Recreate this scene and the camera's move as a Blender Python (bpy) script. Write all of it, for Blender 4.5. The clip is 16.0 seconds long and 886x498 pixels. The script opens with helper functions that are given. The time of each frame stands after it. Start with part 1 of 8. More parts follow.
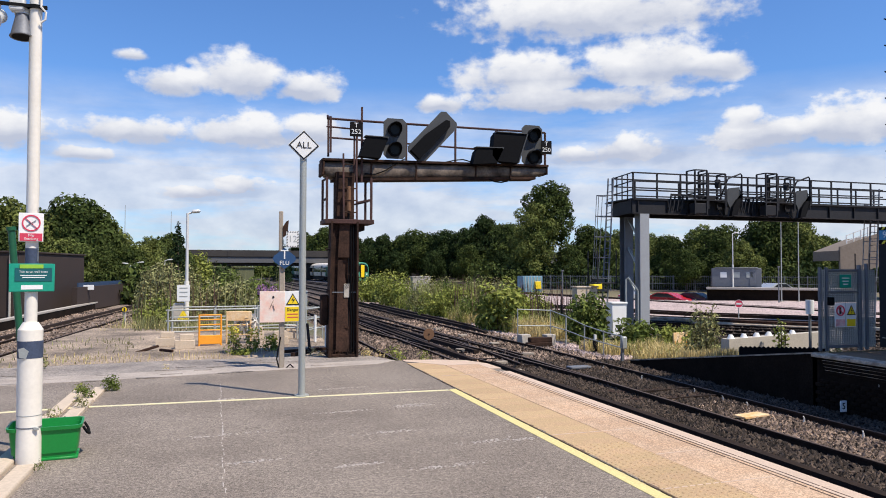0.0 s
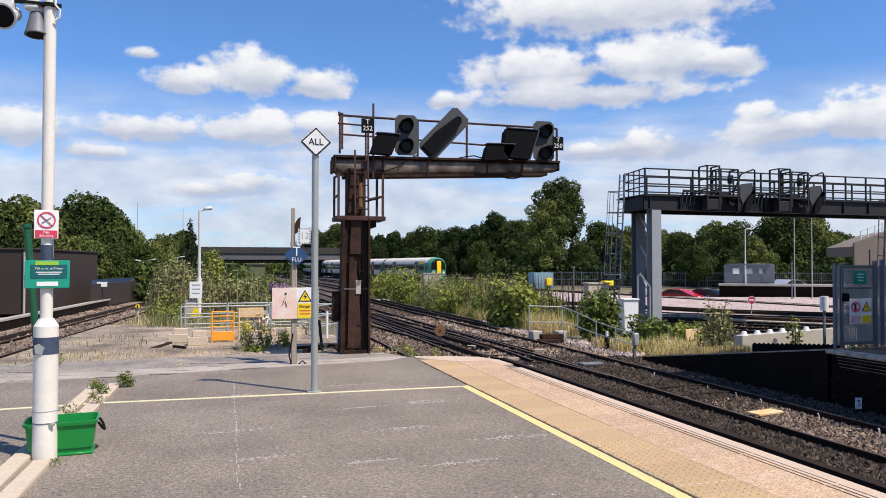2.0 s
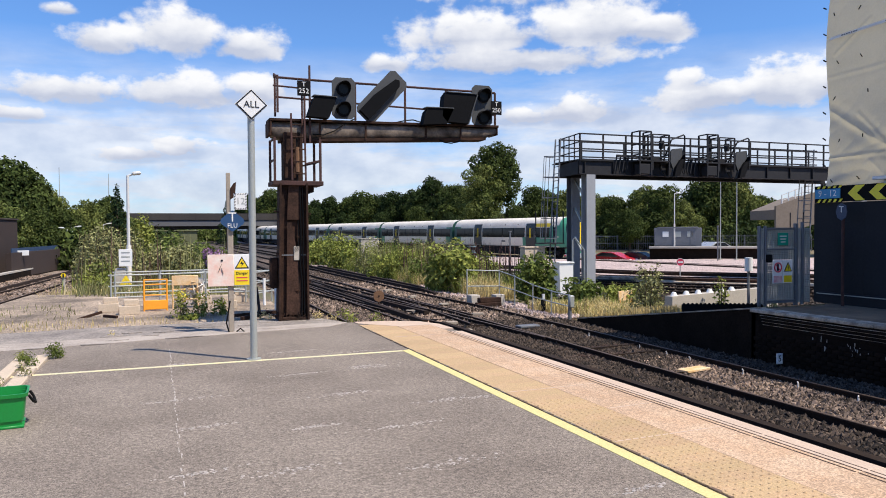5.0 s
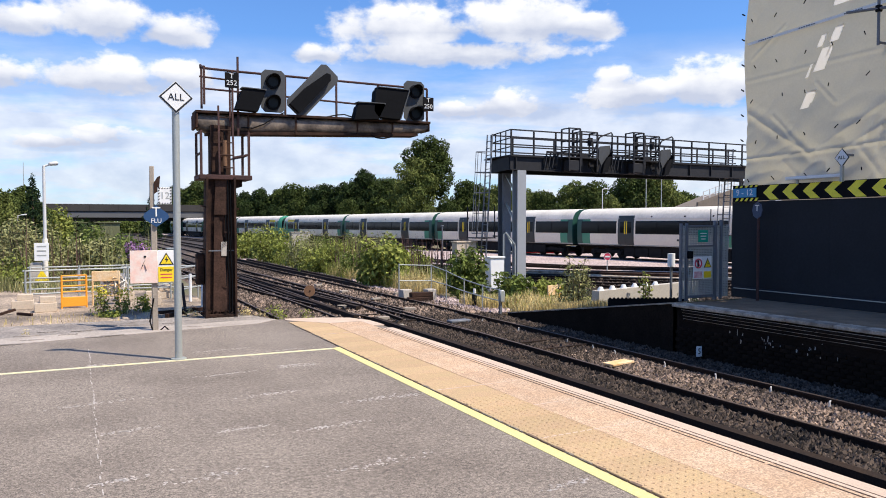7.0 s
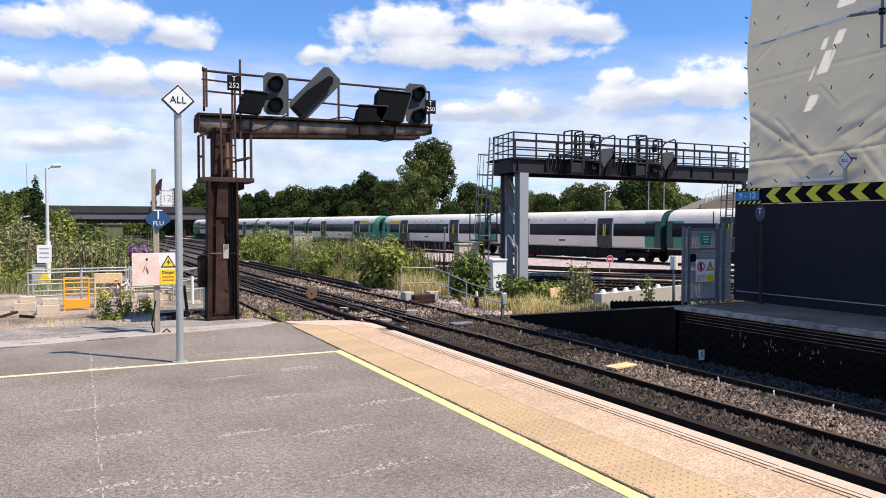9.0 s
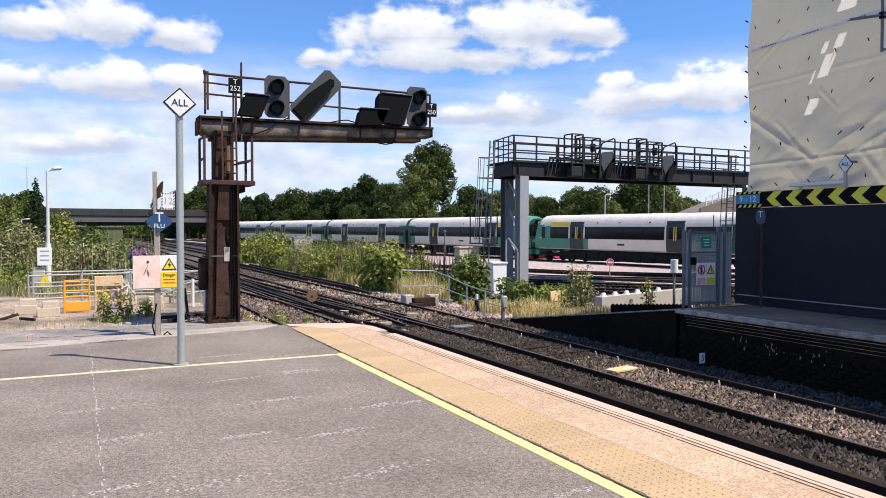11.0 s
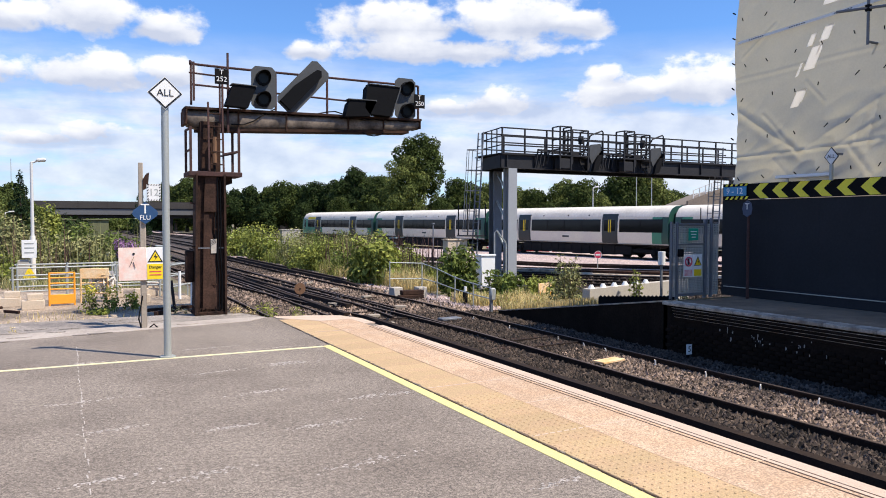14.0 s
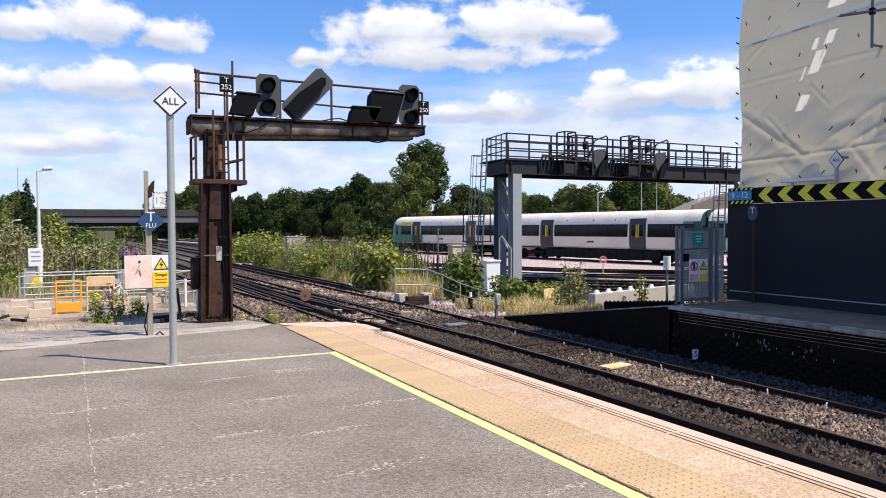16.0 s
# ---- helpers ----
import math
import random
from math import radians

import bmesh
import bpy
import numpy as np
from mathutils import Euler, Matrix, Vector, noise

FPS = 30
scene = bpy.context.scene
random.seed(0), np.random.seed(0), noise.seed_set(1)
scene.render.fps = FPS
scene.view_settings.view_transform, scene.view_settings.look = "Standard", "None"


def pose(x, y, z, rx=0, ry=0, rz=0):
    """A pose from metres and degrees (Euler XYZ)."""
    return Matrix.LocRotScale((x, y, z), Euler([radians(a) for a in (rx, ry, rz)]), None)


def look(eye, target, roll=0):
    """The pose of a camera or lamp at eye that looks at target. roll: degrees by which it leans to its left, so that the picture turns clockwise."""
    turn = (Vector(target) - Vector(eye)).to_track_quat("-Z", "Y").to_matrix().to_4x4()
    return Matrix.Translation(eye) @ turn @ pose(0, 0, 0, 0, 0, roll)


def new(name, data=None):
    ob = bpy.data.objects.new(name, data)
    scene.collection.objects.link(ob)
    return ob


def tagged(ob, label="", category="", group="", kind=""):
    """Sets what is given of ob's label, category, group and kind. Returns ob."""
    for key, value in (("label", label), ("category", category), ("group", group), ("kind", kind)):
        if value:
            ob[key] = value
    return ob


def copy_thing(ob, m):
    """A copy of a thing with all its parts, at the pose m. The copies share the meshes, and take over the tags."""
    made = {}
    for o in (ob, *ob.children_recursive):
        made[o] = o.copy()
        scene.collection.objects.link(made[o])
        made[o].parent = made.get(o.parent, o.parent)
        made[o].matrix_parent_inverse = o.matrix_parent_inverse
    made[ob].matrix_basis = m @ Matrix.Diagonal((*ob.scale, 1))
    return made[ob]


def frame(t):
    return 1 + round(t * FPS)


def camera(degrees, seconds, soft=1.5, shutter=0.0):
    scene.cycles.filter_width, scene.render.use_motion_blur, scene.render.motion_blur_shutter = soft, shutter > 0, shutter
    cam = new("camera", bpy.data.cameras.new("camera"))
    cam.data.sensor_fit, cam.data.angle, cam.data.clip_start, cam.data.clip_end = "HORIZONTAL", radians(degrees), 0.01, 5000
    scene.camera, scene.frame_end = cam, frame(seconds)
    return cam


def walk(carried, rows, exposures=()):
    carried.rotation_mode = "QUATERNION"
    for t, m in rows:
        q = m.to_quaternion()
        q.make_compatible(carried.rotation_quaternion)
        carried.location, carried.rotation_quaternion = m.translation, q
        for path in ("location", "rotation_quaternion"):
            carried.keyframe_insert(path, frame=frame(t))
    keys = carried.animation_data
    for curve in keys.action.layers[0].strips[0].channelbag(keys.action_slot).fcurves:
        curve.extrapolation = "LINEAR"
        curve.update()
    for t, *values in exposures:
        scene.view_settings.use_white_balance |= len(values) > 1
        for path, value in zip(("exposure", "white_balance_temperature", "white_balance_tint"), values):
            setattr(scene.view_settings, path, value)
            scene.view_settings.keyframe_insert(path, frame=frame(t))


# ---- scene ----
cam = camera(62.23, 16.0, 0.95)

PATH = [
    (0.0, pose(0.004, -0.003, 1.597, 91.550, -0.118, -17.155)),
    (0.5, pose(-0.018, -0.007, 1.592, 91.667, -0.042, -17.081)),
    (1.0, pose(-0.031, -0.010, 1.599, 91.592, 0.028, -16.836)),
    (1.5, pose(-0.016, 0.007, 1.593, 91.412, 0.017, -16.482)),
    (2.0, pose(-0.011, 0.014, 1.593, 91.292, -0.044, -16.327)),
    (2.5, pose(-0.058, 0.037, 1.598, 91.109, -0.088, -16.422)),
    (3.0, pose(-0.080, 0.054, 1.597, 90.749, 0.006, -16.642)),
    (3.5, pose(-0.077, 0.058, 1.596, 90.180, 0.226, -17.129)),
    (4.0, pose(-0.076, 0.054, 1.598, 89.508, 0.391, -17.951)),
    (4.5, pose(-0.064, 0.041, 1.588, 88.973, 0.482, -19.321)),
    (5.0, pose(-0.054, 0.036, 1.591, 88.551, 0.364, -21.254)),
    (7.5, pose(-0.033, 0.013, 1.652, 87.992, 0.015, -26.751)),
    (8.0, pose(-0.029, 0.020, 1.652, 87.986, 0.017, -26.639)),
    (8.5, pose(-0.037, 0.023, 1.654, 88.015, -0.031, -26.501)),
    (9.0, pose(-0.025, 0.025, 1.660, 88.154, -0.041, -26.303)),
    (11.5, pose(-0.042, 0.032, 1.655, 88.428, -0.125, -26.340)),
    (12.0, pose(-0.036, 0.034, 1.647, 88.429, -0.060, -26.461)),
    (12.5, pose(-0.036, 0.033, 1.642, 88.320, -0.029, -26.576)),
    (13.0, pose(-0.028, 0.028, 1.642, 88.125, -0.040, -26.721)),
    (13.5, pose(-0.033, 0.046, 1.642, 87.928, -0.102, -27.000)),
    (14.0, pose(-0.030, 0.042, 1.641, 87.836, -0.101, -27.214)),
    (14.5, pose(-0.025, 0.049, 1.644, 87.849, -0.011, -27.303)),
    (15.0, pose(-0.019, 0.042, 1.646, 88.016, 0.204, -27.233)),
    (15.5, pose(-0.012, 0.023, 1.643, 88.176, 0.268, -26.998)),
    (16.0, pose(-0.028, 0.034, 1.644, 88.294, 0.245, -26.826)),
]
walk(cam, PATH, ((0.0, 0.04), (3.5, 0.04), (5.0, 0.12), (7.5, 0.26), (12.0, 0.28), (16.0, 0.28)))


# ---- light ----
SUN_EL, SUN_DIR = 58.0, (0.66, -0.75)          # the sun stands behind the camera, to its right
sun = new("sun", bpy.data.lights.new("sun", "SUN"))
sun.data.energy, sun.data.angle, sun.data.color = 5.5, radians(0.55), (1.0, 0.90, 0.77)
sun.matrix_world = look((0, 0, 60), Vector((0, 0, 60)) - Vector((SUN_DIR[0] * math.cos(radians(SUN_EL)), SUN_DIR[1] * math.cos(radians(SUN_EL)), math.sin(radians(SUN_EL)))))
scene.view_settings.exposure = 0.0

CLOUDS = [(-3.2, 13.3, 2.9, 1.4), (2.0, 14.1, 4.2, 2.1), (6.4, 13.6, 3.2, 1.6), (-5.9, 15.0, 1.5, 0.55),
          (-5.6, 9.7, 5.2, 1.4), (2.0, 10.1, 5.2, 1.8), (6.9, 10.6, 3.2, 1.5), (-13.2, 9.2, 3.8, 1.8), (-9.0, 8.0, 2.8, 0.8),
          (1.4, 6.2, 2.8, 1.1), (-1.6, 5.6, 3.2, 0.8), (29.0, 18.8, 12.0, 2.6), (24.0, 14.6, 6.6, 2.3), (33.0, 15.0, 6.8, 2.5),
          (27.0, 12.8, 10.5, 1.3), (16.8, 12.7, 2.4, 0.9), (37.5, 14.6, 3.0, 1.5), (41.0, 9.6, 4.9, 1.9), (46.0, 9.9, 4.8, 2.2),
          (39.7, 11.0, 2.0, 1.1), (51.0, 10.2, 4.0, 2.0), (31.4, 9.0, 4.3, 1.5), (27.3, 8.7, 2.8, 0.9)]


def make_world():
    world = bpy.data.worlds.new("sky")
    scene.world = world
    world.use_nodes = True
    nt = world.node_tree
    nt.nodes.clear()
    N = nt.nodes.new
    L = nt.links.new

    def m(op, a, b=None, c=None):
        n = N("ShaderNodeMath")
        n.operation = op
        for i, v in enumerate((a, b, c)):
            if v is None:
                continue
            if isinstance(v, (int, float)):
                n.inputs[i].default_value = v
            else:
                L(v, n.inputs[i])
        return n.outputs[0]

    sky = N("ShaderNodeTexSky")
    sky.sky_type, sky.sun_disc = "NISHITA", False
    sky.sun_elevation = radians(SUN_EL)
    sky.sun_rotation = math.atan2(SUN_DIR[0], SUN_DIR[1])
    sky.air_density, sky.dust_density, sky.ozone_density = 1.0, 0.4, 2.2
    co = N("ShaderNodeTexCoord")
    sep = N("ShaderNodeSeparateXYZ")
    L(co.outputs["Generated"], sep.inputs[0])
    az = m("MULTIPLY", m("ARCTAN2", sep.outputs[0], sep.outputs[1]), 57.2958)
    el = m("MULTIPLY", m("ARCSINE", sep.outputs[2]), 57.2958)
    flat = N("ShaderNodeCombineXYZ")
    L(az, flat.inputs[0])
    L(el, flat.inputs[1])

    def nz(scale, detail, stretch=1.0, rough=0.6, shift=0.0):
        mp = N("ShaderNodeMapping")
        mp.inputs["Scale"].default_value = (scale, scale * stretch, 1)
        mp.inputs["Location"].default_value = (shift, shift * 0.7, shift)
        L(flat.outputs[0], mp.inputs[0])
        t = N("ShaderNodeTexNoise")
        t.inputs["Scale"].default_value = 1.0
        t.inputs["Detail"].default_value = detail
        t.inputs["Roughness"].default_value = rough
        L(mp.outputs[0], t.inputs["Vector"])
        return t.outputs[0]

    n1 = nz(0.30, 7, 1.6, 0.54)
    n3 = nz(0.85, 5, 1.3, 0.55, 3.0)
    n2 = nz(0.10, 6, 2.6, 0.6, 31.0)
    low = nz(0.06, 8, 5.0, 0.6, 7.0)
    best = None
    base = None
    for a, e, ra, re in CLOUDS:
        dx = m("DIVIDE", m("SUBTRACT", az, a), ra)
        dy = m("DIVIDE", m("SUBTRACT", el, e), re)
        # flat undersides: the lower half falls off faster
        dy = m("MULTIPLY", dy, m("ADD", 1.0, m("MULTIPLY", m("LESS_THAN", dy, 0.0), 0.35)))
        d = m("SQRT", m("ADD", m("MULTIPLY", dx, dx), m("MULTIPLY", dy, dy)))
        v = m("SUBTRACT", 1.0, d)
        best = v if best is None else m("MAXIMUM", best, v)
        sh = m("MULTIPLY", m("MAXIMUM", m("ADD", v, 0.25), 0.0), dy)
        base = sh if base is None else m("ADD", base, sh)
    cum = m("ADD", m("ADD", best, 0.10), m("ADD", m("MULTIPLY", m("SUBTRACT", n1, 0.5), 1.75), m("MULTIPLY", m("SUBTRACT", n3, 0.5), 0.8)))
    ramp = N("ShaderNodeMapRange")
    ramp.interpolation_type = "SMOOTHSTEP"
    L(cum, ramp.inputs[0])
    ramp.inputs[1].default_value, ramp.inputs[2].default_value = 0.0, 0.58
    # thin streaky cloud low over the horizon
    band = m("MULTIPLY", m("SMOOTH_MIN", 1.0, m("MAXIMUM", m("DIVIDE", m("SUBTRACT", 14.0, el), 8.0), 0.0), 0.2), m("ADD", 0.60, m("MULTIPLY", m("SUBTRACT", low, 0.44), 4.5)))
    band = m("MINIMUM", m("MAXIMUM", band, 0.0), 0.82)
    # broken cloud over the rest of the sky
    high = N("ShaderNodeMapRange")
    high.interpolation_type = "SMOOTHSTEP"
    L(n2, high.inputs[0])
    high.inputs[1].default_value, high.inputs[2].default_value = 0.55, 0.75
    rest = m("MULTIPLY", high.outputs[0], m("MINIMUM", m("MAXIMUM", m("DIVIDE", m("SUBTRACT", el, 22.0), 10.0), 0.0), 1.0))
    mask = m("MAXIMUM", m("MAXIMUM", ramp.outputs[0], band), rest)
    # bright tops, greyer undersides
    shade = m("ADD", 0.755, m("ADD", m("MULTIPLY", m("SUBTRACT", n1, 0.5), 0.75), m("MULTIPLY", base, 0.55)))
    shade = m("MINIMUM", m("MAXIMUM", shade, 0.58), 1.05)
    tint = N("ShaderNodeMix")
    tint.data_type = "RGBA"
    L(m("MINIMUM", m("MAXIMUM", m("MULTIPLY", m("SUBTRACT", shade, 0.58), 2.4), 0.0), 1.0), tint.inputs[0])
    tint.inputs[6].default_value = (0.55, 0.60, 0.74, 1)
    tint.inputs[7].default_value = (0.98, 0.985, 1.01, 1)
    bright = N("ShaderNodeVectorMath")
    bright.operation = "SCALE"
    L(tint.outputs[2], bright.inputs[0])
    bright.inputs[3].default_value = CLOUD_GAIN
    skygain = N("ShaderNodeVectorMath")
    skygain.operation = "MULTIPLY"
    L(sky.outputs[0], skygain.inputs[0])
    skygain.inputs[1].default_value = SKY_TINT
    mix = N("ShaderNodeMix")
    mix.data_type = "RGBA"
    L(mask, mix.inputs[0])
    L(skygain.outputs[0], mix.inputs[6])
    L(bright.outputs[0], mix.inputs[7])
    bg = N("ShaderNodeBackground")
    bg.inputs[1].default_value = SKY_STRENGTH
    L(mix.outputs[2], bg.inputs[0])
    out = N("ShaderNodeOutputWorld")
    L(bg.outputs[0], out.inputs[0])


SKY_STRENGTH, CLOUD_GAIN, SKY_TINT = 0.107, 8.6, (0.72, 1.05, 1.50)
make_world()


# ---- materials ----
def mat(name, col, rough=0.75, metal=0.0, var=0.22, scale=1.5, fine=40.0, bump=0.25, col2=None, patch=0.5, island=0.0, rnd=0.0, spec=0.4, dist=0.01, translucent=0.0, speck=0.0, speck_size=70.0):
    """A surface with two scales of variation: broad patches towards col2, and a fine grain with relief."""
    ma = bpy.data.materials.new(name)
    ma.use_nodes = True
    nt = ma.node_tree
    N, L = nt.nodes.new, nt.links.new
    b = nt.nodes["Principled BSDF"]
    b.inputs["Metallic"].default_value = metal
    b.inputs["Specular IOR Level"].default_value = spec
    co = N("ShaderNodeTexCoord")

    def nz(s, det):
        t = N("ShaderNodeTexNoise")
        t.inputs["Scale"].default_value, t.inputs["Detail"].default_value = s, det
        t.inputs["Roughness"].default_value = 0.62
        L(co.outputs["Object"], t.inputs["Vector"])
        return t.outputs[0]

    big, small = nz(scale, 5), nz(fine, 3)
    r = N("ShaderNodeMapRange")
    r.inputs[1].default_value, r.inputs[2].default_value = 0.38, 0.66
    L(big, r.inputs[0])
    k = N("ShaderNodeMath")
    k.operation = "MULTIPLY"
    L(r.outputs[0], k.inputs[0])
    k.inputs[1].default_value = patch
    mx = N("ShaderNodeMix")
    mx.data_type = "RGBA"
    L(k.outputs[0], mx.inputs[0])
    c2 = col2 or tuple(c * (1 - 0.8 * var) for c in col)
    mx.inputs[6].default_value, mx.inputs[7].default_value = (*col, 1), (*c2, 1)
    val = N("ShaderNodeMapRange")
    val.inputs[1].default_value, val.inputs[2].default_value = 0.25, 0.75
    val.inputs[3].default_value, val.inputs[4].default_value = 1 - var, 1 + var
    L(small, val.inputs[0])
    last = val.outputs[0]
    if speck:
        vo = N("ShaderNodeTexVoronoi")
        vo.inputs["Scale"].default_value = speck_size
        L(co.outputs["Object"], vo.inputs["Vector"])
        se = N("ShaderNodeSeparateColor")
        L(vo.outputs["Color"], se.inputs[0])
        sq = N("ShaderNodeMapRange")
        sq.inputs[3].default_value, sq.inputs[4].default_value = 1 - speck, 1 + speck
        L(se.outputs[0], sq.inputs[0])
        sm = N("ShaderNodeMath")
        sm.operation = "MULTIPLY"
        L(sq.outputs[0], sm.inputs[0])
        L(last, sm.inputs[1])
        last = sm.outputs[0]
    if island or rnd:
        src = N("ShaderNodeNewGeometry").outputs["Random Per Island"] if island else N("ShaderNodeObjectInfo").outputs["Random"]
        a = island or rnd
        q = N("ShaderNodeMapRange")
        q.inputs[3].default_value, q.inputs[4].default_value = 1 - a, 1 + a
        L(src, q.inputs[0])
        mu = N("ShaderNodeMath")
        mu.operation = "MULTIPLY"
        L(q.outputs[0], mu.inputs[0])
        L(last, mu.inputs[1])
        last = mu.outputs[0]
    sc = N("ShaderNodeVectorMath")
    sc.operation = "SCALE"
    L(mx.outputs[2], sc.inputs[0])
    L(last, sc.inputs[3])
    L(sc.outputs[0], b.inputs["Base Color"])
    rr = N("ShaderNodeMapRange")
    rr.inputs[3].default_value, rr.inputs[4].default_value = max(0.03, rough - 0.12), min(1, rough + 0.12)
    L(big, rr.inputs[0])
    L(rr.outputs[0], b.inputs["Roughness"])
    if bump:
        bp = N("ShaderNodeBump")
        bp.inputs["Strength"].default_value, bp.inputs["Distance"].default_value = bump, dist
        L(small, bp.inputs["Height"])
        L(bp.outputs[0], b.inputs["Normal"])
    if translucent:
        tr = N("ShaderNodeBsdfTranslucent")
        L(sc.outputs[0], tr.inputs[0])
        ms = N("ShaderNodeMixShader")
        ms.inputs[0].default_value = translucent
        L(b.outputs[0], ms.inputs[1])
        L(tr.outputs[0], ms.inputs[2])
        L(ms.outputs[0], nt.nodes["Material Output"].inputs[0])
    return ma


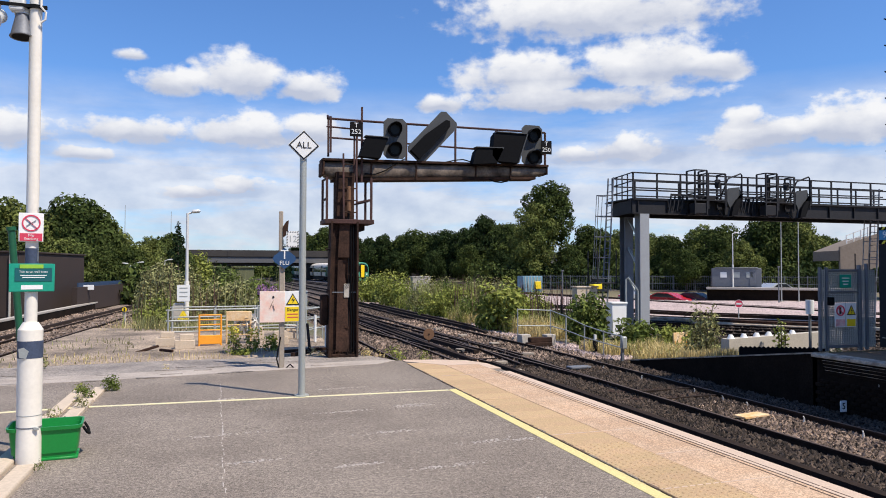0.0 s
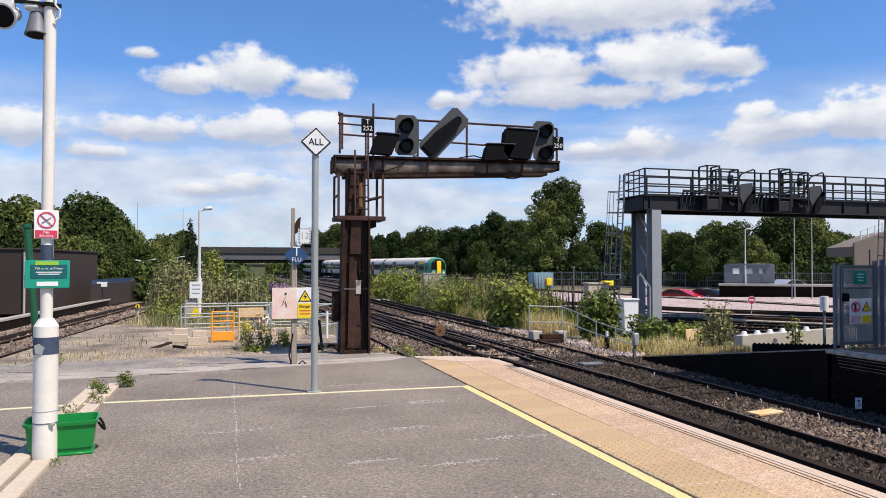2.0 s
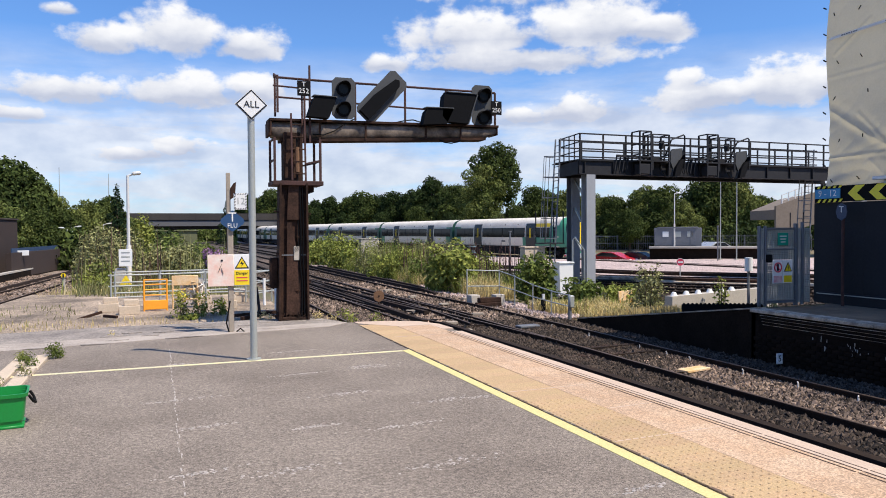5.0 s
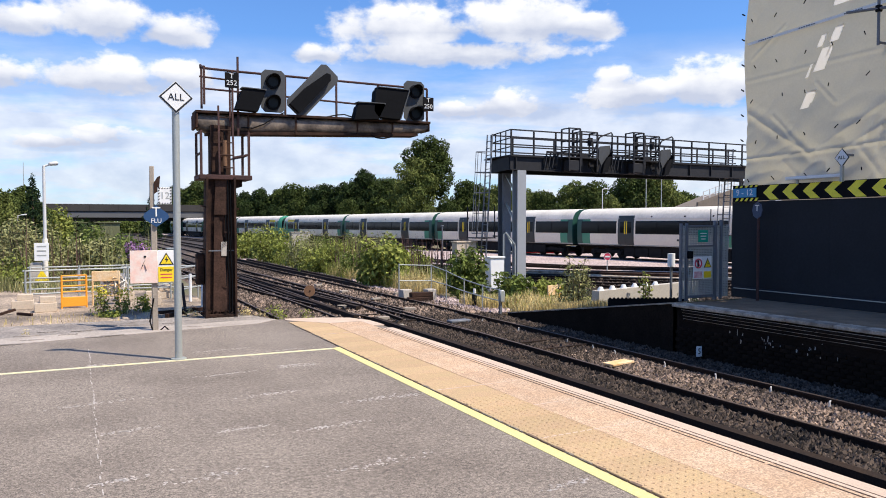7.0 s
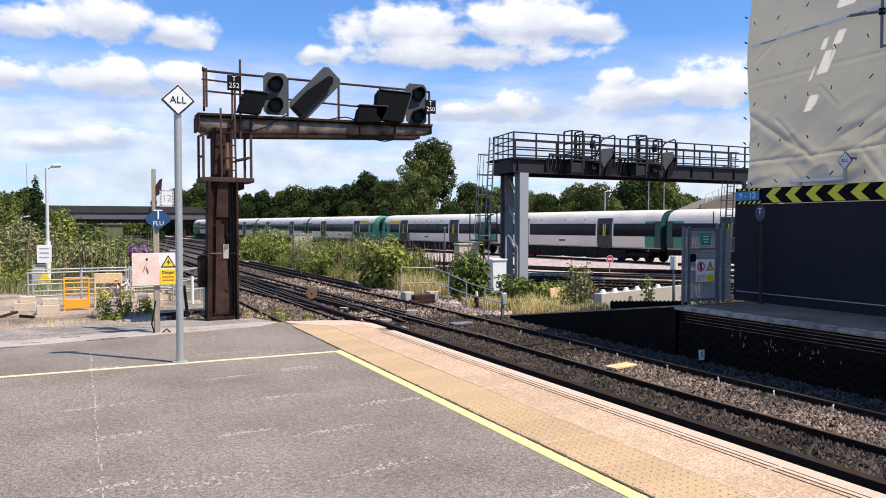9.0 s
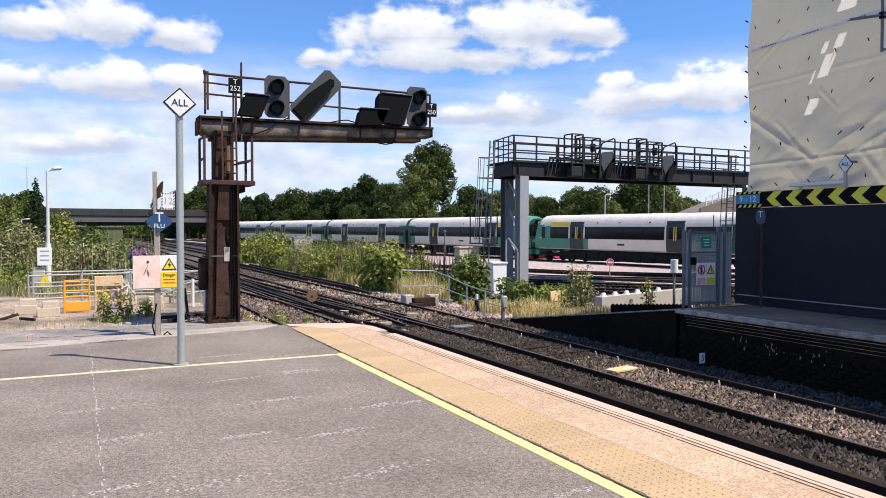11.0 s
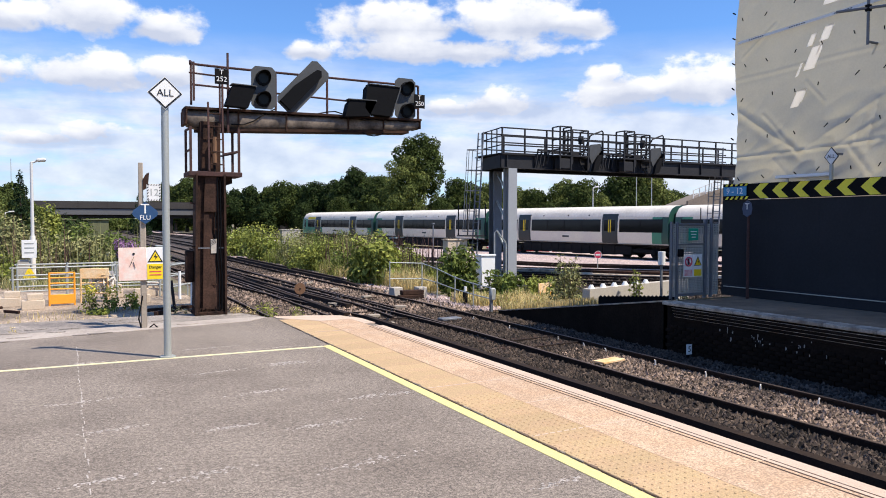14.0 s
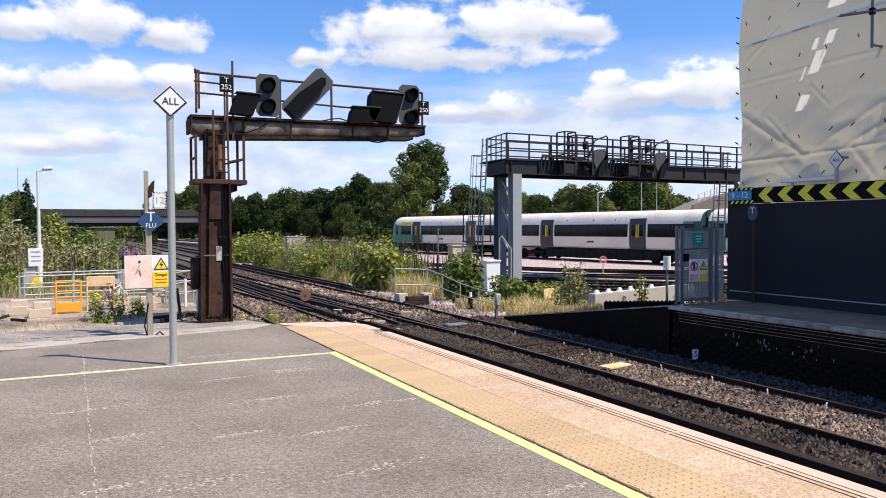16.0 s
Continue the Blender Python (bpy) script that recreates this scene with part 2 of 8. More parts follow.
M = dict(
    asphalt=mat("asphalt", (0.236, 0.198, 0.162), 0.9, var=0.4, scale=0.7, fine=28, bump=0.6, col2=(0.165, 0.136, 0.111), patch=0.9, dist=0.006, speck=0.55, speck_size=140),
    asphalt_old=mat("old_tarmac", (0.30, 0.262, 0.228), 0.92, var=0.35, scale=1.2, fine=30, bump=0.4, col2=(0.17, 0.15, 0.135), patch=0.95, speck=0.3, speck_size=45),
    pale_strip=mat("pale_concrete_strip", (0.42, 0.365, 0.315), 0.92, var=0.3, scale=1.5, fine=40, col2=(0.29, 0.25, 0.215), patch=0.9),
    worn=mat("worn_scuff", (0.50, 0.45, 0.41), 0.95, var=0.4, scale=6, fine=70, bump=0.3),
    pad=mat("sandy_concrete", (0.39, 0.305, 0.225), 0.95, var=0.5, scale=0.6, fine=22, bump=0.5, col2=(0.125, 0.10, 0.076), patch=1.0, speck=0.4, speck_size=40),
    tactile=mat("buff_tactile_paving", (0.455, 0.325, 0.175), 0.85, var=0.25, scale=3, fine=90, col2=(0.47, 0.315, 0.19), patch=0.8, rnd=0.08, speck=0.15, speck_size=110),
    coping=mat("pink_concrete_slab", (0.47, 0.315, 0.200), 0.88, var=0.32, scale=2.2, fine=110, col2=(0.51, 0.375, 0.265), patch=0.8, rnd=0.08, speck=0.34, speck_size=90),
    nosing=mat("pale_nosing", (0.56, 0.43, 0.33), 0.85, var=0.2, scale=3, fine=90),
    groove=mat("dark_joint", (0.16, 0.11, 0.08), 0.95, var=0.3),
    yellow_line=mat("yellow_line_paint", (0.66, 0.565, 0.25), 0.8, var=0.18, scale=5, fine=60, col2=(0.60, 0.52, 0.24), patch=0.6),
    cream_line=mat("cream_line_paint", (0.72, 0.65, 0.38), 0.8, var=0.2, scale=5, fine=60, col2=(0.55, 0.51, 0.38), patch=0.7),
    rail_side=mat("rusty_rail", (0.024, 0.017, 0.014), 0.9, 0.0, spec=0.15, var=0.4, scale=3, fine=50, col2=(0.045, 0.028, 0.018)),
    rail_top=mat("rusty_rail_head", (0.105, 0.074, 0.056), 0.6, 0.15, var=0.3, scale=5, col2=(0.06, 0.042, 0.033)),
    sleeper=mat("stained_sleeper", (0.16, 0.115, 0.085), 0.95, var=0.3, scale=3, fine=30, col2=(0.09, 0.065, 0.05)),
    ballast=mat("brown_ballast", (0.088, 0.064, 0.050), 0.95, var=0.65, scale=0.8, fine=14, bump=1.0, col2=(0.036, 0.028, 0.023), patch=0.9, dist=0.04, speck=0.7, speck_size=17),
    ballast_pink=mat("pale_pink_ballast", (0.46, 0.36, 0.33), 0.95, var=0.4, scale=0.6, fine=10, bump=1.0, col2=(0.37, 0.29, 0.265), patch=0.8, dist=0.04, speck=0.4, speck_size=12),
    stone=mat("ballast_stone", (0.27, 0.195, 0.145), 0.95, var=0.2, scale=0.55, fine=30, island=0.9, col2=(0.040, 0.031, 0.026), patch=0.85),
    stone_dark=mat("sooty_shaded_ballast_stone", (0.078, 0.056, 0.042), 0.95, var=0.2, scale=0.9, fine=30, island=0.9, col2=(0.022, 0.017, 0.013), patch=0.7),
    ballast_far=mat("dark_far_ballast", (0.055, 0.042, 0.035), 0.95, var=0.6, scale=0.5, fine=6, bump=0.8, col2=(0.026, 0.021, 0.018), patch=0.9, dist=0.04),
    ballast_dusty=mat("dusty_brown_ballast", (0.30, 0.235, 0.185), 0.95, var=0.4, scale=0.6, fine=12, bump=1.0, col2=(0.19, 0.15, 0.12), patch=0.9, dist=0.04, speck=0.5, speck_size=14),
    earth=mat("dry_earth", (0.20, 0.155, 0.095), 0.97, var=0.4, scale=0.35, fine=12, bump=0.6, col2=(0.09, 0.095, 0.045), patch=1.0, dist=0.03),
    white_paint=mat("cream_post_paint", (0.80, 0.76, 0.68), 0.45, var=0.05, scale=4, fine=30, bump=0.04, col2=(0.70, 0.65, 0.56), patch=0.5),
    navy=mat("navy_band_paint", (0.055, 0.075, 0.125), 0.55, var=0.2, scale=9),
    galv=mat("galvanised_grey", (0.40, 0.42, 0.40), 0.5, 0.35, var=0.1, scale=6, fine=60, bump=0.05),
    galv_dark=mat("weathered_grey_steel", (0.17, 0.18, 0.20), 0.6, 0.3, var=0.18, scale=4, fine=50, bump=0.08),
    column_grey=mat("pale_grey_column", (0.36, 0.37, 0.38), 0.55, 0.2, var=0.12, scale=3, fine=40, bump=0.06),
    gantry_dark=mat("dark_grey_gantry_paint", (0.028, 0.028, 0.031), 0.7, spec=0.2, var=0.25, scale=3, fine=40, bump=0.1),
    rust=mat("rusted_brown_steel", (0.060, 0.032, 0.022), 0.9, spec=0.15, var=0.45, scale=2.5, fine=30, bump=0.3, col2=(0.014, 0.010, 0.009), patch=0.9),
    rust_red=mat("red_brown_railing", (0.075, 0.032, 0.027), 0.8, var=0.35, scale=4, fine=40, col2=(0.035, 0.02, 0.018), patch=0.8),
    arm_steel=mat("stained_grey_brown_girder", (0.22, 0.175, 0.135), 0.5, var=0.35, scale=2.2, fine=25, col2=(0.020, 0.014, 0.012), patch=1.0),
    head_grey=mat("faded_signal_grey", (0.062, 0.066, 0.07), 0.75, var=0.15, scale=5, bump=0.05),
    black=mat("matt_black_paint", (0.007, 0.007, 0.008), 0.85, var=0.2, scale=5, bump=0.05, spec=0.15),
    sign_white=mat("white_sign_face", (0.80, 0.80, 0.78), 0.45, var=0.05, scale=6, bump=0.0),
    sign_black=mat("black_sign_lettering", (0.012, 0.014, 0.018), 0.5, var=0.1, bump=0.0),
    sign_blue=mat("blue_sign_face", (0.022, 0.068, 0.165), 0.5, var=0.1, scale=6, bump=0.0),
    sky_blue=mat("light_blue_sign_face", (0.06, 0.28, 0.50), 0.5, var=0.1, scale=6, bump=0.0),
    sign_green=mat("green_sign_face", (0.012, 0.30, 0.20), 0.4, var=0.08, scale=8, bump=0.0),
    sign_teal=mat("dark_teal_panel", (0.010, 0.105, 0.115), 0.4, var=0.08, bump=0.0),
    lime=mat("lime_bar", (0.28, 0.52, 0.05), 0.45, var=0.08, bump=0.0),
    sign_red=mat("red_sign_print", (0.62, 0.05, 0.10), 0.5, var=0.1, bump=0.0),
    sign_pink=mat("faded_pink_print", (0.70, 0.30, 0.30), 0.6, var=0.15, scale=7, col2=(0.80, 0.72, 0.66), patch=0.9, bump=0.0),
    faded_white=mat("faded_salmon_board", (0.80, 0.70, 0.62), 0.6, var=0.06, scale=6, col2=(0.82, 0.50, 0.40), patch=0.8, bump=0.0),
    sign_yellow=mat("yellow_sign_face", (0.86, 0.62, 0.02), 0.5, var=0.06, bump=0.0),
    bin_green=mat("bright_green_plastic", (0.010, 0.24, 0.045), 0.38, var=0.1, scale=5, fine=80, bump=0.05),
    dark_green=mat("dark_green_paint", (0.012, 0.095, 0.045), 0.45, var=0.15, scale=6, bump=0.04),
    orange=mat("orange_plastic", (0.90, 0.36, 0.03), 0.5, var=0.1, scale=4, bump=0.04),
    orange_pale=mat("faded_orange_board", (0.72, 0.44, 0.18), 0.7, var=0.15, scale=4, col2=(0.78, 0.62, 0.42), patch=0.8),
    rubber_block=mat("pale_concrete_block", (0.56, 0.46, 0.35), 0.92, var=0.15, scale=3, fine=40),
    rope=mat("white_plastic_sheet", (0.78, 0.74, 0.68), 0.6, var=0.1),
    hoarding=mat("dark_navy_hoarding", (0.021, 0.0225, 0.026), 0.7, spec=0.15, var=0.12, scale=1.2, fine=20, bump=0.05, col2=(0.026, 0.028, 0.033), patch=0.8),
    sheet=mat("grey_white_sheeting", (0.62, 0.58, 0.455), 0.5, var=0.05, scale=0.8, fine=25, bump=0.1, col2=(0.55, 0.525, 0.42), patch=0.9, translucent=0.30),
    # bright translucent white standing for sunlit sheet seen through gaps
    sheet_bright=mat("sunlit_gap_white", (0.86, 0.85, 0.82), 0.4, var=0.04, translucent=0.9, bump=0.0),
    # brick taken near black to deepen the far platform's shade
    brick_dark=mat("near_black_brick", (0.020, 0.013, 0.009), 0.95, spec=0.1, var=0.45, scale=1.5, fine=25, bump=0.3, rnd=0.2, col2=(0.010, 0.007, 0.005), patch=0.9),
    grey_deck=mat("dark_platform_tarmac", (0.285, 0.205, 0.140), 0.95, spec=0.1, var=0.3, scale=1.2, fine=60, col2=(0.17, 0.125, 0.09), patch=0.9),
    slab_grey=mat("grey_edge_slab", (0.22, 0.175, 0.135), 0.9, var=0.35, scale=3.5, fine=40, rnd=0.25, col2=(0.66, 0.55, 0.43), patch=0.8),
    conc=mat("pale_concrete", (0.45, 0.41, 0.355), 0.92, var=0.15, scale=1.5, fine=30, col2=(0.38, 0.345, 0.30), patch=0.8),
    brown_wall=mat("dark_brown_cladding", (0.038, 0.026, 0.022), 0.85, var=0.2, scale=1.0, fine=20, col2=(0.055, 0.036, 0.03)),
    bridge_conc=mat("weathered_bridge_concrete", (0.05, 0.045, 0.042), 0.9, var=0.2, scale=0.2, fine=4, col2=(0.035, 0.032, 0.03)),
    bridge_beam=mat("grey_bridge_beam", (0.12, 0.12, 0.125), 0.8, var=0.1, scale=0.3, fine=5),
    # near black: the shade under the bridge is in this colour
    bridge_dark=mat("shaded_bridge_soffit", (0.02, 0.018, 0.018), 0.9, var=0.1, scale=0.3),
    flyover=mat("tan_flyover_concrete", (0.20, 0.165, 0.13), 0.9, var=0.12, scale=0.2, fine=5),
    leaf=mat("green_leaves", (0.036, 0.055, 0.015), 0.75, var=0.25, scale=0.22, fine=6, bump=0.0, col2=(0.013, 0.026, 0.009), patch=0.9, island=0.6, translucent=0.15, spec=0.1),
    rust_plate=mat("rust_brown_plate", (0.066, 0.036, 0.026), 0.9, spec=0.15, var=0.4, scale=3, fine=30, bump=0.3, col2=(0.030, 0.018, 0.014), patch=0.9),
    # brighter leaf copy: sunlight on the foliage is in the colour
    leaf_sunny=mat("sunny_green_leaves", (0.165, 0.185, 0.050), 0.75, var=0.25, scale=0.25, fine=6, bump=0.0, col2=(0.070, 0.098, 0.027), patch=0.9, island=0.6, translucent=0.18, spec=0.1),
    # plain black, also the shade painted into the hooded boxes
    deep_black=mat("matt_deep_black", (0.006, 0.0065, 0.008), 0.8, spec=0.1, var=0.2, bump=0.0),
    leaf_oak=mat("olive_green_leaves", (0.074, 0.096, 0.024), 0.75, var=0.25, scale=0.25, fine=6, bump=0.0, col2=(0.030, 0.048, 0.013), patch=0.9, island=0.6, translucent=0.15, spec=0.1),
    seed_head=mat("brown_purple_seed_heads", (0.13, 0.075, 0.065), 0.85, var=0.2, scale=0.8, fine=10, bump=0.0, island=0.5, spec=0.1),
    leaf_light=mat("light_green_leaves", (0.27, 0.29, 0.07), 0.7, var=0.2, scale=0.6, fine=8, bump=0.0, col2=(0.18, 0.225, 0.045), patch=0.9, island=0.5, translucent=0.25, spec=0.1),
    leaf_mid=mat("mid_green_leaves", (0.15, 0.185, 0.045), 0.7, var=0.2, scale=0.5, fine=8, bump=0.0, col2=(0.075, 0.112, 0.028), patch=0.9, island=0.5, translucent=0.25, spec=0.1),
    leaf_grey=mat("grey_green_leaves", (0.30, 0.29, 0.13), 0.8, var=0.2, scale=0.5, fine=8, bump=0.0, col2=(0.16, 0.175, 0.07), patch=0.9, island=0.6, translucent=0.2, spec=0.1),
    conifer=mat("dark_conifer_needles", (0.022, 0.042, 0.018), 0.8, var=0.2, bump=0.0, island=0.5, translucent=0.1, spec=0.1),
    grass=mat("dry_straw_grass", (0.62, 0.50, 0.25), 0.85, var=0.2, scale=0.8, fine=10, bump=0.0, island=0.45, col2=(0.54, 0.45, 0.20), patch=0.9, translucent=0.25, spec=0.1),
    yellow_bloom=mat("yellow_ragwort_bloom", (0.62, 0.52, 0.06), 0.8, var=0.2, island=0.3, bump=0.0),
    purple=mat("purple_blossom", (0.36, 0.20, 0.36), 0.8, var=0.2, island=0.4, bump=0.0, translucent=0.2),
    bark=mat("grey_brown_bark", (0.10, 0.075, 0.05), 0.95, var=0.3, scale=2, fine=20, bump=0.5),
    wood=mat("weathered_grey_timber", (0.34, 0.29, 0.235), 0.9, var=0.2, scale=5, fine=40, bump=0.2),
    train_white=mat("dusty_white_train_paint", (0.82, 0.765, 0.61), 0.45, var=0.05, scale=0.6, fine=8, bump=0.0, col2=(0.72, 0.655, 0.56), patch=0.8),
    train_green=mat("train_green_paint", (0.055, 0.25, 0.155), 0.4, var=0.08, scale=0.8, bump=0.0),
    train_dark=mat("dark_green_train_paint", (0.020, 0.075, 0.060), 0.4, var=0.1, scale=0.8, bump=0.0),
    train_roof=mat("dusty_pale_roof", (0.76, 0.71, 0.62), 0.7, var=0.12, scale=0.7, fine=6, bump=0.0, col2=(0.60, 0.555, 0.48), patch=0.8),
    train_door=mat("dark_grey_door_paint", (0.035, 0.043, 0.043), 0.45, var=0.1, bump=0.0),
    train_glass=mat("tinted_train_window", (0.010, 0.011, 0.012), 0.15, var=0.1, bump=0.0, spec=0.2),
    train_yellow=mat("train_warning_yellow", (0.88, 0.62, 0.01), 0.45, var=0.06, bump=0.0),
    under=mat("grimy_underframe", (0.010, 0.0085, 0.0075), 0.9, var=0.3, scale=2, fine=20),
    lamp_head=mat("pale_lamp_head", (0.62, 0.62, 0.60), 0.5, var=0.05, bump=0.0),
    car_red=mat("red_car_paint", (0.45, 0.018, 0.025), 0.25, var=0.05, bump=0.0, spec=0.6),
    car_dark=mat("dark_blue_car_paint", (0.02, 0.03, 0.05), 0.25, var=0.05, bump=0.0, spec=0.6),
    car_silver=mat("silver_car_paint", (0.5, 0.52, 0.54), 0.3, 0.5, var=0.05, bump=0.0),
    lens_dark=mat("unlit_signal_lens", (0.006, 0.008, 0.008), 0.35, var=0.1, bump=0.0, spec=0.2),
    glass=mat("dark_glass", (0.02, 0.025, 0.03), 0.06, var=0.05, bump=0.0, spec=0.6),
    hazard_y=mat("yellow_chevron", (0.90, 0.78, 0.06), 0.5, var=0.08, scale=6, bump=0.0),
    blue_barrier=mat("blue_fence_board", (0.03, 0.06, 0.12), 0.6, var=0.2, scale=4),
    blue_tent=mat("pale_blue_cabinet", (0.16, 0.30, 0.38), 0.6, var=0.1, scale=4),
    olive=mat("olive_green_cladding", (0.125, 0.13, 0.065), 0.8, var=0.15, scale=0.4, fine=6),
    insul=mat("white_porcelain", (0.72, 0.68, 0.62), 0.4, var=0.1),
    porcelain_rust=mat("rust_stained_steel", (0.18, 0.095, 0.05), 0.8, var=0.3, scale=8),
)


# ---- building helpers ----
def thing(name, pos=(0, 0, 0), rz=0.0, label="", category="", group="", kind=""):
    ob = new(name)
    ob.empty_display_size = 0.2
    ob.matrix_world = pose(*pos, 0, 0, rz)
    return tagged(ob, label, category, group, kind)


def part(name, bm, material, parent=None, label=""):
    """One mesh object from a bmesh, under a thing or a part."""
    me = bpy.data.meshes.new(name)
    bmesh.ops.recalc_face_normals(bm, faces=bm.faces)
    bm.to_mesh(me)
    bm.free()
    for f in me.polygons:
        f.use_smooth = True
    me.set_sharp_from_angle(angle=radians(38))
    return meshed(name, me, material, parent, label)


def meshed(name, me, material, parent=None, label=""):
    if material and not me.materials:
        me.materials.append(M[material])
    ob = new(name, me)
    ob.parent = parent
    return tagged(ob, label)


def box(bm, c, s, bevel=0.0, rot=None):
    """A box about c of size s, with bevelled edges; rot: degrees about x, y, z."""
    r = bmesh.ops.create_cube(bm, size=1.0)
    vs = r["verts"]
    bmesh.ops.scale(bm, vec=s, verts=vs)
    if bevel:
        es = list({e for v in vs for e in v.link_edges})
        r = bmesh.ops.bevel(bm, geom=es, offset=min(bevel, 0.45 * min(s)), segments=1, affect="EDGES", profile=0.7)
        vs = list({v for f in r["faces"] for v in f.verts} | {v for v in vs if v.is_valid})
    if rot:
        bmesh.ops.rotate(bm, cent=(0, 0, 0), matrix=Euler([radians(a) for a in rot]).to_matrix(), verts=vs)
    bmesh.ops.translate(bm, vec=c, verts=vs)
    return bm


def rod(bm, a, b, r, seg=8, r2=None):
    """A round bar from a to b."""
    a, b = Vector(a), Vector(b)
    d = b - a
    m = Matrix.Translation((a + b) / 2) @ d.to_track_quat("Z", "Y").to_matrix().to_4x4()
    bmesh.ops.create_cone(bm, cap_ends=True, segments=seg, radius1=r, radius2=r if r2 is None else r2, depth=d.length, matrix=m)
    return bm


def bar(bm, a, b, w, h):
    """A square bar from a to b, w wide and h high."""
    a, b = Vector(a), Vector(b)
    d = b - a
    r = bmesh.ops.create_cube(bm, size=1.0)
    bmesh.ops.scale(bm, vec=(w, h, d.length), verts=r["verts"])
    bmesh.ops.transform(bm, matrix=Matrix.Translation((a + b) / 2) @ d.to_track_quat("Z", "Y").to_matrix().to_4x4(), verts=r["verts"])
    return bm


def prism(bm, pts, depth, axis="y", at=0.0):
    """A flat outline pts given in two axes, drawn out by depth along the third."""
    def p3(p, k):
        if axis == "y":
            return (p[0], at + k, p[1])
        if axis == "x":
            return (at + k, p[0], p[1])
        return (p[0], p[1], at + k)
    n = len(pts)
    a = [bm.verts.new(p3(p, 0.0)) for p in pts]
    b = [bm.verts.new(p3(p, depth)) for p in pts]
    bm.faces.new(a)
    bm.faces.new(list(reversed(b)))
    for i in range(n):
        bm.faces.new((a[i], b[i], b[(i + 1) % n], a[(i + 1) % n]))
    return bm


def tube(bm, pts, r, seg=6):
    """One bent round bar through the points."""
    P = [Vector(p) for p in pts]
    rings = []
    side = None
    for i, p in enumerate(P):
        d = (P[min(i + 1, len(P) - 1)] - P[max(i - 1, 0)]).normalized()
        if side is None:
            side = d.orthogonal().normalized()
        side = (side - d * side.dot(d)).normalized()
        up = d.cross(side)
        rings.append([bm.verts.new(p + (side * math.cos(2 * math.pi * k / seg) + up * math.sin(2 * math.pi * k / seg)) * r) for k in range(seg)])
    for a, b in zip(rings, rings[1:]):
        for k in range(seg):
            bm.faces.new((a[k], a[(k + 1) % seg], b[(k + 1) % seg], b[k]))
    bm.faces.new(rings[0])
    bm.faces.new(list(reversed(rings[-1])))
    return bm


def B():
    return bmesh.new()


def lettering(name, text, size, m, material, parent, extrude=0.002, align="CENTER"):
    cu = bpy.data.curves.new(name, "FONT")
    cu.body, cu.size, cu.extrude, cu.align_x, cu.align_y = text, size, extrude, align, "CENTER"
    cu.resolution_u = 2
    tmp = bpy.data.objects.new("tmp", cu)
    me = bpy.data.meshes.new_from_object(tmp)
    bpy.data.objects.remove(tmp)
    ob = meshed(name, me, material, parent)
    ob.matrix_local = m
    return ob


FACE = pose(0, 0, 0, 90, 0, 0)                 # lettering that faces -y


def sweep(bm, line, outline):
    """Draws the outline (across, up) along a line of points in plan."""
    rings = []
    for i, p in enumerate(line):
        a, b = Vector(line[max(i - 1, 0)]), Vector(line[min(i + 1, len(line) - 1)])
        d = (b - a).normalized()
        n = Vector((d.y, -d.x, 0)).normalized()
        rings.append([bm.verts.new(Vector(p) + n * o[0] + Vector((0, 0, o[1]))) for o in outline])
    k = len(outline)
    for r, q in zip(rings, rings[1:]):
        for i in range(k):
            bm.faces.new((r[i], q[i], q[(i + 1) % k], r[(i + 1) % k]))
    bm.faces.new(rings[0])
    bm.faces.new(list(reversed(rings[-1])))
    return bm


def leaf_mesh(name, blobs, n, size, seed, aspect=0.55, shell=0.72, droop=0.25):
    """Many small bent leaves, strewn through uneven lumps (x, y, z, rx, ry, rz)."""
    rng = np.random.default_rng(seed)
    bl = np.array(blobs, float)
    w = (bl[:, 3] * bl[:, 4] + bl[:, 4] * bl[:, 5] + bl[:, 3] * bl[:, 5])
    k = rng.choice(len(bl), n, p=w / w.sum())
    d = rng.normal(size=(n, 3))
    d /= np.linalg.norm(d, axis=1)[:, None]
    bump = 1 + 0.13 * np.sin(d[:, 0] * 7 + k) * np.cos(d[:, 2] * 6 + 2 * k) + 0.08 * np.sin(d[:, 1] * 13 + k * 3)
    rad = (shell + (1.06 - shell) * rng.random(n) ** 0.7) * bump
    c = bl[k, :3] + d * bl[k, 3:] * rad[:, None]
    nrm = d + rng.normal(size=(n, 3)) * 0.55 + np.array([0, 0, 0.35])
    nrm /= np.linalg.norm(nrm, axis=1)[:, None]
    t = np.cross(nrm, rng.normal(size=(n, 3)))
    t /= np.linalg.norm(t, axis=1)[:, None] + 1e-9
    b = np.cross(nrm, t)
    s = size * (0.6 + 0.8 * rng.random(n))[:, None]
    drop = np.array([0, 0, -droop])
    v = np.stack([c - t * s, c - b * s * aspect + nrm * s * 0.12, c + t * s + drop * s, c + b * s * aspect + nrm * s * 0.12], 1).reshape(-1, 3)
    f = np.arange(4 * n).reshape(-1, 4)
    me = bpy.data.meshes.new(name)
    me.from_pydata(v.tolist(), [], f.tolist())
    return me


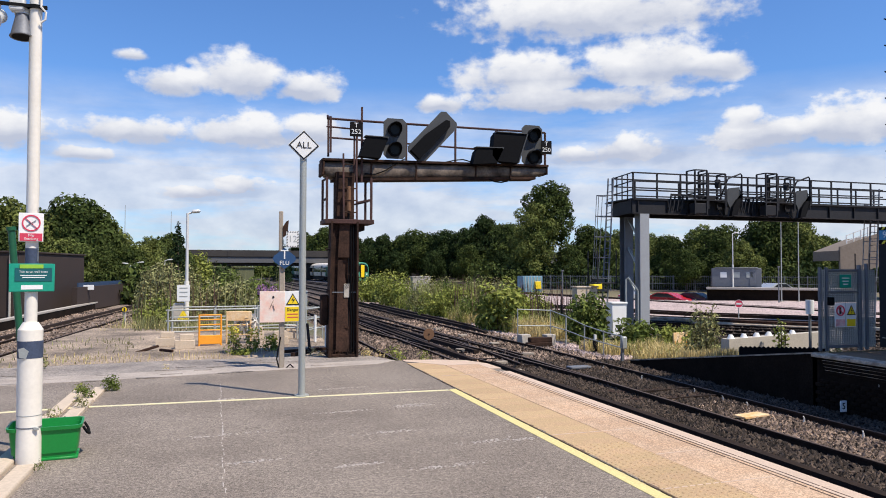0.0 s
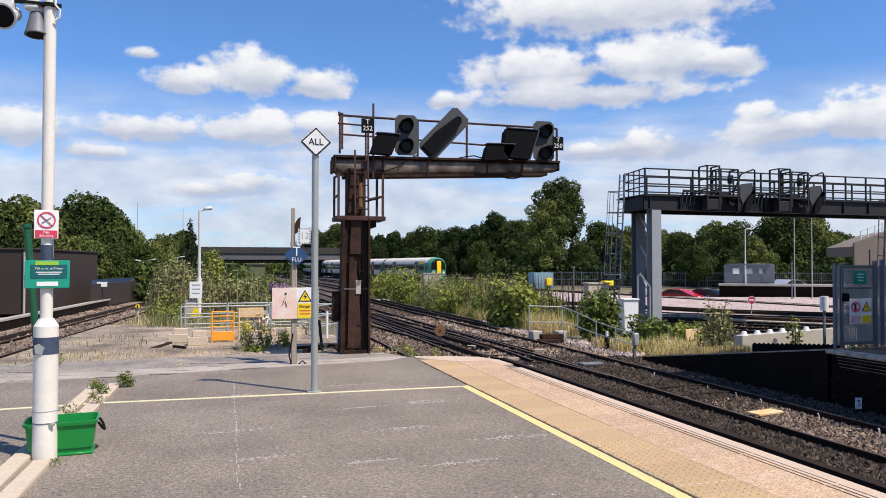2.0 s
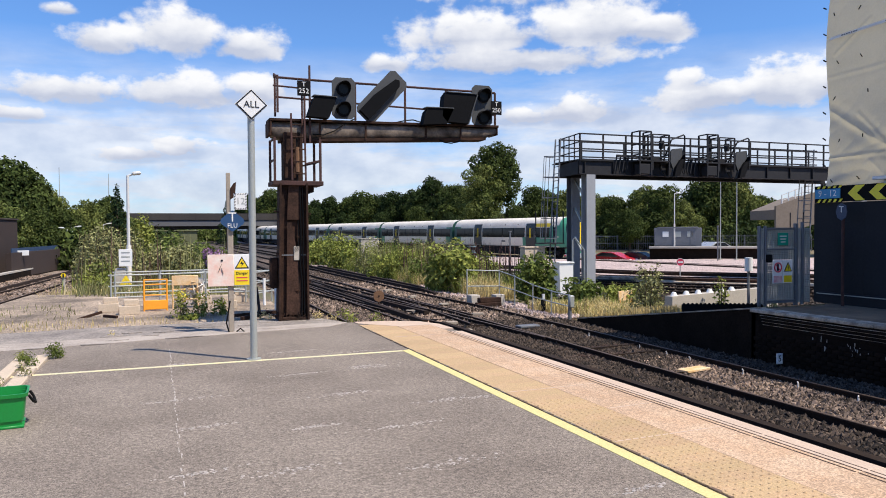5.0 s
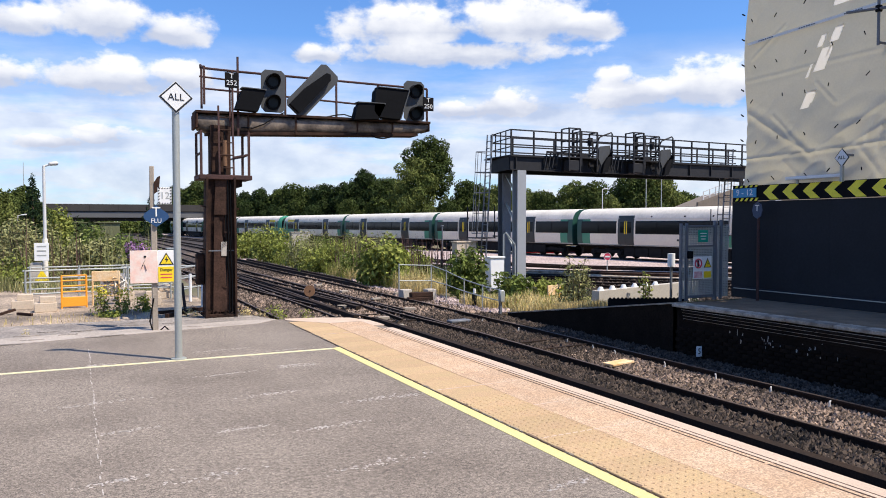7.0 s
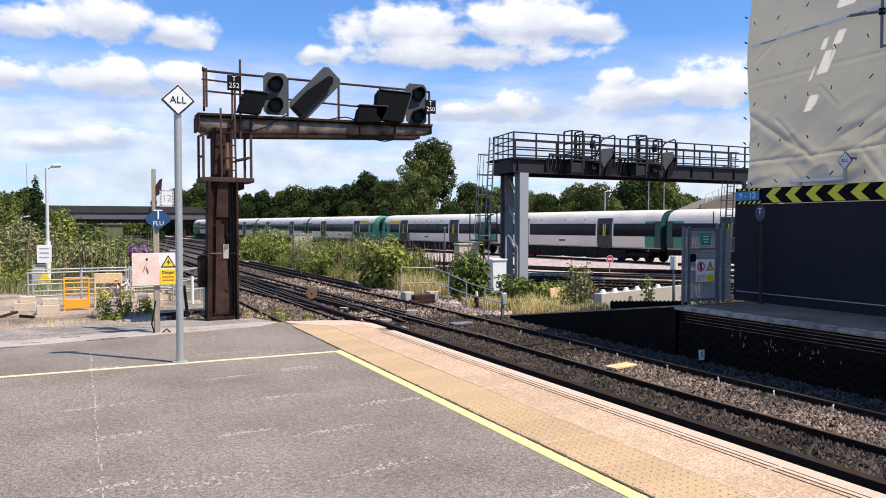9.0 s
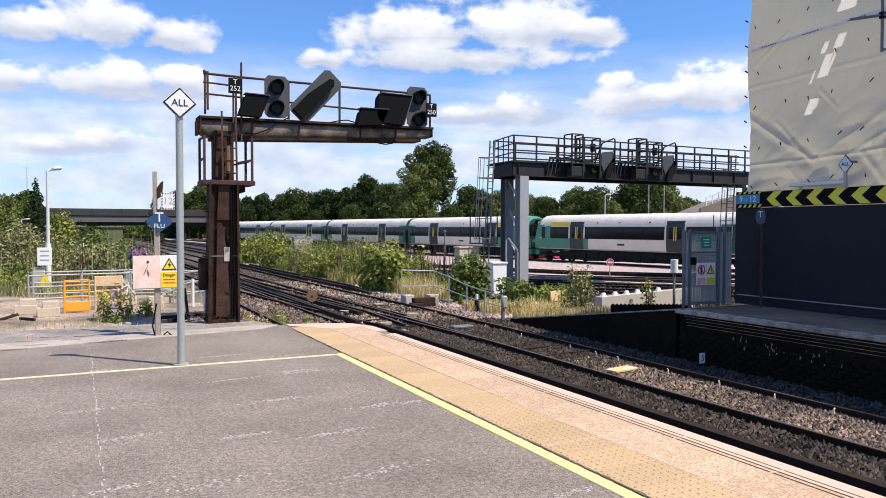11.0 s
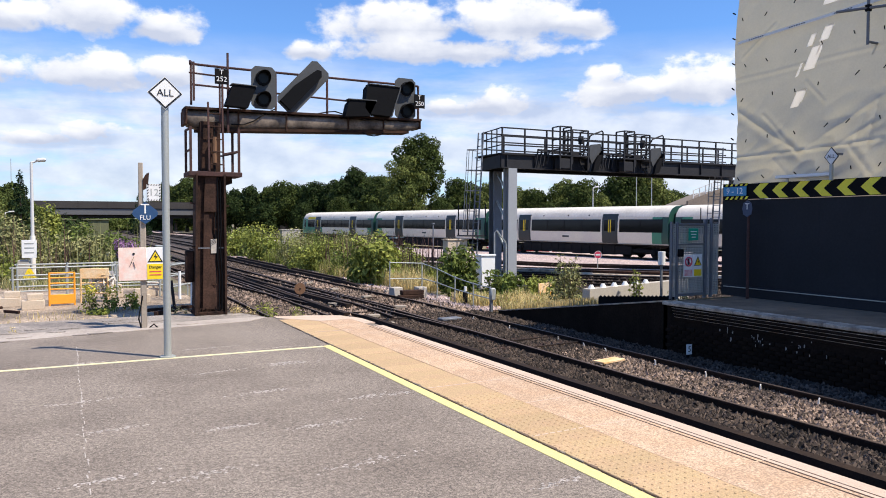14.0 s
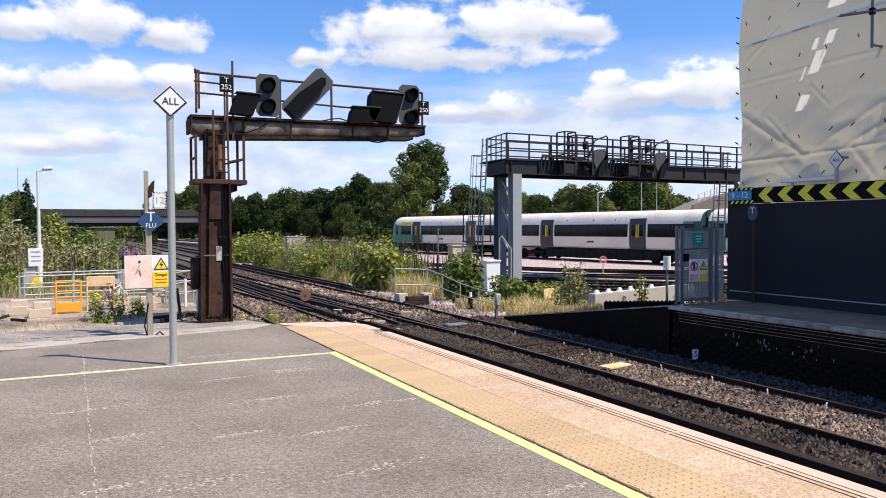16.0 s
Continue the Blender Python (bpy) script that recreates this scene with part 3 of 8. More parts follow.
def blade_mesh(name, spots, height, seed, width=0.012, lean=0.35):
    """Grass blades: a thin triangle strip from each spot (x, y, z)."""
    rng = np.random.default_rng(seed)
    p = np.array(spots, float)
    n = len(p)
    h = height * (0.45 + 0.8 * rng.random(n))
    a = rng.random(n) * 2 * np.pi
    side = np.stack([np.cos(a), np.sin(a), 0 * a], 1) * width
    ln = np.stack([np.cos(a + 1.3), np.sin(a + 1.3), 0 * a], 1) * (lean * h * rng.random(n))[:, None]
    up = np.stack([0 * h, 0 * h, h], 1)
    v = np.stack([p - side, p + side, p + side * 0.7 + up * 0.6 + ln * 0.4, p + up + ln, p - side * 0.7 + up * 0.6 + ln * 0.4], 1).reshape(-1, 3)
    f = np.arange(5 * n).reshape(-1, 5)
    me = bpy.data.meshes.new(name)
    me.from_pydata(v.tolist(), [], f.tolist())
    return me


# ---- ground, tracks ----
RAIL_Z = -0.9


def ground():
    """One sheet that reaches the horizon, a little uneven near by."""
    bm = B()
    xs = [-2500, -600, -200, -80] + list(range(-40, 72, 4)) + [100, 200, 600, 2500]
    ys = [-600, -60, -20] + list(range(-8, 92, 4)) + [110, 150, 220, 400, 900, 3500]
    g = [[bm.verts.new((x, y, -1.16 + 0.05 * noise.noise((x * 0.21, y * 0.21, 0)) - (0.85 if 30 < math.degrees(math.atan2(x, y)) < 37.2 and 64 < math.hypot(x, y) < 84 else 0.0))) for x in xs] for y in ys]
    for i in range(len(ys) - 1):
        for j in range(len(xs) - 1):
            bm.faces.new((g[i][j], g[i][j + 1], g[i + 1][j + 1], g[i + 1][j]))
    tagged(part("ground", bm, "earth"), "dry earth with patches of low green growth", "ground", kind="structure")


RAIL = [(-0.065, -0.15), (0.065, -0.15), (0.065, -0.135), (0.012, -0.115), (0.012, -0.035), (0.035, -0.028), (0.035, 0.0), (-0.035, 0.0), (-0.035, -0.028), (-0.012, -0.035), (-0.012, -0.115), (-0.065, -0.135)]


def add_rail(parent, line, name="rail"):
    me = part(name, sweep(B(), line, RAIL), "rail_side", parent)
    top = sweep(B(), [(p[0], p[1], p[2] + 0.003) for p in line], [(-0.026, -0.001), (0.026, -0.001), (0.024, 0.002), (-0.024, 0.002)])
    part("rail_head", top, "rail_top", me, "rail head polished by wheels")


def add_conductor(parent, line):
    """The live rail: a heavy flat-bottomed bar on white insulators."""
    p = part("conductor_rail", sweep(B(), line, [(-0.09, -0.13), (0.09, -0.13), (0.07, 0.0), (-0.07, 0.0)]), "rail_side", parent, "dark conductor rail")
    return p


def straight(u0, v0, u1, v1, z, step=6.0):
    n = max(2, int(abs(v1 - v0) / step) + 1)
    return [(u0 + (u1 - u0) * i / (n - 1), v0 + (v1 - v0) * i / (n - 1), z) for i in range(n)]


def sleepers(parent, centre, v0, v1, z, count=300, step=0.68, half=1.25):
    bm = B()
    box(bm, (0, 0, 0), (2 * half, 0.25, 0.14), 0.01)
    me = bpy.data.meshes.new("sleeper")
    bm.to_mesh(me)
    bm.free()
    me.materials.append(M["sleeper"])
    rng = random.Random(4)
    v, i = v0, 0
    while v < v1 and i < count:
        ob = new("sleeper", me)
        ob.parent = parent
        ob.matrix_local = pose(centre(v) + rng.uniform(-0.03, 0.03), v, z + rng.uniform(-0.012, 0.008), 0, 0, rng.uniform(-0.6, 0.6))
        v += step
        i += 1


def bed(name, line, half, drop, material, label):
    ol = [(-half - 0.6, -drop), (half + 0.6, -drop), (half, 0.0), (-half, 0.0)]
    return tagged(part(name, sweep(B(), line, ol), material), label, "ballast", kind="structure")


def stones(name, u0, u1, v0, v1, z, n, seed, size=0.035, material="stone"):
    """Loose ballast: many small angular stones."""
    rng = np.random.default_rng(seed)
    base = np.array([(1, 0, 0), (-1, 0, 0), (0, 1, 0), (0, -1, 0), (0, 0, 1), (0, 0, -1)], float)
    tri = np.array([(0, 2, 4), (2, 1, 4), (1, 3, 4), (3, 0, 4), (2, 0, 5), (1, 2, 5), (3, 1, 5), (0, 3, 5)])
    c = np.stack([u0 + (u1 - u0) * rng.random(n), v0 + (v1 - v0) * rng.random(n) ** 1.3, z + rng.normal(0, 0.008, n)], 1)
    s = size * (0.55 + rng.random(n))[:, None, None]
    v = base[None] * s * (0.6 + 0.7 * rng.random((n, 6, 3)))
    v = v + rng.normal(0, 0.25, (n, 6, 3)) * s
    v = (v + c[:, None]).reshape(-1, 3)
    f = (tri[None] + 6 * np.arange(n)[:, None, None]).reshape(-1, 3)
    me = bpy.data.meshes.new(name)
    me.from_pydata(v.tolist(), [], f.tolist())
    return tagged(meshed(name, me, material), "loose brown and grey track ballast stones", "ballast", kind="stuff")


def tracks():
    z = RAIL_Z
    bed("ballast_bed_1", straight(6.0, -6, 6.0, 330, z - 0.125), 2.0, 0.2, "ballast", "dark brown stone ballast under the near track")
    bed("ballast_bed_2", straight(9.15, -6, 9.15, 330, z - 0.12), 1.75, 0.2, "ballast", "brown stone ballast under the second track")
    t1 = thing("railway_track", (0, 0, 0), 0, "rusty rails on stained sleepers beside the platform", "railway track", "railway tracks")
    add_rail(t1, straight(4.78, -6, 4.78, 128, z))
    add_rail(t1, straight(6.26, -6, 6.26, 128, z))
    add_conductor(t1, straight(6.90, -6, 6.90, 18, z + 0.09))
    add_conductor(t1, straight(6.70, 18.8, 6.55, 70, z + 0.06))
    sleepers(t1, lambda v: 5.52, -4, 70, z - 0.185)
    t2 = thing("railway_track", (0, 0, 0), 0, "rusty rails on stained sleepers with a crossover", "railway track", "railway tracks")
    add_rail(t2, [(8.25, -6, z), (8.25, 9, z), (8.36, 16, z), (8.40, 22, z), (8.22, 28, z), (8.08, 40, z), (8.02, 60, z), (8.0, 128, z)])
    add_rail(t2, [(9.73, -6, z), (9.73, 9, z), (9.86, 16, z), (9.92, 22, z), (9.74, 28, z), (9.58, 40, z), (9.52, 60, z), (9.5, 128, z)])
    add_conductor(t2, [(10.32, 27.5, z - 0.0), (10.30, 29, z + 0.06), (10.12, 40, z + 0.06), (10.05, 70, z + 0.06)])
    sleepers(t2, lambda v: 9.05, -4, 70, z - 0.180)
    far = [(10.4, 62), (20.5, 100), (25.5, 330), (10.4, 330)]
    tagged(part("far_ballast", prism(B(), far, 0.03, "z", -1.14), "ballast_far"), "dark brown ballast between the converging tracks", "ballast", kind="structure")
    for u0, u1 in ((11.7, 10.9), (13.2, 12.3), (16.4, 14.2), (17.9, 15.6)):
        fr = thing("far_rail", (0, 0, 0), 0, "dark rail on the ballast of the converging tracks", "rail", "far rails")
        add_rail(fr, [(u0, 66 + 5 * (u0 - 11), z), (u1, 190, z), (u1, 320, z)])
    # a crossover between the two tracks, with its switch blades
    x = thing("crossover_track", (0, 0, 0), 0, "dark crossover rails and switch blades between two tracks", "railway track", "railway tracks")
    add_rail(x, [(8.30, 15, z + 0.002), (8.05, 20, z + 0.002), (7.55, 26, z + 0.002), (7.0, 33, z + 0.002), (6.45, 42, z + 0.002)])
    add_rail(x, [(7.20, 17.5, z + 0.002), (6.75, 21, z + 0.002), (6.1, 27, z + 0.002), (5.5, 34, z + 0.002), (4.95, 44, z + 0.002)])
    add_rail(x, [(6.85, 19.5, z + 0.002), (6.55, 26, z + 0.002), (6.42, 34, z + 0.002), (6.36, 46, z + 0.002)], "check_rail")
    add_rail(x, [(8.62, 20.0, z + 0.002), (8.45, 25, z + 0.002), (8.28, 30, z + 0.002), (8.2, 38, z + 0.002)], "check_rail")
    add_rail(x, [(7.72, 18.0, z + 0.002), (7.90, 21.0, z + 0.002), (7.96, 24.5, z + 0.002), (7.75, 30, z + 0.002), (7.45, 38, z + 0.002)], "closure_rail")
    add_rail(x, [(6.30, 14.5, z + 0.002), (6.72, 18.5, z + 0.002), (6.95, 23.0, z + 0.002), (7.05, 30, z + 0.002), (6.98, 38, z + 0.002)], "closure_rail")
    for k, (u0, u1, v) in enumerate(((6.3, 8.3, 17.9), (6.2, 8.4, 19.6), (6.1, 9.9, 21.4), (6.0, 9.9, 23.2), (5.9, 8.4, 25.0), (8.4, 9.8, 12.6), (8.4, 9.8, 13.5))):
        part("point_rod", bar(B(), (u0, v, z - 0.07), (u1, v + 0.12, z - 0.07), 0.06, 0.05), "rail_side", x)
        part("long_timber", box(B(), ((u0 + u1) / 2, v + 0.35, z - 0.13), (u1 - u0 + 0.9, 0.28, 0.10), 0.01), "sleeper" if v > 14 else "rust", x)
    add_conductor(x, [(7.55, 21.0, z + 0.04), (7.25, 25, z + 0.06), (7.1, 30, z + 0.06), (7.05, 48, z + 0.06)])
    add_conductor(x, [(10.75, 30.0, z + 0.0), (10.7, 31, z + 0.06), (10.6, 52, z + 0.06)])
    # further lines beyond the plants, on a bed of pale new ballast
    rng = random.Random(9)
    line = [(16.5, 45, -1.0), (21.5, 33, -1.0), (30, 23.5, -1.0), (44, 14, -1.0)]
    for k, (du, dv) in enumerate([(0, 0), (1.2, 0.8), (4.2, 2.2), (5.4, 3.0)]):
        t = thing("siding_rail", (du, dv, 0.12), 0, "brown rail lying on pale ballast", "rail", "siding rails")
        add_rail(t, line)
    # cables and bonding leads on the ballast
    for a in range(7):
        c = thing("track_cable", (0, 0, 0), 0, "black cable lying across the ballast by the rails", "cable", "track cables")
        v0 = 15.0 + 2.1 * a
        pts = [(7.0 + 0.25 * rng.random() + (1.3 if a % 2 else 0.0) * i / 6, v0 + i * 0.45, z - 0.05 + 0.04 * math.sin(i * 1.1 + a)) for i in range(7)]
        part("cable", tube(B(), pts, 0.022, 5), "black", c)
    # conductor brackets in white along the far rail
    bm = B()
    rod(bm, (0, 0, 0), (0, 0, 0.075), 0.018, 8, 0.013)
    rod(bm, (0, 0, 0.075), (0.02, 0, 0.10), 0.012, 6)
    me = bpy.data.meshes.new("insulator")
    bm.to_mesh(me)
    bm.free()
    me.materials.append(M["insul"])
    for i, v in enumerate((6.9, 7.9, 9.0, 10.2, 11.6, 12.3, 13.2, 15.2, 17.0)):
        ob = tagged(new("insulator", me), "small white insulator beside the rail", "insulator", "rail insulators")
        ob.matrix_world = pose(9.60, v, z - 0.10, 0, 0, i * 37)
    stones("sooty_ballast", 6.4, 8.2, 3.5, 19.0, z - 0.108, 24000, 3, 0.030, "stone_dark")
    stones("loose_ballast", 8.3, 9.72, 3.5, 12.2, z - 0.108, 14000, 4, 0.027)
    stones("oily_ballast", 8.3, 9.72, 11.2, 19.0, z - 0.104, 9000, 18, 0.032, "stone_dark")
    # darker stones along the far platform, the building's shade put into their colour
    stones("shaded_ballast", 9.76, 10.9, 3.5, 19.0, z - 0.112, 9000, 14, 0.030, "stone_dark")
    stones("loose_ballast_far", 4.5, 10.8, 19.0, 36.0, z - 0.108, 15000, 5, 0.045)
    stones("sooty_ballast_far", 4.5, 10.8, 14.0, 48.0, z - 0.116, 9000, 15, 0.045, "stone_dark")
    stones("pale_verge_stones", 10.3, 11.9, 19.0, 56.0, z - 0.14, 9000, 6, 0.045, "ballast_pink")
    # a tan board lying between the rails and a point-motor cover
    b = thing("timber_board", (8.95, 10.72, z - 0.07), 12, "pale orange board lying on the ballast", "board")
    part("board", box(B(), (0, 0, 0.02), (0.62, 0.26, 0.04), 0.006), "orange_pale", b)
    b = thing("point_cover", (9.0, 17.2, z - 0.08), 4, "low grey steel cover plate between the rails", "cover plate")
    part("plate", box(B(), (0, 0, 0.04), (0.6, 0.3, 0.06), 0.015), "galv_dark", b)
    rng = random.Random(2)
    for i in range(9):
        b = thing("timber_block", (rng.choice((7.3, 9.0, 10.4)) + rng.uniform(-0.2, 0.2), 17 + i * 1.6, z - 0.09), rng.uniform(-30, 30), "pale weathered timber offcut on the ballast", "timber block", "timber offcuts")
        part("block", box(B(), (0, 0, 0.05), (0.34, 0.16, 0.09), 0.01), "wood", b)


def left_tracks():
    z = -0.95
    f = lambda v: -5.62 + 0.0856 * (v - 29)
    ln = lambda d, h: [(f(v) + d, v, z + h) for v in (2, 12, 22, 32, 44, 60, 90)]
    bed("ballast_bed_3", ln(-0.9, -0.10), 2.6, 0.3, "ballast_dusty", "dusty brown stone ballast under the branch track")
    t = thing("railway_track", (0, 0, 0), 0, "rusty rails on dusty ballast with a conductor rail", "railway track", "railway tracks")
    add_rail(t, ln(0, 0))
    add_rail(t, ln(-1.43, 0))
    stones("branch_ballast", -8.4, -3.7, 19.0, 52.0, z - 0.11, 9000, 8, 0.05)
    add_conductor(t, ln(-1.95, 0.05)[2:])
    sleepers(t, lambda v: f(v) - 0.71, 14, 60, z - 0.165)
    s = thing("cable_trough", (0, 0, 0), 0, "long pale concrete coping of a low brick wall", "low wall")
    lw = [(-8.66 + 0.0694 * (v - 35), v, -0.66) for v in (14, 24, 34, 46, 60, 80)]
    part("wall", sweep(B(), lw, [(-0.12, -0.6), (0.12, -0.6), (0.12, 0.0), (-0.12, 0.0)]), "brick_dark", s)
    part("coping", sweep(B(), lw, [(-0.15, 0.0), (0.15, 0.0), (0.15, 0.09), (-0.15, 0.09)]), "conc", s, "pale concrete coping")


ground()
tracks()
left_tracks()


# ---- the platform ----
def platform():
    """The near platform: slab, old end section, paving and lines."""
    edge = [(4.42, -8), (4.42, 11.2), (4.36, 11.75), (4.16, 12.15), (3.7, 12.38), (3.0, 12.5)]
    out = [(-5.2, -8)] + [(u - 0.06, v) for u, v in edge] + [(1.6, 13.0), (-5.2, 12.2)]
    p = tagged(part("platform", prism(B(), out, 1.15, "z", -1.15), "asphalt"), "grey worn asphalt platform with painted lines", "platform", kind="structure")
    st = [(-5.2, 10.95), (-2.8, 11.27), (-1.24, 11.46), (1.0, 11.84), (2.6, 12.1), (3.0, 12.5), (2.5, 12.62), (0.9, 12.40), (-1.3, 12.1), (-5.2, 11.75)]
    tagged(part("pale_strip", prism(B(), st, 0.006, "z", 0.0), "pale_strip"), "pale worn concrete strip across the platform", "paving", kind="structure")
    end = [(-5.2, 11.75), (-1.3, 12.1), (0.9, 12.40), (2.5, 12.62), (3.0, 12.5), (2.7, 13.35), (1.9, 13.55), (-0.8, 13.55), (-5.2, 13.0)]
    tagged(part("platform_end", prism(B(), end, 1.15, "z", -1.147), "asphalt_old"), "old grey tarmac at the platform end", "paving", kind="structure")
    lines = thing("line_marking", (0, 0, 0), 0, "worn yellow safety line painted on asphalt", "painted line")
    part("edge_line", prism(B(), [(2.95, -8), (3.06, -8), (3.06, 9.33), (2.95, 9.27)], 0.004, "z", 0.0), "yellow_line", lines)
    part("cross_line", prism(B(), [(-5.2, 8.84), (-1.4, 9.27), (2.948, 9.215), (2.948, 9.29), (-1.4, 9.345), (-5.2, 8.92)], 0.004, "z", 0.0), "cream_line", lines, "cream line across the platform")
    # worn pale scuffs and the long surface joint
    rng = random.Random(12)
    spots = [(1.64, 7.05), (1.11, 5.95), (0.77, 4.92), (1.78, 4.67), (2.3, 8.32), (1.6, 9.8), (2.42, 6.43), (2.8, 6.41), (2.71, 3.76), (2.18, 8.4), (1.77, 5.71), (2.42, 9.45), (0.16, 9.4), (0.1, 7.39), (0.3, 6.3), (1.35, 8.2), (0.2, 5.1)]
    for u, v in spots:
        bm = B()
        wide, deep = rng.uniform(0.10, 0.20), rng.uniform(0.015, 0.035)
        for j in range(60):
            x, y = u + rng.gauss(0, wide), v + rng.gauss(0, deep)
            y += 0.12 * (x - u)
            a, r = rng.uniform(0, 6.28), rng.uniform(0.003, 0.011)
            prism(bm, [(x + r * 1.5 * math.cos(a + q), y + r * math.sin(a + q)) for q in (0, 1.3, 2.7, 4.2)], 0.0025, "z", 0.0)
        part("scuff", bm, "worn", p)
    v = -2.0
    while v < 10.6:
        ln = rng.uniform(0.02, 0.12)
        w = rng.uniform(0.003, 0.013)
        u = 0.07 + rng.uniform(-0.012, 0.012)
        part("joint_chip", prism(B(), [(u, v), (u + w, v), (u + w * 0.8, v + ln), (u - 0.002, v + ln)], 0.003, "z", 0.0), "worn", p)
        v += ln + rng.uniform(0.0, 0.16)
    # ragged tar along the paving's edge, and pale mortar across it
    v = -1.0
    while v < 11.6:
        ln, w = rng.uniform(0.03, 0.16), rng.uniform(0.008, 0.035)
        part("tar_chip", prism(B(), [(3.062, v), (3.062 + w, v + 0.01), (3.062 + w * 0.7, v + ln), (3.062, v + ln + 0.01)], 0.014, "z", 0.0), "groove" if rng.random() < 0.6 else "asphalt", p)
        v += ln + rng.uniform(0.0, 0.08)
    for v, u0, u1, m in ((4.62, 3.09, 4.1, "nosing"), (6.42, 3.09, 4.1, "nosing"), (10.42, 3.2, 4.1, "nosing"), (5.5, 3.62, 4.12, "nosing")):
        part("mortar_line", prism(B(), [(u0, v), (u1, v + 0.03), (u1, v + 0.045), (u0, v + 0.018)], 0.0155, "z", 0.0), m, p)
    # buff tactile tiles and pink edge slabs, each a piece with its own joint
    def tile_mesh(name, su, sv, h, material, dots):
        bm = box(B(), (0, 0, h / 2), (su - 0.002, sv - 0.003, h), 0.002)
        if dots:
            for i in range(8):
                for j in range(6):
                    x, y = (i - 3.5) * su / 8, (j - 2.5) * sv / 6
                    bmesh.ops.create_cone(bm, cap_ends=True, segments=6, radius1=0.0125, radius2=0.008, depth=0.006, matrix=Matrix.Translation((x, y, h + 0.003)))
        me = bpy.data.meshes.new(name)
        bm.to_mesh(me)
        bm.free()
        me.materials.append(M[material])
        return me
    tm = tile_mesh("tactile_tile", 0.545, 0.4, 0.012, "tactile", True)
    tp = tile_mesh("paving_tile", 0.545, 0.4, 0.010, "tactile", False)
    cm = tile_mesh("edge_slab", 0.56, 0.9, 0.012, "coping", False)
    nm = tile_mesh("nosing_slab", 0.19, 0.9, 0.014, "nosing", False)
    gm = bpy.data.meshes.new("groove_line")
    bm = B()
    for du in (0.0, 0.055, 0.11):
        box(bm, (du, 0, 0), (0.007, 0.88, 0.004))
    bm.to_mesh(gm)
    bm.free()
    gm.materials.append(M["groove"])
    for i in range(30):
        ob = new("tactile_tile", tm if i < 15 else tp)
        ob.parent = p
        ob.matrix_local = pose(3.35, 0.2 + 0.4 * i, rng.uniform(0, 0.002))
    for i in range(13):
        v = 0.3 + 0.9 * i
        ob = new("edge_slab", cm)
        ob.parent = p
        ob.matrix_local = pose(3.905, v, rng.uniform(0, 0.0015))
        if i == 12:
            continue
        ob = new("nosing_slab", nm)
        ob.parent = p
        ob.matrix_local = pose(4.285, v, 0)
        ob = new("groove_line", gm)
        ob.parent = p
        ob.matrix_local = pose(4.13, v, 0.0150)
    cap = [(3.64, 11.56), (4.17, 11.56), (4.19, 11.0), (4.38, 11.0), (4.36, 11.6), (4.16, 12.08), (3.7, 12.32), (3.1, 12.44), (3.1, 12.2)]
    part("corner_slab", prism(B(), cap, 0.015, "z", 0.0), "nosing", p, "pale curved end slab")
    # long concrete beams let into the surface near the lamp column
    for k, (u, v0, v1) in enumerate([(-1.62, 3.5, 7.6), (-1.44, 3.2, 6.6), (-1.66, 7.75, 8.7), (-1.66, 8.75, 10.5), (-1.46, 8.2, 9.6), (-1.44, 9.65, 10.6)]):
        b = thing("concrete_beam", (u, (v0 + v1) / 2, 0.0), rng.uniform(-1, 1), "pale flat concrete beam let into the asphalt", "kerb stone", "concrete beams")
        part("beam", box(B(), (0, 0, 0.012), (0.15, v1 - v0, 0.05), 0.01), "rubber_block", b)


def tarmac_wear():
    """Ragged patches and cracks where the platform meets its old end."""
    rng = random.Random(55)
    w = thing("tarmac_patch", (0, 0, 0), 0, "ragged pale and dark patches in old tarmac", "tarmac patch")
    for i in range(34):
        u = rng.uniform(-4.6, 2.6)
        v = 12.35 + 0.16 * u + rng.uniform(-0.75, 0.75)
        bm = B()
        pts = []
        for k in range(9):
            a = 2 * math.pi * k / 9
            r = rng.uniform(0.5, 1.0)
            pts.append((u + rng.uniform(0.10, 0.28) * r * math.cos(a), v + rng.uniform(0.03, 0.08) * r * math.sin(a)))
        part("patch", prism(bm, pts, 0.004 + 0.0002 * i, "z", 0.004), "asphalt_old" if i % 3 else "pale_strip", w)


def end_pad():
    """The sandy concrete yard past the platform end."""
    pts = [(-4.15, 13.0), (-0.8, 13.45), (1.95, 13.45), (2.35, 14.6), (2.5, 18.5), (1.5, 20.6), (-1.2, 22.0), (-3.3, 22.8), (-3.66, 19.2), (-3.86, 16.3)]
    tagged(part("yard_slab", prism(B(), pts, 1.0, "z", -1.1), "pad"), "sandy cracked concrete yard past the platform end", "paving", kind="structure")
    pts = [(-2.6, 20.0), (3.4, 19.0), (3.8, 60), (-1.0, 60)]
    tagged(part("verge", prism(B(), pts, 0.6, "z", -1.1), "earth"), "weedy earth verge between the tracks", "verge", kind="structure")


platform()
tarmac_wear()
end_pad()


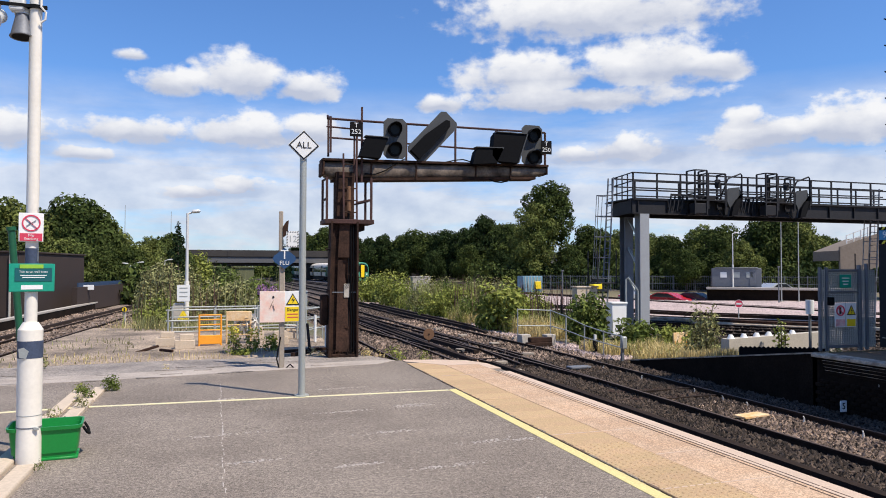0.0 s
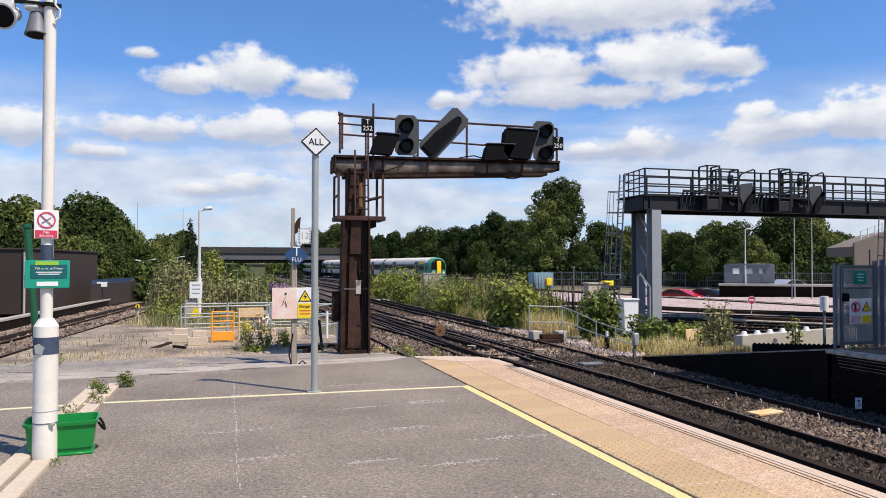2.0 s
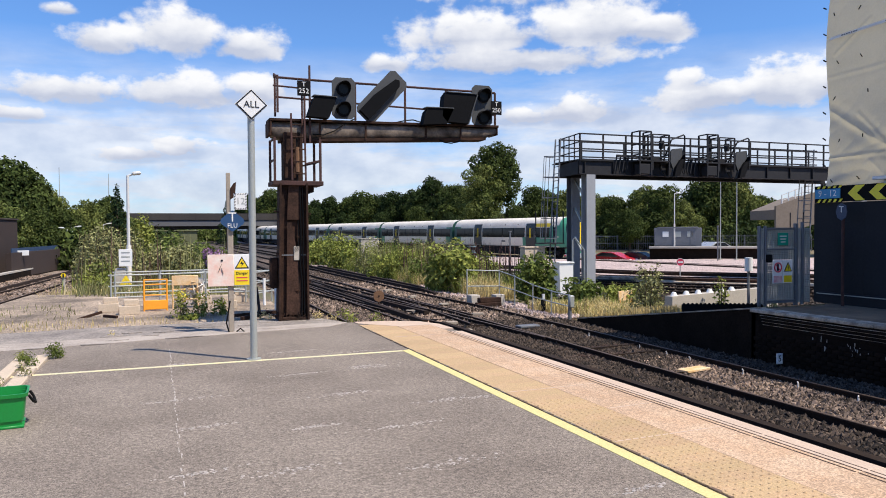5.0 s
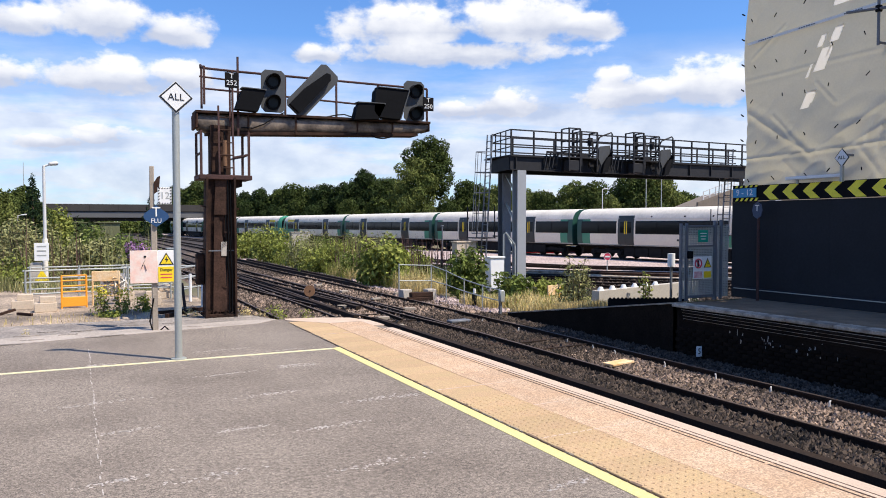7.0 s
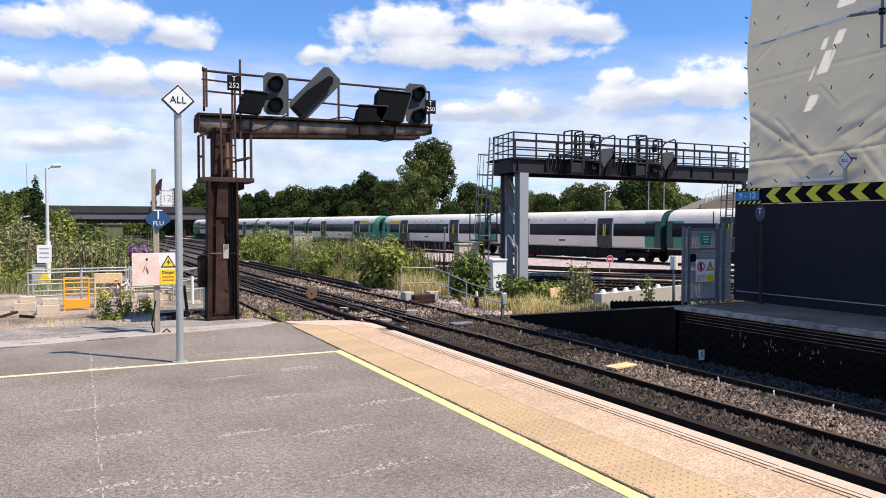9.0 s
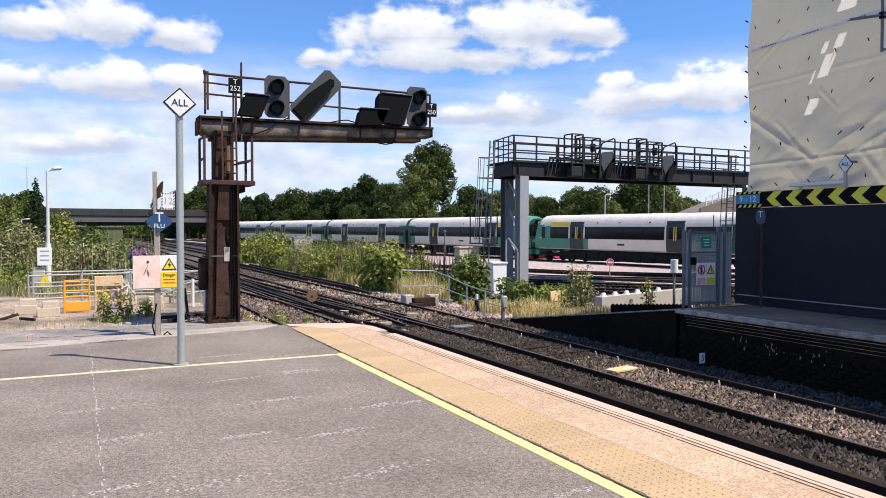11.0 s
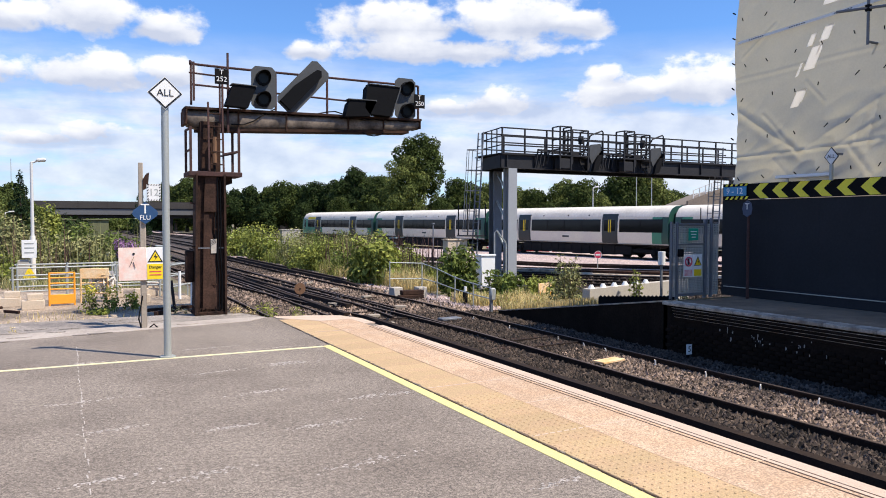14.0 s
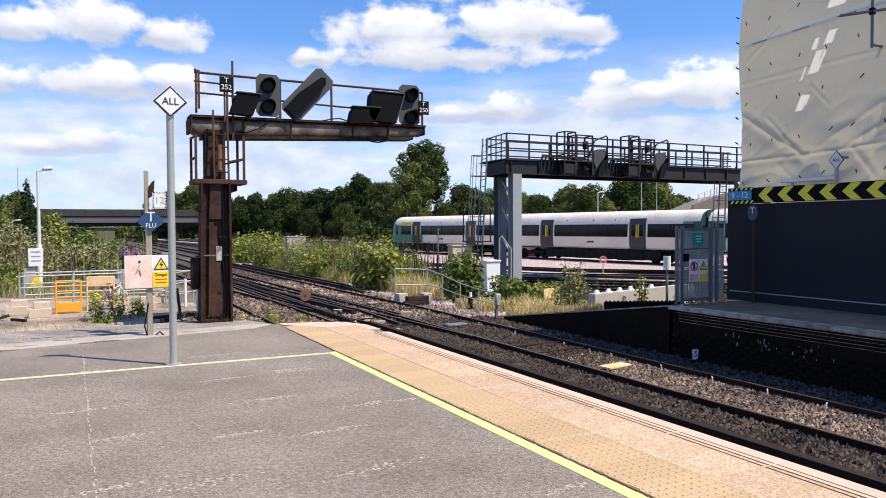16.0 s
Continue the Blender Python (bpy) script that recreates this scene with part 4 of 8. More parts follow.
# ---- the far platform, its hoarding and wrapped building ----
def far_platform():
    e = 10.95
    deck = [(e, -10), (30, -10), (30, 12.3), (11.3, 11.6), (e, 11.4)]
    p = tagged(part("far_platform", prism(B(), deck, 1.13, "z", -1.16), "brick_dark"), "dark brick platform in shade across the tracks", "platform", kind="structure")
    part("deck", prism(B(), [(e + 0.32, -10), (29.9, -10), (29.9, 12.2), (e + 0.32, 11.4)], 0.03, "z", -0.03), "grey_deck", p)
    bm = box(B(), (0, 0, 0.012), (0.36, 0.895, 0.066), 0.012)
    me = bpy.data.meshes.new("edge_slab")
    bm.to_mesh(me)
    bm.free()
    me.materials.append(M["slab_grey"])
    for i in range(23):
        ob = new("edge_slab", me)
        ob.parent = p
        ob.matrix_local = pose(e + 0.09, 10.92 - 0.9 * i, -0.043)
    # oversailing brick courses under the edge, stepping in
    for i in range(6):
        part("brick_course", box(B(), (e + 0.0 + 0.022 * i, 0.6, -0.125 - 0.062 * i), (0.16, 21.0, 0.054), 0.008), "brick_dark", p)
        part("course_edge", box(B(), (e - 0.079 + 0.022 * i, 0.6, -0.100 - 0.062 * i), (0.006, 21.0, 0.006)), "slab_grey", p)
    rng = random.Random(31)
    for i in range(60):
        v, z = rng.choice((8.3, 8.9, 9.3, 6.2, 5.0)) + rng.gauss(0, 0.35), rng.uniform(-0.62, -0.36)
        w, h = rng.uniform(0.006, 0.02), rng.uniform(0.01, 0.07)
        part("lime_stain", prism(B(), [(v, z), (v + w, z + 0.01), (v + w * 0.7, z + h), (v - 0.004, z + h * 0.8)], 0.003, "x", e - 0.027), "conc", p)
    # the bricks of the face that are near enough to tell apart
    bm = box(B(), (0, 0, 0), (0.03, 0.215, 0.065), 0.005)
    br = bpy.data.meshes.new("brick")
    bm.to_mesh(br)
    bm.free()
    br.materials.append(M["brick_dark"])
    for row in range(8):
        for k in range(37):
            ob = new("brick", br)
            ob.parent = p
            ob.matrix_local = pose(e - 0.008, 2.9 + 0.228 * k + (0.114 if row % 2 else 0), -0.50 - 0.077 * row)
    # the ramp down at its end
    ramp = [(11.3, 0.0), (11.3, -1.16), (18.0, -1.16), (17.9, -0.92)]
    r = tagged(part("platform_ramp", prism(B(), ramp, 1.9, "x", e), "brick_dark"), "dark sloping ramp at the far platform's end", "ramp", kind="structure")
    part("ramp_top", prism(B(), [(11.3, 0.0), (17.9, -0.92), (17.9, -0.89), (11.3, 0.03)], 0.30, "x", e - 0.02), "slab_grey", r, "pale worn kerb along the ramp")
    part("ramp_fill", prism(B(), [(11.3, 0.0), (17.9, -0.92), (17.9, -0.90), (11.3, 0.02)], 1.55, "x", e + 0.3), "earth", r, "dry earth on the ramp")
    # small white count plate on the face
    s = thing("count_plate", (10.72, 10.5, -1.1), 0, "small white number plate on a low post", "sign")
    part("post", box(B(), (0, 0, 0.08), (0.05, 0.05, 0.2)), "black", s)
    part("plate", box(B(), (0, -0.03, 0.26), (0.14, 0.02, 0.20), 0.004), "sign_white", s)
    lettering("digit", "5", 0.16, pose(0, -0.042, 0.26, 90), "sign_black", s)


def hoarding():
    u, z0, z1 = 13.15, 0.0, 2.10
    h = thing("hoarding", (0, 0, 0), 0, "dark navy site hoarding on the far platform in shade", "hoarding")
    v = 11.9
    k = 0
    while v > -9:
        part("panel", box(B(), (u + 0.05, v - 0.6, 1.06), (0.09, 1.1995, 2.12), 0.001), "hoarding", h)
        v -= 1.2
    part("skirting", box(B(), (u - 0.01, 1.6, 0.12), (0.03, 20.4, 0.24), 0.005), "hoarding", h)
    part("white_bead", box(B(), (u - 0.03, 1.6, 0.20), (0.02, 20.4, 0.018)), "galv", h, "thin pale bead")
    part("return_panel", box(B(), (u + 2.6, 11.94, 1.04), (5.0, 0.08, 2.08), 0.004), "hoarding", h)
    # the band of black and yellow arrows
    c = thing("chevron_board", (0, 0, 0), 0, "yellow and black chevron board above the hoarding", "warning board")
    part("board", box(B(), (u, 1.3, 2.30), (0.05, 19.8, 0.33), 0.004), "black", c)
    v = 11.05
    while v > -8.5:
        pts = [(v, 2.30), (v - 0.18, 2.455), (v - 0.39, 2.455), (v - 0.21, 2.30), (v - 0.39, 2.145), (v - 0.18, 2.145)]
        part("chevron", prism(B(), pts, 0.004, "x", u - 0.030), "hazard_y", c)
        v -= 0.48
    s = thing("direction_sign", (u - 0.02, 11.52, 2.28), 0, "light blue platform number sign with hazard border", "sign")
    part("board", box(B(), (-0.01, 0, 0.02), (0.03, 0.66, 0.36), 0.004), "black", s)
    part("face", box(B(), (-0.028, 0, 0.03), (0.012, 0.62, 0.20), 0.003), "sky_blue", s)
    for i in range(5):
        y = 0.26 - 0.13 * i
        part("hazard_stripe", prism(B(), [(y, -0.15), (y - 0.06, -0.15), (y - 0.11, -0.085), (y - 0.05, -0.085)], 0.004, "x", -0.030), "hazard_y", s)
        part("hazard_stripe", prism(B(), [(y, 0.145), (y - 0.06, 0.145), (y - 0.09, 0.19), (y - 0.03, 0.19)], 0.004, "x", -0.030), "hazard_y", s)
    lettering("inscription", "9 - 12", 0.19, pose(-0.037, 0, 0.03, 90, 0, -90), "sign_white", s)
    # slim post with a little T plate in front of the hoarding
    t = thing("marker_post", (12.9, 10.97, 0), 0, "slim brown post with a small blue T plate", "sign post")
    part("post", rod(B(), (0, 0, 0), (0, 0, 2.0), 0.03, 10), "rust_red", t)
    part("plate", prism(B(), [(0.0, 2.10), (0.10, 2.04), (0.13, 1.92), (0.10, 1.80), (0.0, 1.74), (-0.10, 1.80), (-0.13, 1.92), (-0.10, 2.04)], 0.012, "x", -0.045), "navy", t)
    lettering("letter", "T", 0.19, pose(-0.05, 0, 1.96, 90, 0, -90), "sign_white", t)
    # fixed strip light along the top
    f = thing("strip_light", (u - 0.10, 9.8, 2.56), 0, "long white strip light fitting over the chevrons", "light fitting")
    part("body", box(B(), (0, 0, 0), (0.08, 1.25, 0.07), 0.012), "sign_white", f)
    part("bracket", box(B(), (0.05, 0.4, -0.06), (0.03, 0.05, 0.10)), "galv", f)
    # diamond ALL sign in front of the sheeting
    d = thing("diamond_sign", (u - 0.25, 9.09, 2.88), 0, "small white diamond sign with black border", "sign")
    part("plate", prism(B(), [(0, 0.18), (0.15, 0), (0, -0.18), (-0.15, 0)], 0.012, "x", -0.012), "sign_black", d)
    part("face", prism(B(), [(0, 0.158), (0.132, 0), (0, -0.158), (-0.132, 0)], 0.004, "x", -0.017), "sign_white", d)
    lettering("word", "ALL", 0.095, pose(-0.021, 0, 0, 90, 0, -90), "sign_black", d)
    part("bracket", bar(B(), (0.0, -0.05, 0.05), (0.24, -0.05, 0.05), 0.04, 0.04), "galv_dark", d)
    part("stub", bar(B(), (0.0, 0, -0.15), (0.0, 0, -0.45), 0.06, 0.05), "galv", d)


def wrapped_building():
    """Scaffolding wrapped in pale sheeting, with straps, folds and bright gaps."""
    u, v1, v0, z0, z1 = 13.22, 11.6, -9.0, 2.46, 7.5
    w = thing("wrapped_scaffold", (0, 0, 0), 0, "tall scaffold wrapped in pale grey sheeting", "scaffold")

    GAPS = [(9.88, 5.12, 0.26, 0.13), (9.60, 5.17, 0.30, 0.20), (9.96, 4.66, 0.46, 0.26), (9.68, 4.92, 0.26, 0.05), (10.14, 4.57, 0.28, 0.07), (10.25, 3.96, 0.36, 0.20), (10.03, 4.05, 0.25, 0.06), (9.54, 5.86, 0.5, 0.40), (9.12, 6.3, 0.4, 0.2)]
    # taut creases: (from, to, depth, width)
    CREASE = [((11.55, 4.05), (10.05, 3.05), 0.10, 0.10), ((10.05, 3.05), (8.3, 3.95), 0.11, 0.11), ((11.6, 3.05), (10.0, 3.08), 0.07, 0.05), ((10.0, 3.08), (8.3, 3.16), 0.08, 0.05), ((10.9, 3.9), (10.1, 3.05), 0.05, 0.06), ((9.87, 4.45), (9.5, 4.0), 0.04, 0.05), ((9.2, 3.15), (8.4, 3.5), 0.07, 0.06), ((11.4, 5.2), (10.6, 5.75), 0.04, 0.05), ((9.0, 3.1), (8.5, 2.5), 0.09, 0.08), ((8.4, 3.9), (8.6, 3.0), 0.08, 0.07), ((11.6, 4.75), (8.3, 4.85), 0.03, 0.05), ((10.7, 3.0), (10.3, 2.6), 0.03, 0.06), ((8.9, 2.95), (8.7, 3.6), 0.05, 0.06)]

    def inside(p, c):
        v, z, h, s = c
        k = (p.z - z) / h
        return 0.02 < k < 0.98 and v - s - 0.45 * h * k + 0.012 < p.y < v - 0.45 * h * k - 0.012

    def face(name, f, nu, nv, material="sheet"):
        bm = B()
        g = [[bm.verts.new(f(i / nu, j / nv)) for i in range(nu + 1)] for j in range(nv + 1)]
        for j in range(nv):
            for i in range(nu):
                bm.faces.new((g[j][i], g[j][i + 1], g[j + 1][i + 1], g[j + 1][i]))
        if name == "sheet":
            gone = [f for f in bm.faces if any(inside(f.calc_center_median(), c) for c in GAPS)]
            bmesh.ops.delete(bm, geom=gone, context="FACES")
        ob = part(name, bm, material, w)
        for p in ob.data.polygons:
            p.use_smooth = True
        return ob

    def fold(v, z):
        b = 0.05 * noise.noise((v * 0.6, z * 0.6, 1.0)) + 0.02 * abs(noise.noise((v * 1.5 + z, z * 0.9 - v * 0.4, 6.0)))
        lo = max(0.0, 1.0 - (z - z0) / 2.0)
        b += lo * (0.10 * noise.noise((v * 0.9 + z * 0.8, z * 1.5 - v * 0.5, 4.0)) + 0.11 * abs(noise.noise((v * 2.0 + z * 1.7, z * 2.2, 9.0))))
        for (va, za), (vb, zb), deep, wide in CREASE:
            dv, dz = vb - va, zb - za
            k = max(0.0, min(1.0, ((v - va) * dv + (z - za) * dz) / (dv * dv + dz * dz)))
            d = math.hypot(v - va - k * dv, z - za - k * dz)
            if d < 4 * wide:
                b += 0.42 * deep * math.exp(-d / (0.55 * wide)) * (0.55 + 0.45 * math.sin(math.pi * k))
                b -= 0.16 * deep * math.exp(-((d - 1.3 * wide) / wide) ** 2)
        return b

    face("sheet", lambda a, b: (u - 0.02 - fold(v1 - a ** 2.2 * 20.2, z0 + b * (z1 - z0)), v1 - a ** 2.2 * 20.2 - 0.05 * math.sin(b * 9) * (1 - a), z0 + b * (z1 - z0)), 420, 170)
    face("end_sheet", lambda a, b: (u + a * 9.0, v1 - 0.05 * math.sin(b * 9) * (1 - a), z0 + b * (z1 - z0)), 12, 12)
    face("back_sheet", lambda a, b: (u + 9.0, v1 - a * 20.2, z0 + b * (z1 - z0)), 8, 8)
    # printed tape across the sheet, with bars for its writing
    for zt in (5.55, 7.4):
        for k in range(12):
            v = v1 - 0.12 - k * 0.98
            z = zt + 0.04 * k
            part("tape", box(B(), (u - 0.13, v - 0.49, z), (0.006, 0.985, 0.055), 0, (-2.3, 0, 0)), "sign_white", w)
            for q in range(7):
                part("print_bar", box(B(), (u - 0.136, v - 0.30 - 0.055 * q, z + 0.04 * (0.055 * q - 0.19)), (0.005, 0.036, 0.022), 0, (-2.3, 0, 0)), "galv_dark", w)
    rng = random.Random(5)
    for zt in (2.55, 3.38, 4.25, 5.0, 6.0, 6.75, 7.6):
        for k in range(16):
            v, z = v1 - 0.25 - k * 0.62 + rng.uniform(-0.12, 0.12), zt + 0.035 * k + rng.uniform(-0.04, 0.04)
            a = rng.uniform(-0.06, 0.06)
            part("toggle", bar(B(), (u - 0.10 - fold(v, z), v - a * 0.7, z - 0.035), (u - 0.10 - fold(v, z), v + a * 0.7, z + 0.035), 0.014, 0.014), "black", w)
    # bright slanting patches stand for gaps onto the sunlit sheet behind
    for v, z, h, s in GAPS:
        part("clear_patch", prism(B(), [(v, z), (v - s, z + 0.02), (v - s - 0.45 * h, z + h), (v - 0.45 * h, z + h - 0.03)], 0.003, "x", u - 0.034 - fold(v - s / 2 - 0.22 * h, z + h / 2)), "sheet_bright", w)
    for i in range(8):
        part("edge_tie", rod(B(), (u - 0.06, v1 + 0.03, 2.9 + i * 0.55), (u - 0.03, v1 + 0.12, 2.95 + i * 0.55), 0.015, 5), "black", w)
    # scaffold tubes standing clear of the sheet
    s = thing("scaffold_tube", (u - 0.3, 8.45, 0), 0, "grey scaffold tubes clamped together beside the sheeting", "scaffold")
    part("upright", rod(B(), (0, 0, 4.85), (0, 0, 9), 0.026, 8), "galv_dark", s)
    part("ledger", rod(B(), (-0.1, 0.55, 5.55), (0.05, -0.5, 5.45), 0.026, 8), "galv_dark", s)
    part("ledger", rod(B(), (-0.1, 0.2, 6.4), (0.05, -0.9, 6.4), 0.026, 8), "galv_dark", s)
    part("clamp", box(B(), (0, 0, 5.5), (0.09, 0.09, 0.12), 0.01), "black", s)
    part("tie", rod(B(), (0.0, 0, 4.9), (0.35, 0, 4.9), 0.024, 8), "galv_dark", s)


def mesh_gate():
    """A mesh gate between posts at the end of the far platform."""
    g = thing("mesh_gate", (11.33, 11.6, 0.0), 0, "grey steel mesh gate with warning signs", "gate")
    part("post", box(B(), (0.0, 0, 0.82), (0.05, 0.06, 1.64), 0.006), "galv_dark", g)
    part("post", box(B(), (0.16, 0, 0.82), (0.05, 0.06, 1.64), 0.006), "galv_dark", g)
    part("post", box(B(), (0.98, 0, 0.84), (0.07, 0.07, 1.70), 0.006), "galv_dark", g)
    part("post", box(B(), (1.16, 0, 0.86), (0.05, 0.06, 1.72), 0.006), "galv_dark", g)
    f = part("frame", box(B(), (0.57, 0, 1.58), (0.76, 0.04, 0.05), 0.005), "galv_dark", g)
    part("bottom_rail", box(B(), (0.57, 0, 0.08), (0.76, 0.04, 0.06), 0.005), "galv_dark", g)
    part("mid_rail", box(B(), (0.57, 0, 1.16), (0.76, 0.03, 0.03), 0.004), "galv_dark", g)
    for a, b in ((0.03, 0.14), (0.19, 0.95), (1.01, 1.40)):
        bm = B()
        x = a
        while x < b:
            bar(bm, (x, 0.01, 0.06), (x, 0.01, 1.6), 0.016, 0.012)
            x += 0.046
        z = 0.06
        while z < 1.6:
            bar(bm, (a, 0.018, z), (b, 0.018, z), 0.012, 0.024)
            z += 0.036
        part("mesh", bm, "galv", g)
    part("lock_box", box(B(), (0.22, -0.04, 0.98), (0.14, 0.08, 0.16), 0.01), "black", g)
    part("hinge", box(B(), (0.94, -0.03, 1.3), (0.05, 0.05, 0.10), 0.006), "galv_dark", g)
    part("hinge", box(B(), (0.94, -0.03, 0.35), (0.05, 0.05, 0.10), 0.006), "galv_dark", g)
    s = thing("gate_sign", (11.33, 11.55, 1.32), 0, "small green notice on the mesh gate", "sign")
    part("plate", box(B(), (0.58, 0, 0.05), (0.28, 0.012, 0.26), 0.003), "sign_green", s)
    for i in range(3):
        part("print_bar", box(B(), (0.58, -0.009, 0.11 - 0.06 * i), (0.18 - 0.03 * i, 0.006, 0.018)), "sign_white", s)
    s = thing("gate_sign", (11.33, 11.55, 0.68), 0, "white prohibition and yellow electric warning notices", "sign")
    part("plate", box(B(), (0.44, 0, 0.02), (0.27, 0.012, 0.48), 0.003), "sign_white", s)
    part("plate", box(B(), (0.71, 0, 0.02), (0.25, 0.012, 0.48), 0.003), "sign_white", s)
    bm = B()
    ring(bm, (0.44, -0.012, 0.11), 0.105, 0.025)
    bar(bm, (0.37, -0.012, 0.18), (0.51, -0.012, 0.04), 0.022, 0.008)
    part("red_ring", bm, "sign_red", s)
    part("figure", box(B(), (0.44, -0.010, 0.11), (0.05, 0.006, 0.14), 0.002), "sign_black", s)
    part("red_panel", box(B(), (0.44, -0.009, -0.13), (0.22, 0.006, 0.14)), "sign_pink", s)
    part("yellow_panel", box(B(), (0.71, -0.009, -0.13), (0.21, 0.006, 0.14)), "sign_yellow", s)
    part("triangle", prism(B(), [(0.60, 0.02), (0.82, 0.02), (0.71, 0.22)], 0.006, "y", -0.014), "sign_black", s)
    part("triangle_face", prism(B(), [(0.63, 0.035), (0.79, 0.035), (0.71, 0.185)], 0.004, "y", -0.019), "sign_yellow", s)
    part("bolt", prism(B(), [(0.72, 0.16), (0.69, 0.10), (0.715, 0.10), (0.70, 0.045), (0.735, 0.115), (0.71, 0.115)], 0.003, "y", -0.023), "sign_black", s)


def ring(bm, c, r, w, axis="y", seg=20, d=0.008):
    """A flat ring about c, facing along an axis."""
    vs = []
    for k in range(seg):
        a = 2 * math.pi * k / seg
        row = []
        for rr in (r, r - w):
            for dd in (0, d):
                x, z = rr * math.cos(a), rr * math.sin(a)
                row.append(bm.verts.new((c[0] + x, c[1] - dd, c[2] + z) if axis == "y" else (c[0] - dd, c[1] + x, c[2] + z)))
        vs.append(row)
    for k in range(seg):
        a, b = vs[k], vs[(k + 1) % seg]
        for i, j in ((0, 1), (1, 3), (3, 2), (2, 0)):
            bm.faces.new((a[i], b[i], b[j], a[j]))
    return bm


far_platform()
hoarding()
wrapped_building()
mesh_gate()


# ---- signal structures ----
def signal_head(gantry, pos, tall, label, tilt=0.0):
    """A two-aspect signal head: back plate with cut corners, housing, round hoods."""
    w, h, c = 0.44, tall, 0.07
    out = [(-w / 2 + c, -h / 2), (w / 2 - c, -h / 2), (w / 2, -h / 2 + c), (w / 2, h / 2 - c), (w / 2 - c, h / 2), (-w / 2 + c, h / 2), (-w / 2, h / 2 - c), (-w / 2, -h / 2 + c)]
    if tilt:
        a = radians(tilt)
        out = [(x * math.cos(a) + z * math.sin(a), -x * math.sin(a) + z * math.cos(a)) for x, z in out]
    s = part("signal_head", prism(B(), out, 0.02, "y", 0.0), "head_grey", gantry, label)
    s.matrix_local = pose(*pos)
    return s


def hood(parent, c, r, ln):
    bm = B()
    rod(bm, (c[0], c[1], c[2]), (c[0], c[1] - 0.03, c[2]), r + 0.02, 20)
    ob = part("lens_ring", bm, "black", parent)
    bm = B()
    seg = 18
    pr = None
    for k in range(seg + 1):
        a = radians(-25 + 230 * k / seg)
        x, z = math.cos(a), math.sin(a)
        row = [bm.verts.new((c[0] + x * r, c[1] - 0.03, c[2] + z * r)), bm.verts.new((c[0] + x * r, c[1] - 0.03 - ln * (0.45 + 0.55 * max(0, z)), c[2] + z * r)),
               bm.verts.new((c[0] + x * (r + 0.008), c[1] - 0.03, c[2] + z * (r + 0.008))), bm.verts.new((c[0] + x * (r + 0.008), c[1] - 0.03 - ln * (0.45 + 0.55 * max(0, z)), c[2] + z * (r + 0.008)))]
        if pr:
            for i, j in ((0, 1), (1, 3), (3, 2), (2, 0)):
                bm.faces.new((pr[i], row[i], row[j], pr[j]))
        pr = row
    part("hood", bm, "black", parent)
    part("lens", rod(B(), (c[0], c[1] - 0.031, c[2]), (c[0], c[1] - 0.036, c[2]), r * 0.8, 16), "lens_dark", parent)


def leaf_bits():
    """Flakes of rust heaped at the column's foot."""
    bm = B()
    rng = random.Random(8)
    for i in range(90):
        a, r = rng.uniform(0, 6.28), rng.uniform(0.05, 0.42)
        bar(bm, (r * math.cos(a), -0.12 + 0.5 * r * math.sin(a), 0.07), (r * math.cos(a) + rng.uniform(-0.08, 0.08), -0.12 + 0.5 * r * math.sin(a) + rng.uniform(-0.05, 0.05), rng.uniform(0.08, 0.20) * (1.2 - r)), 0.012, 0.012)
    return bm


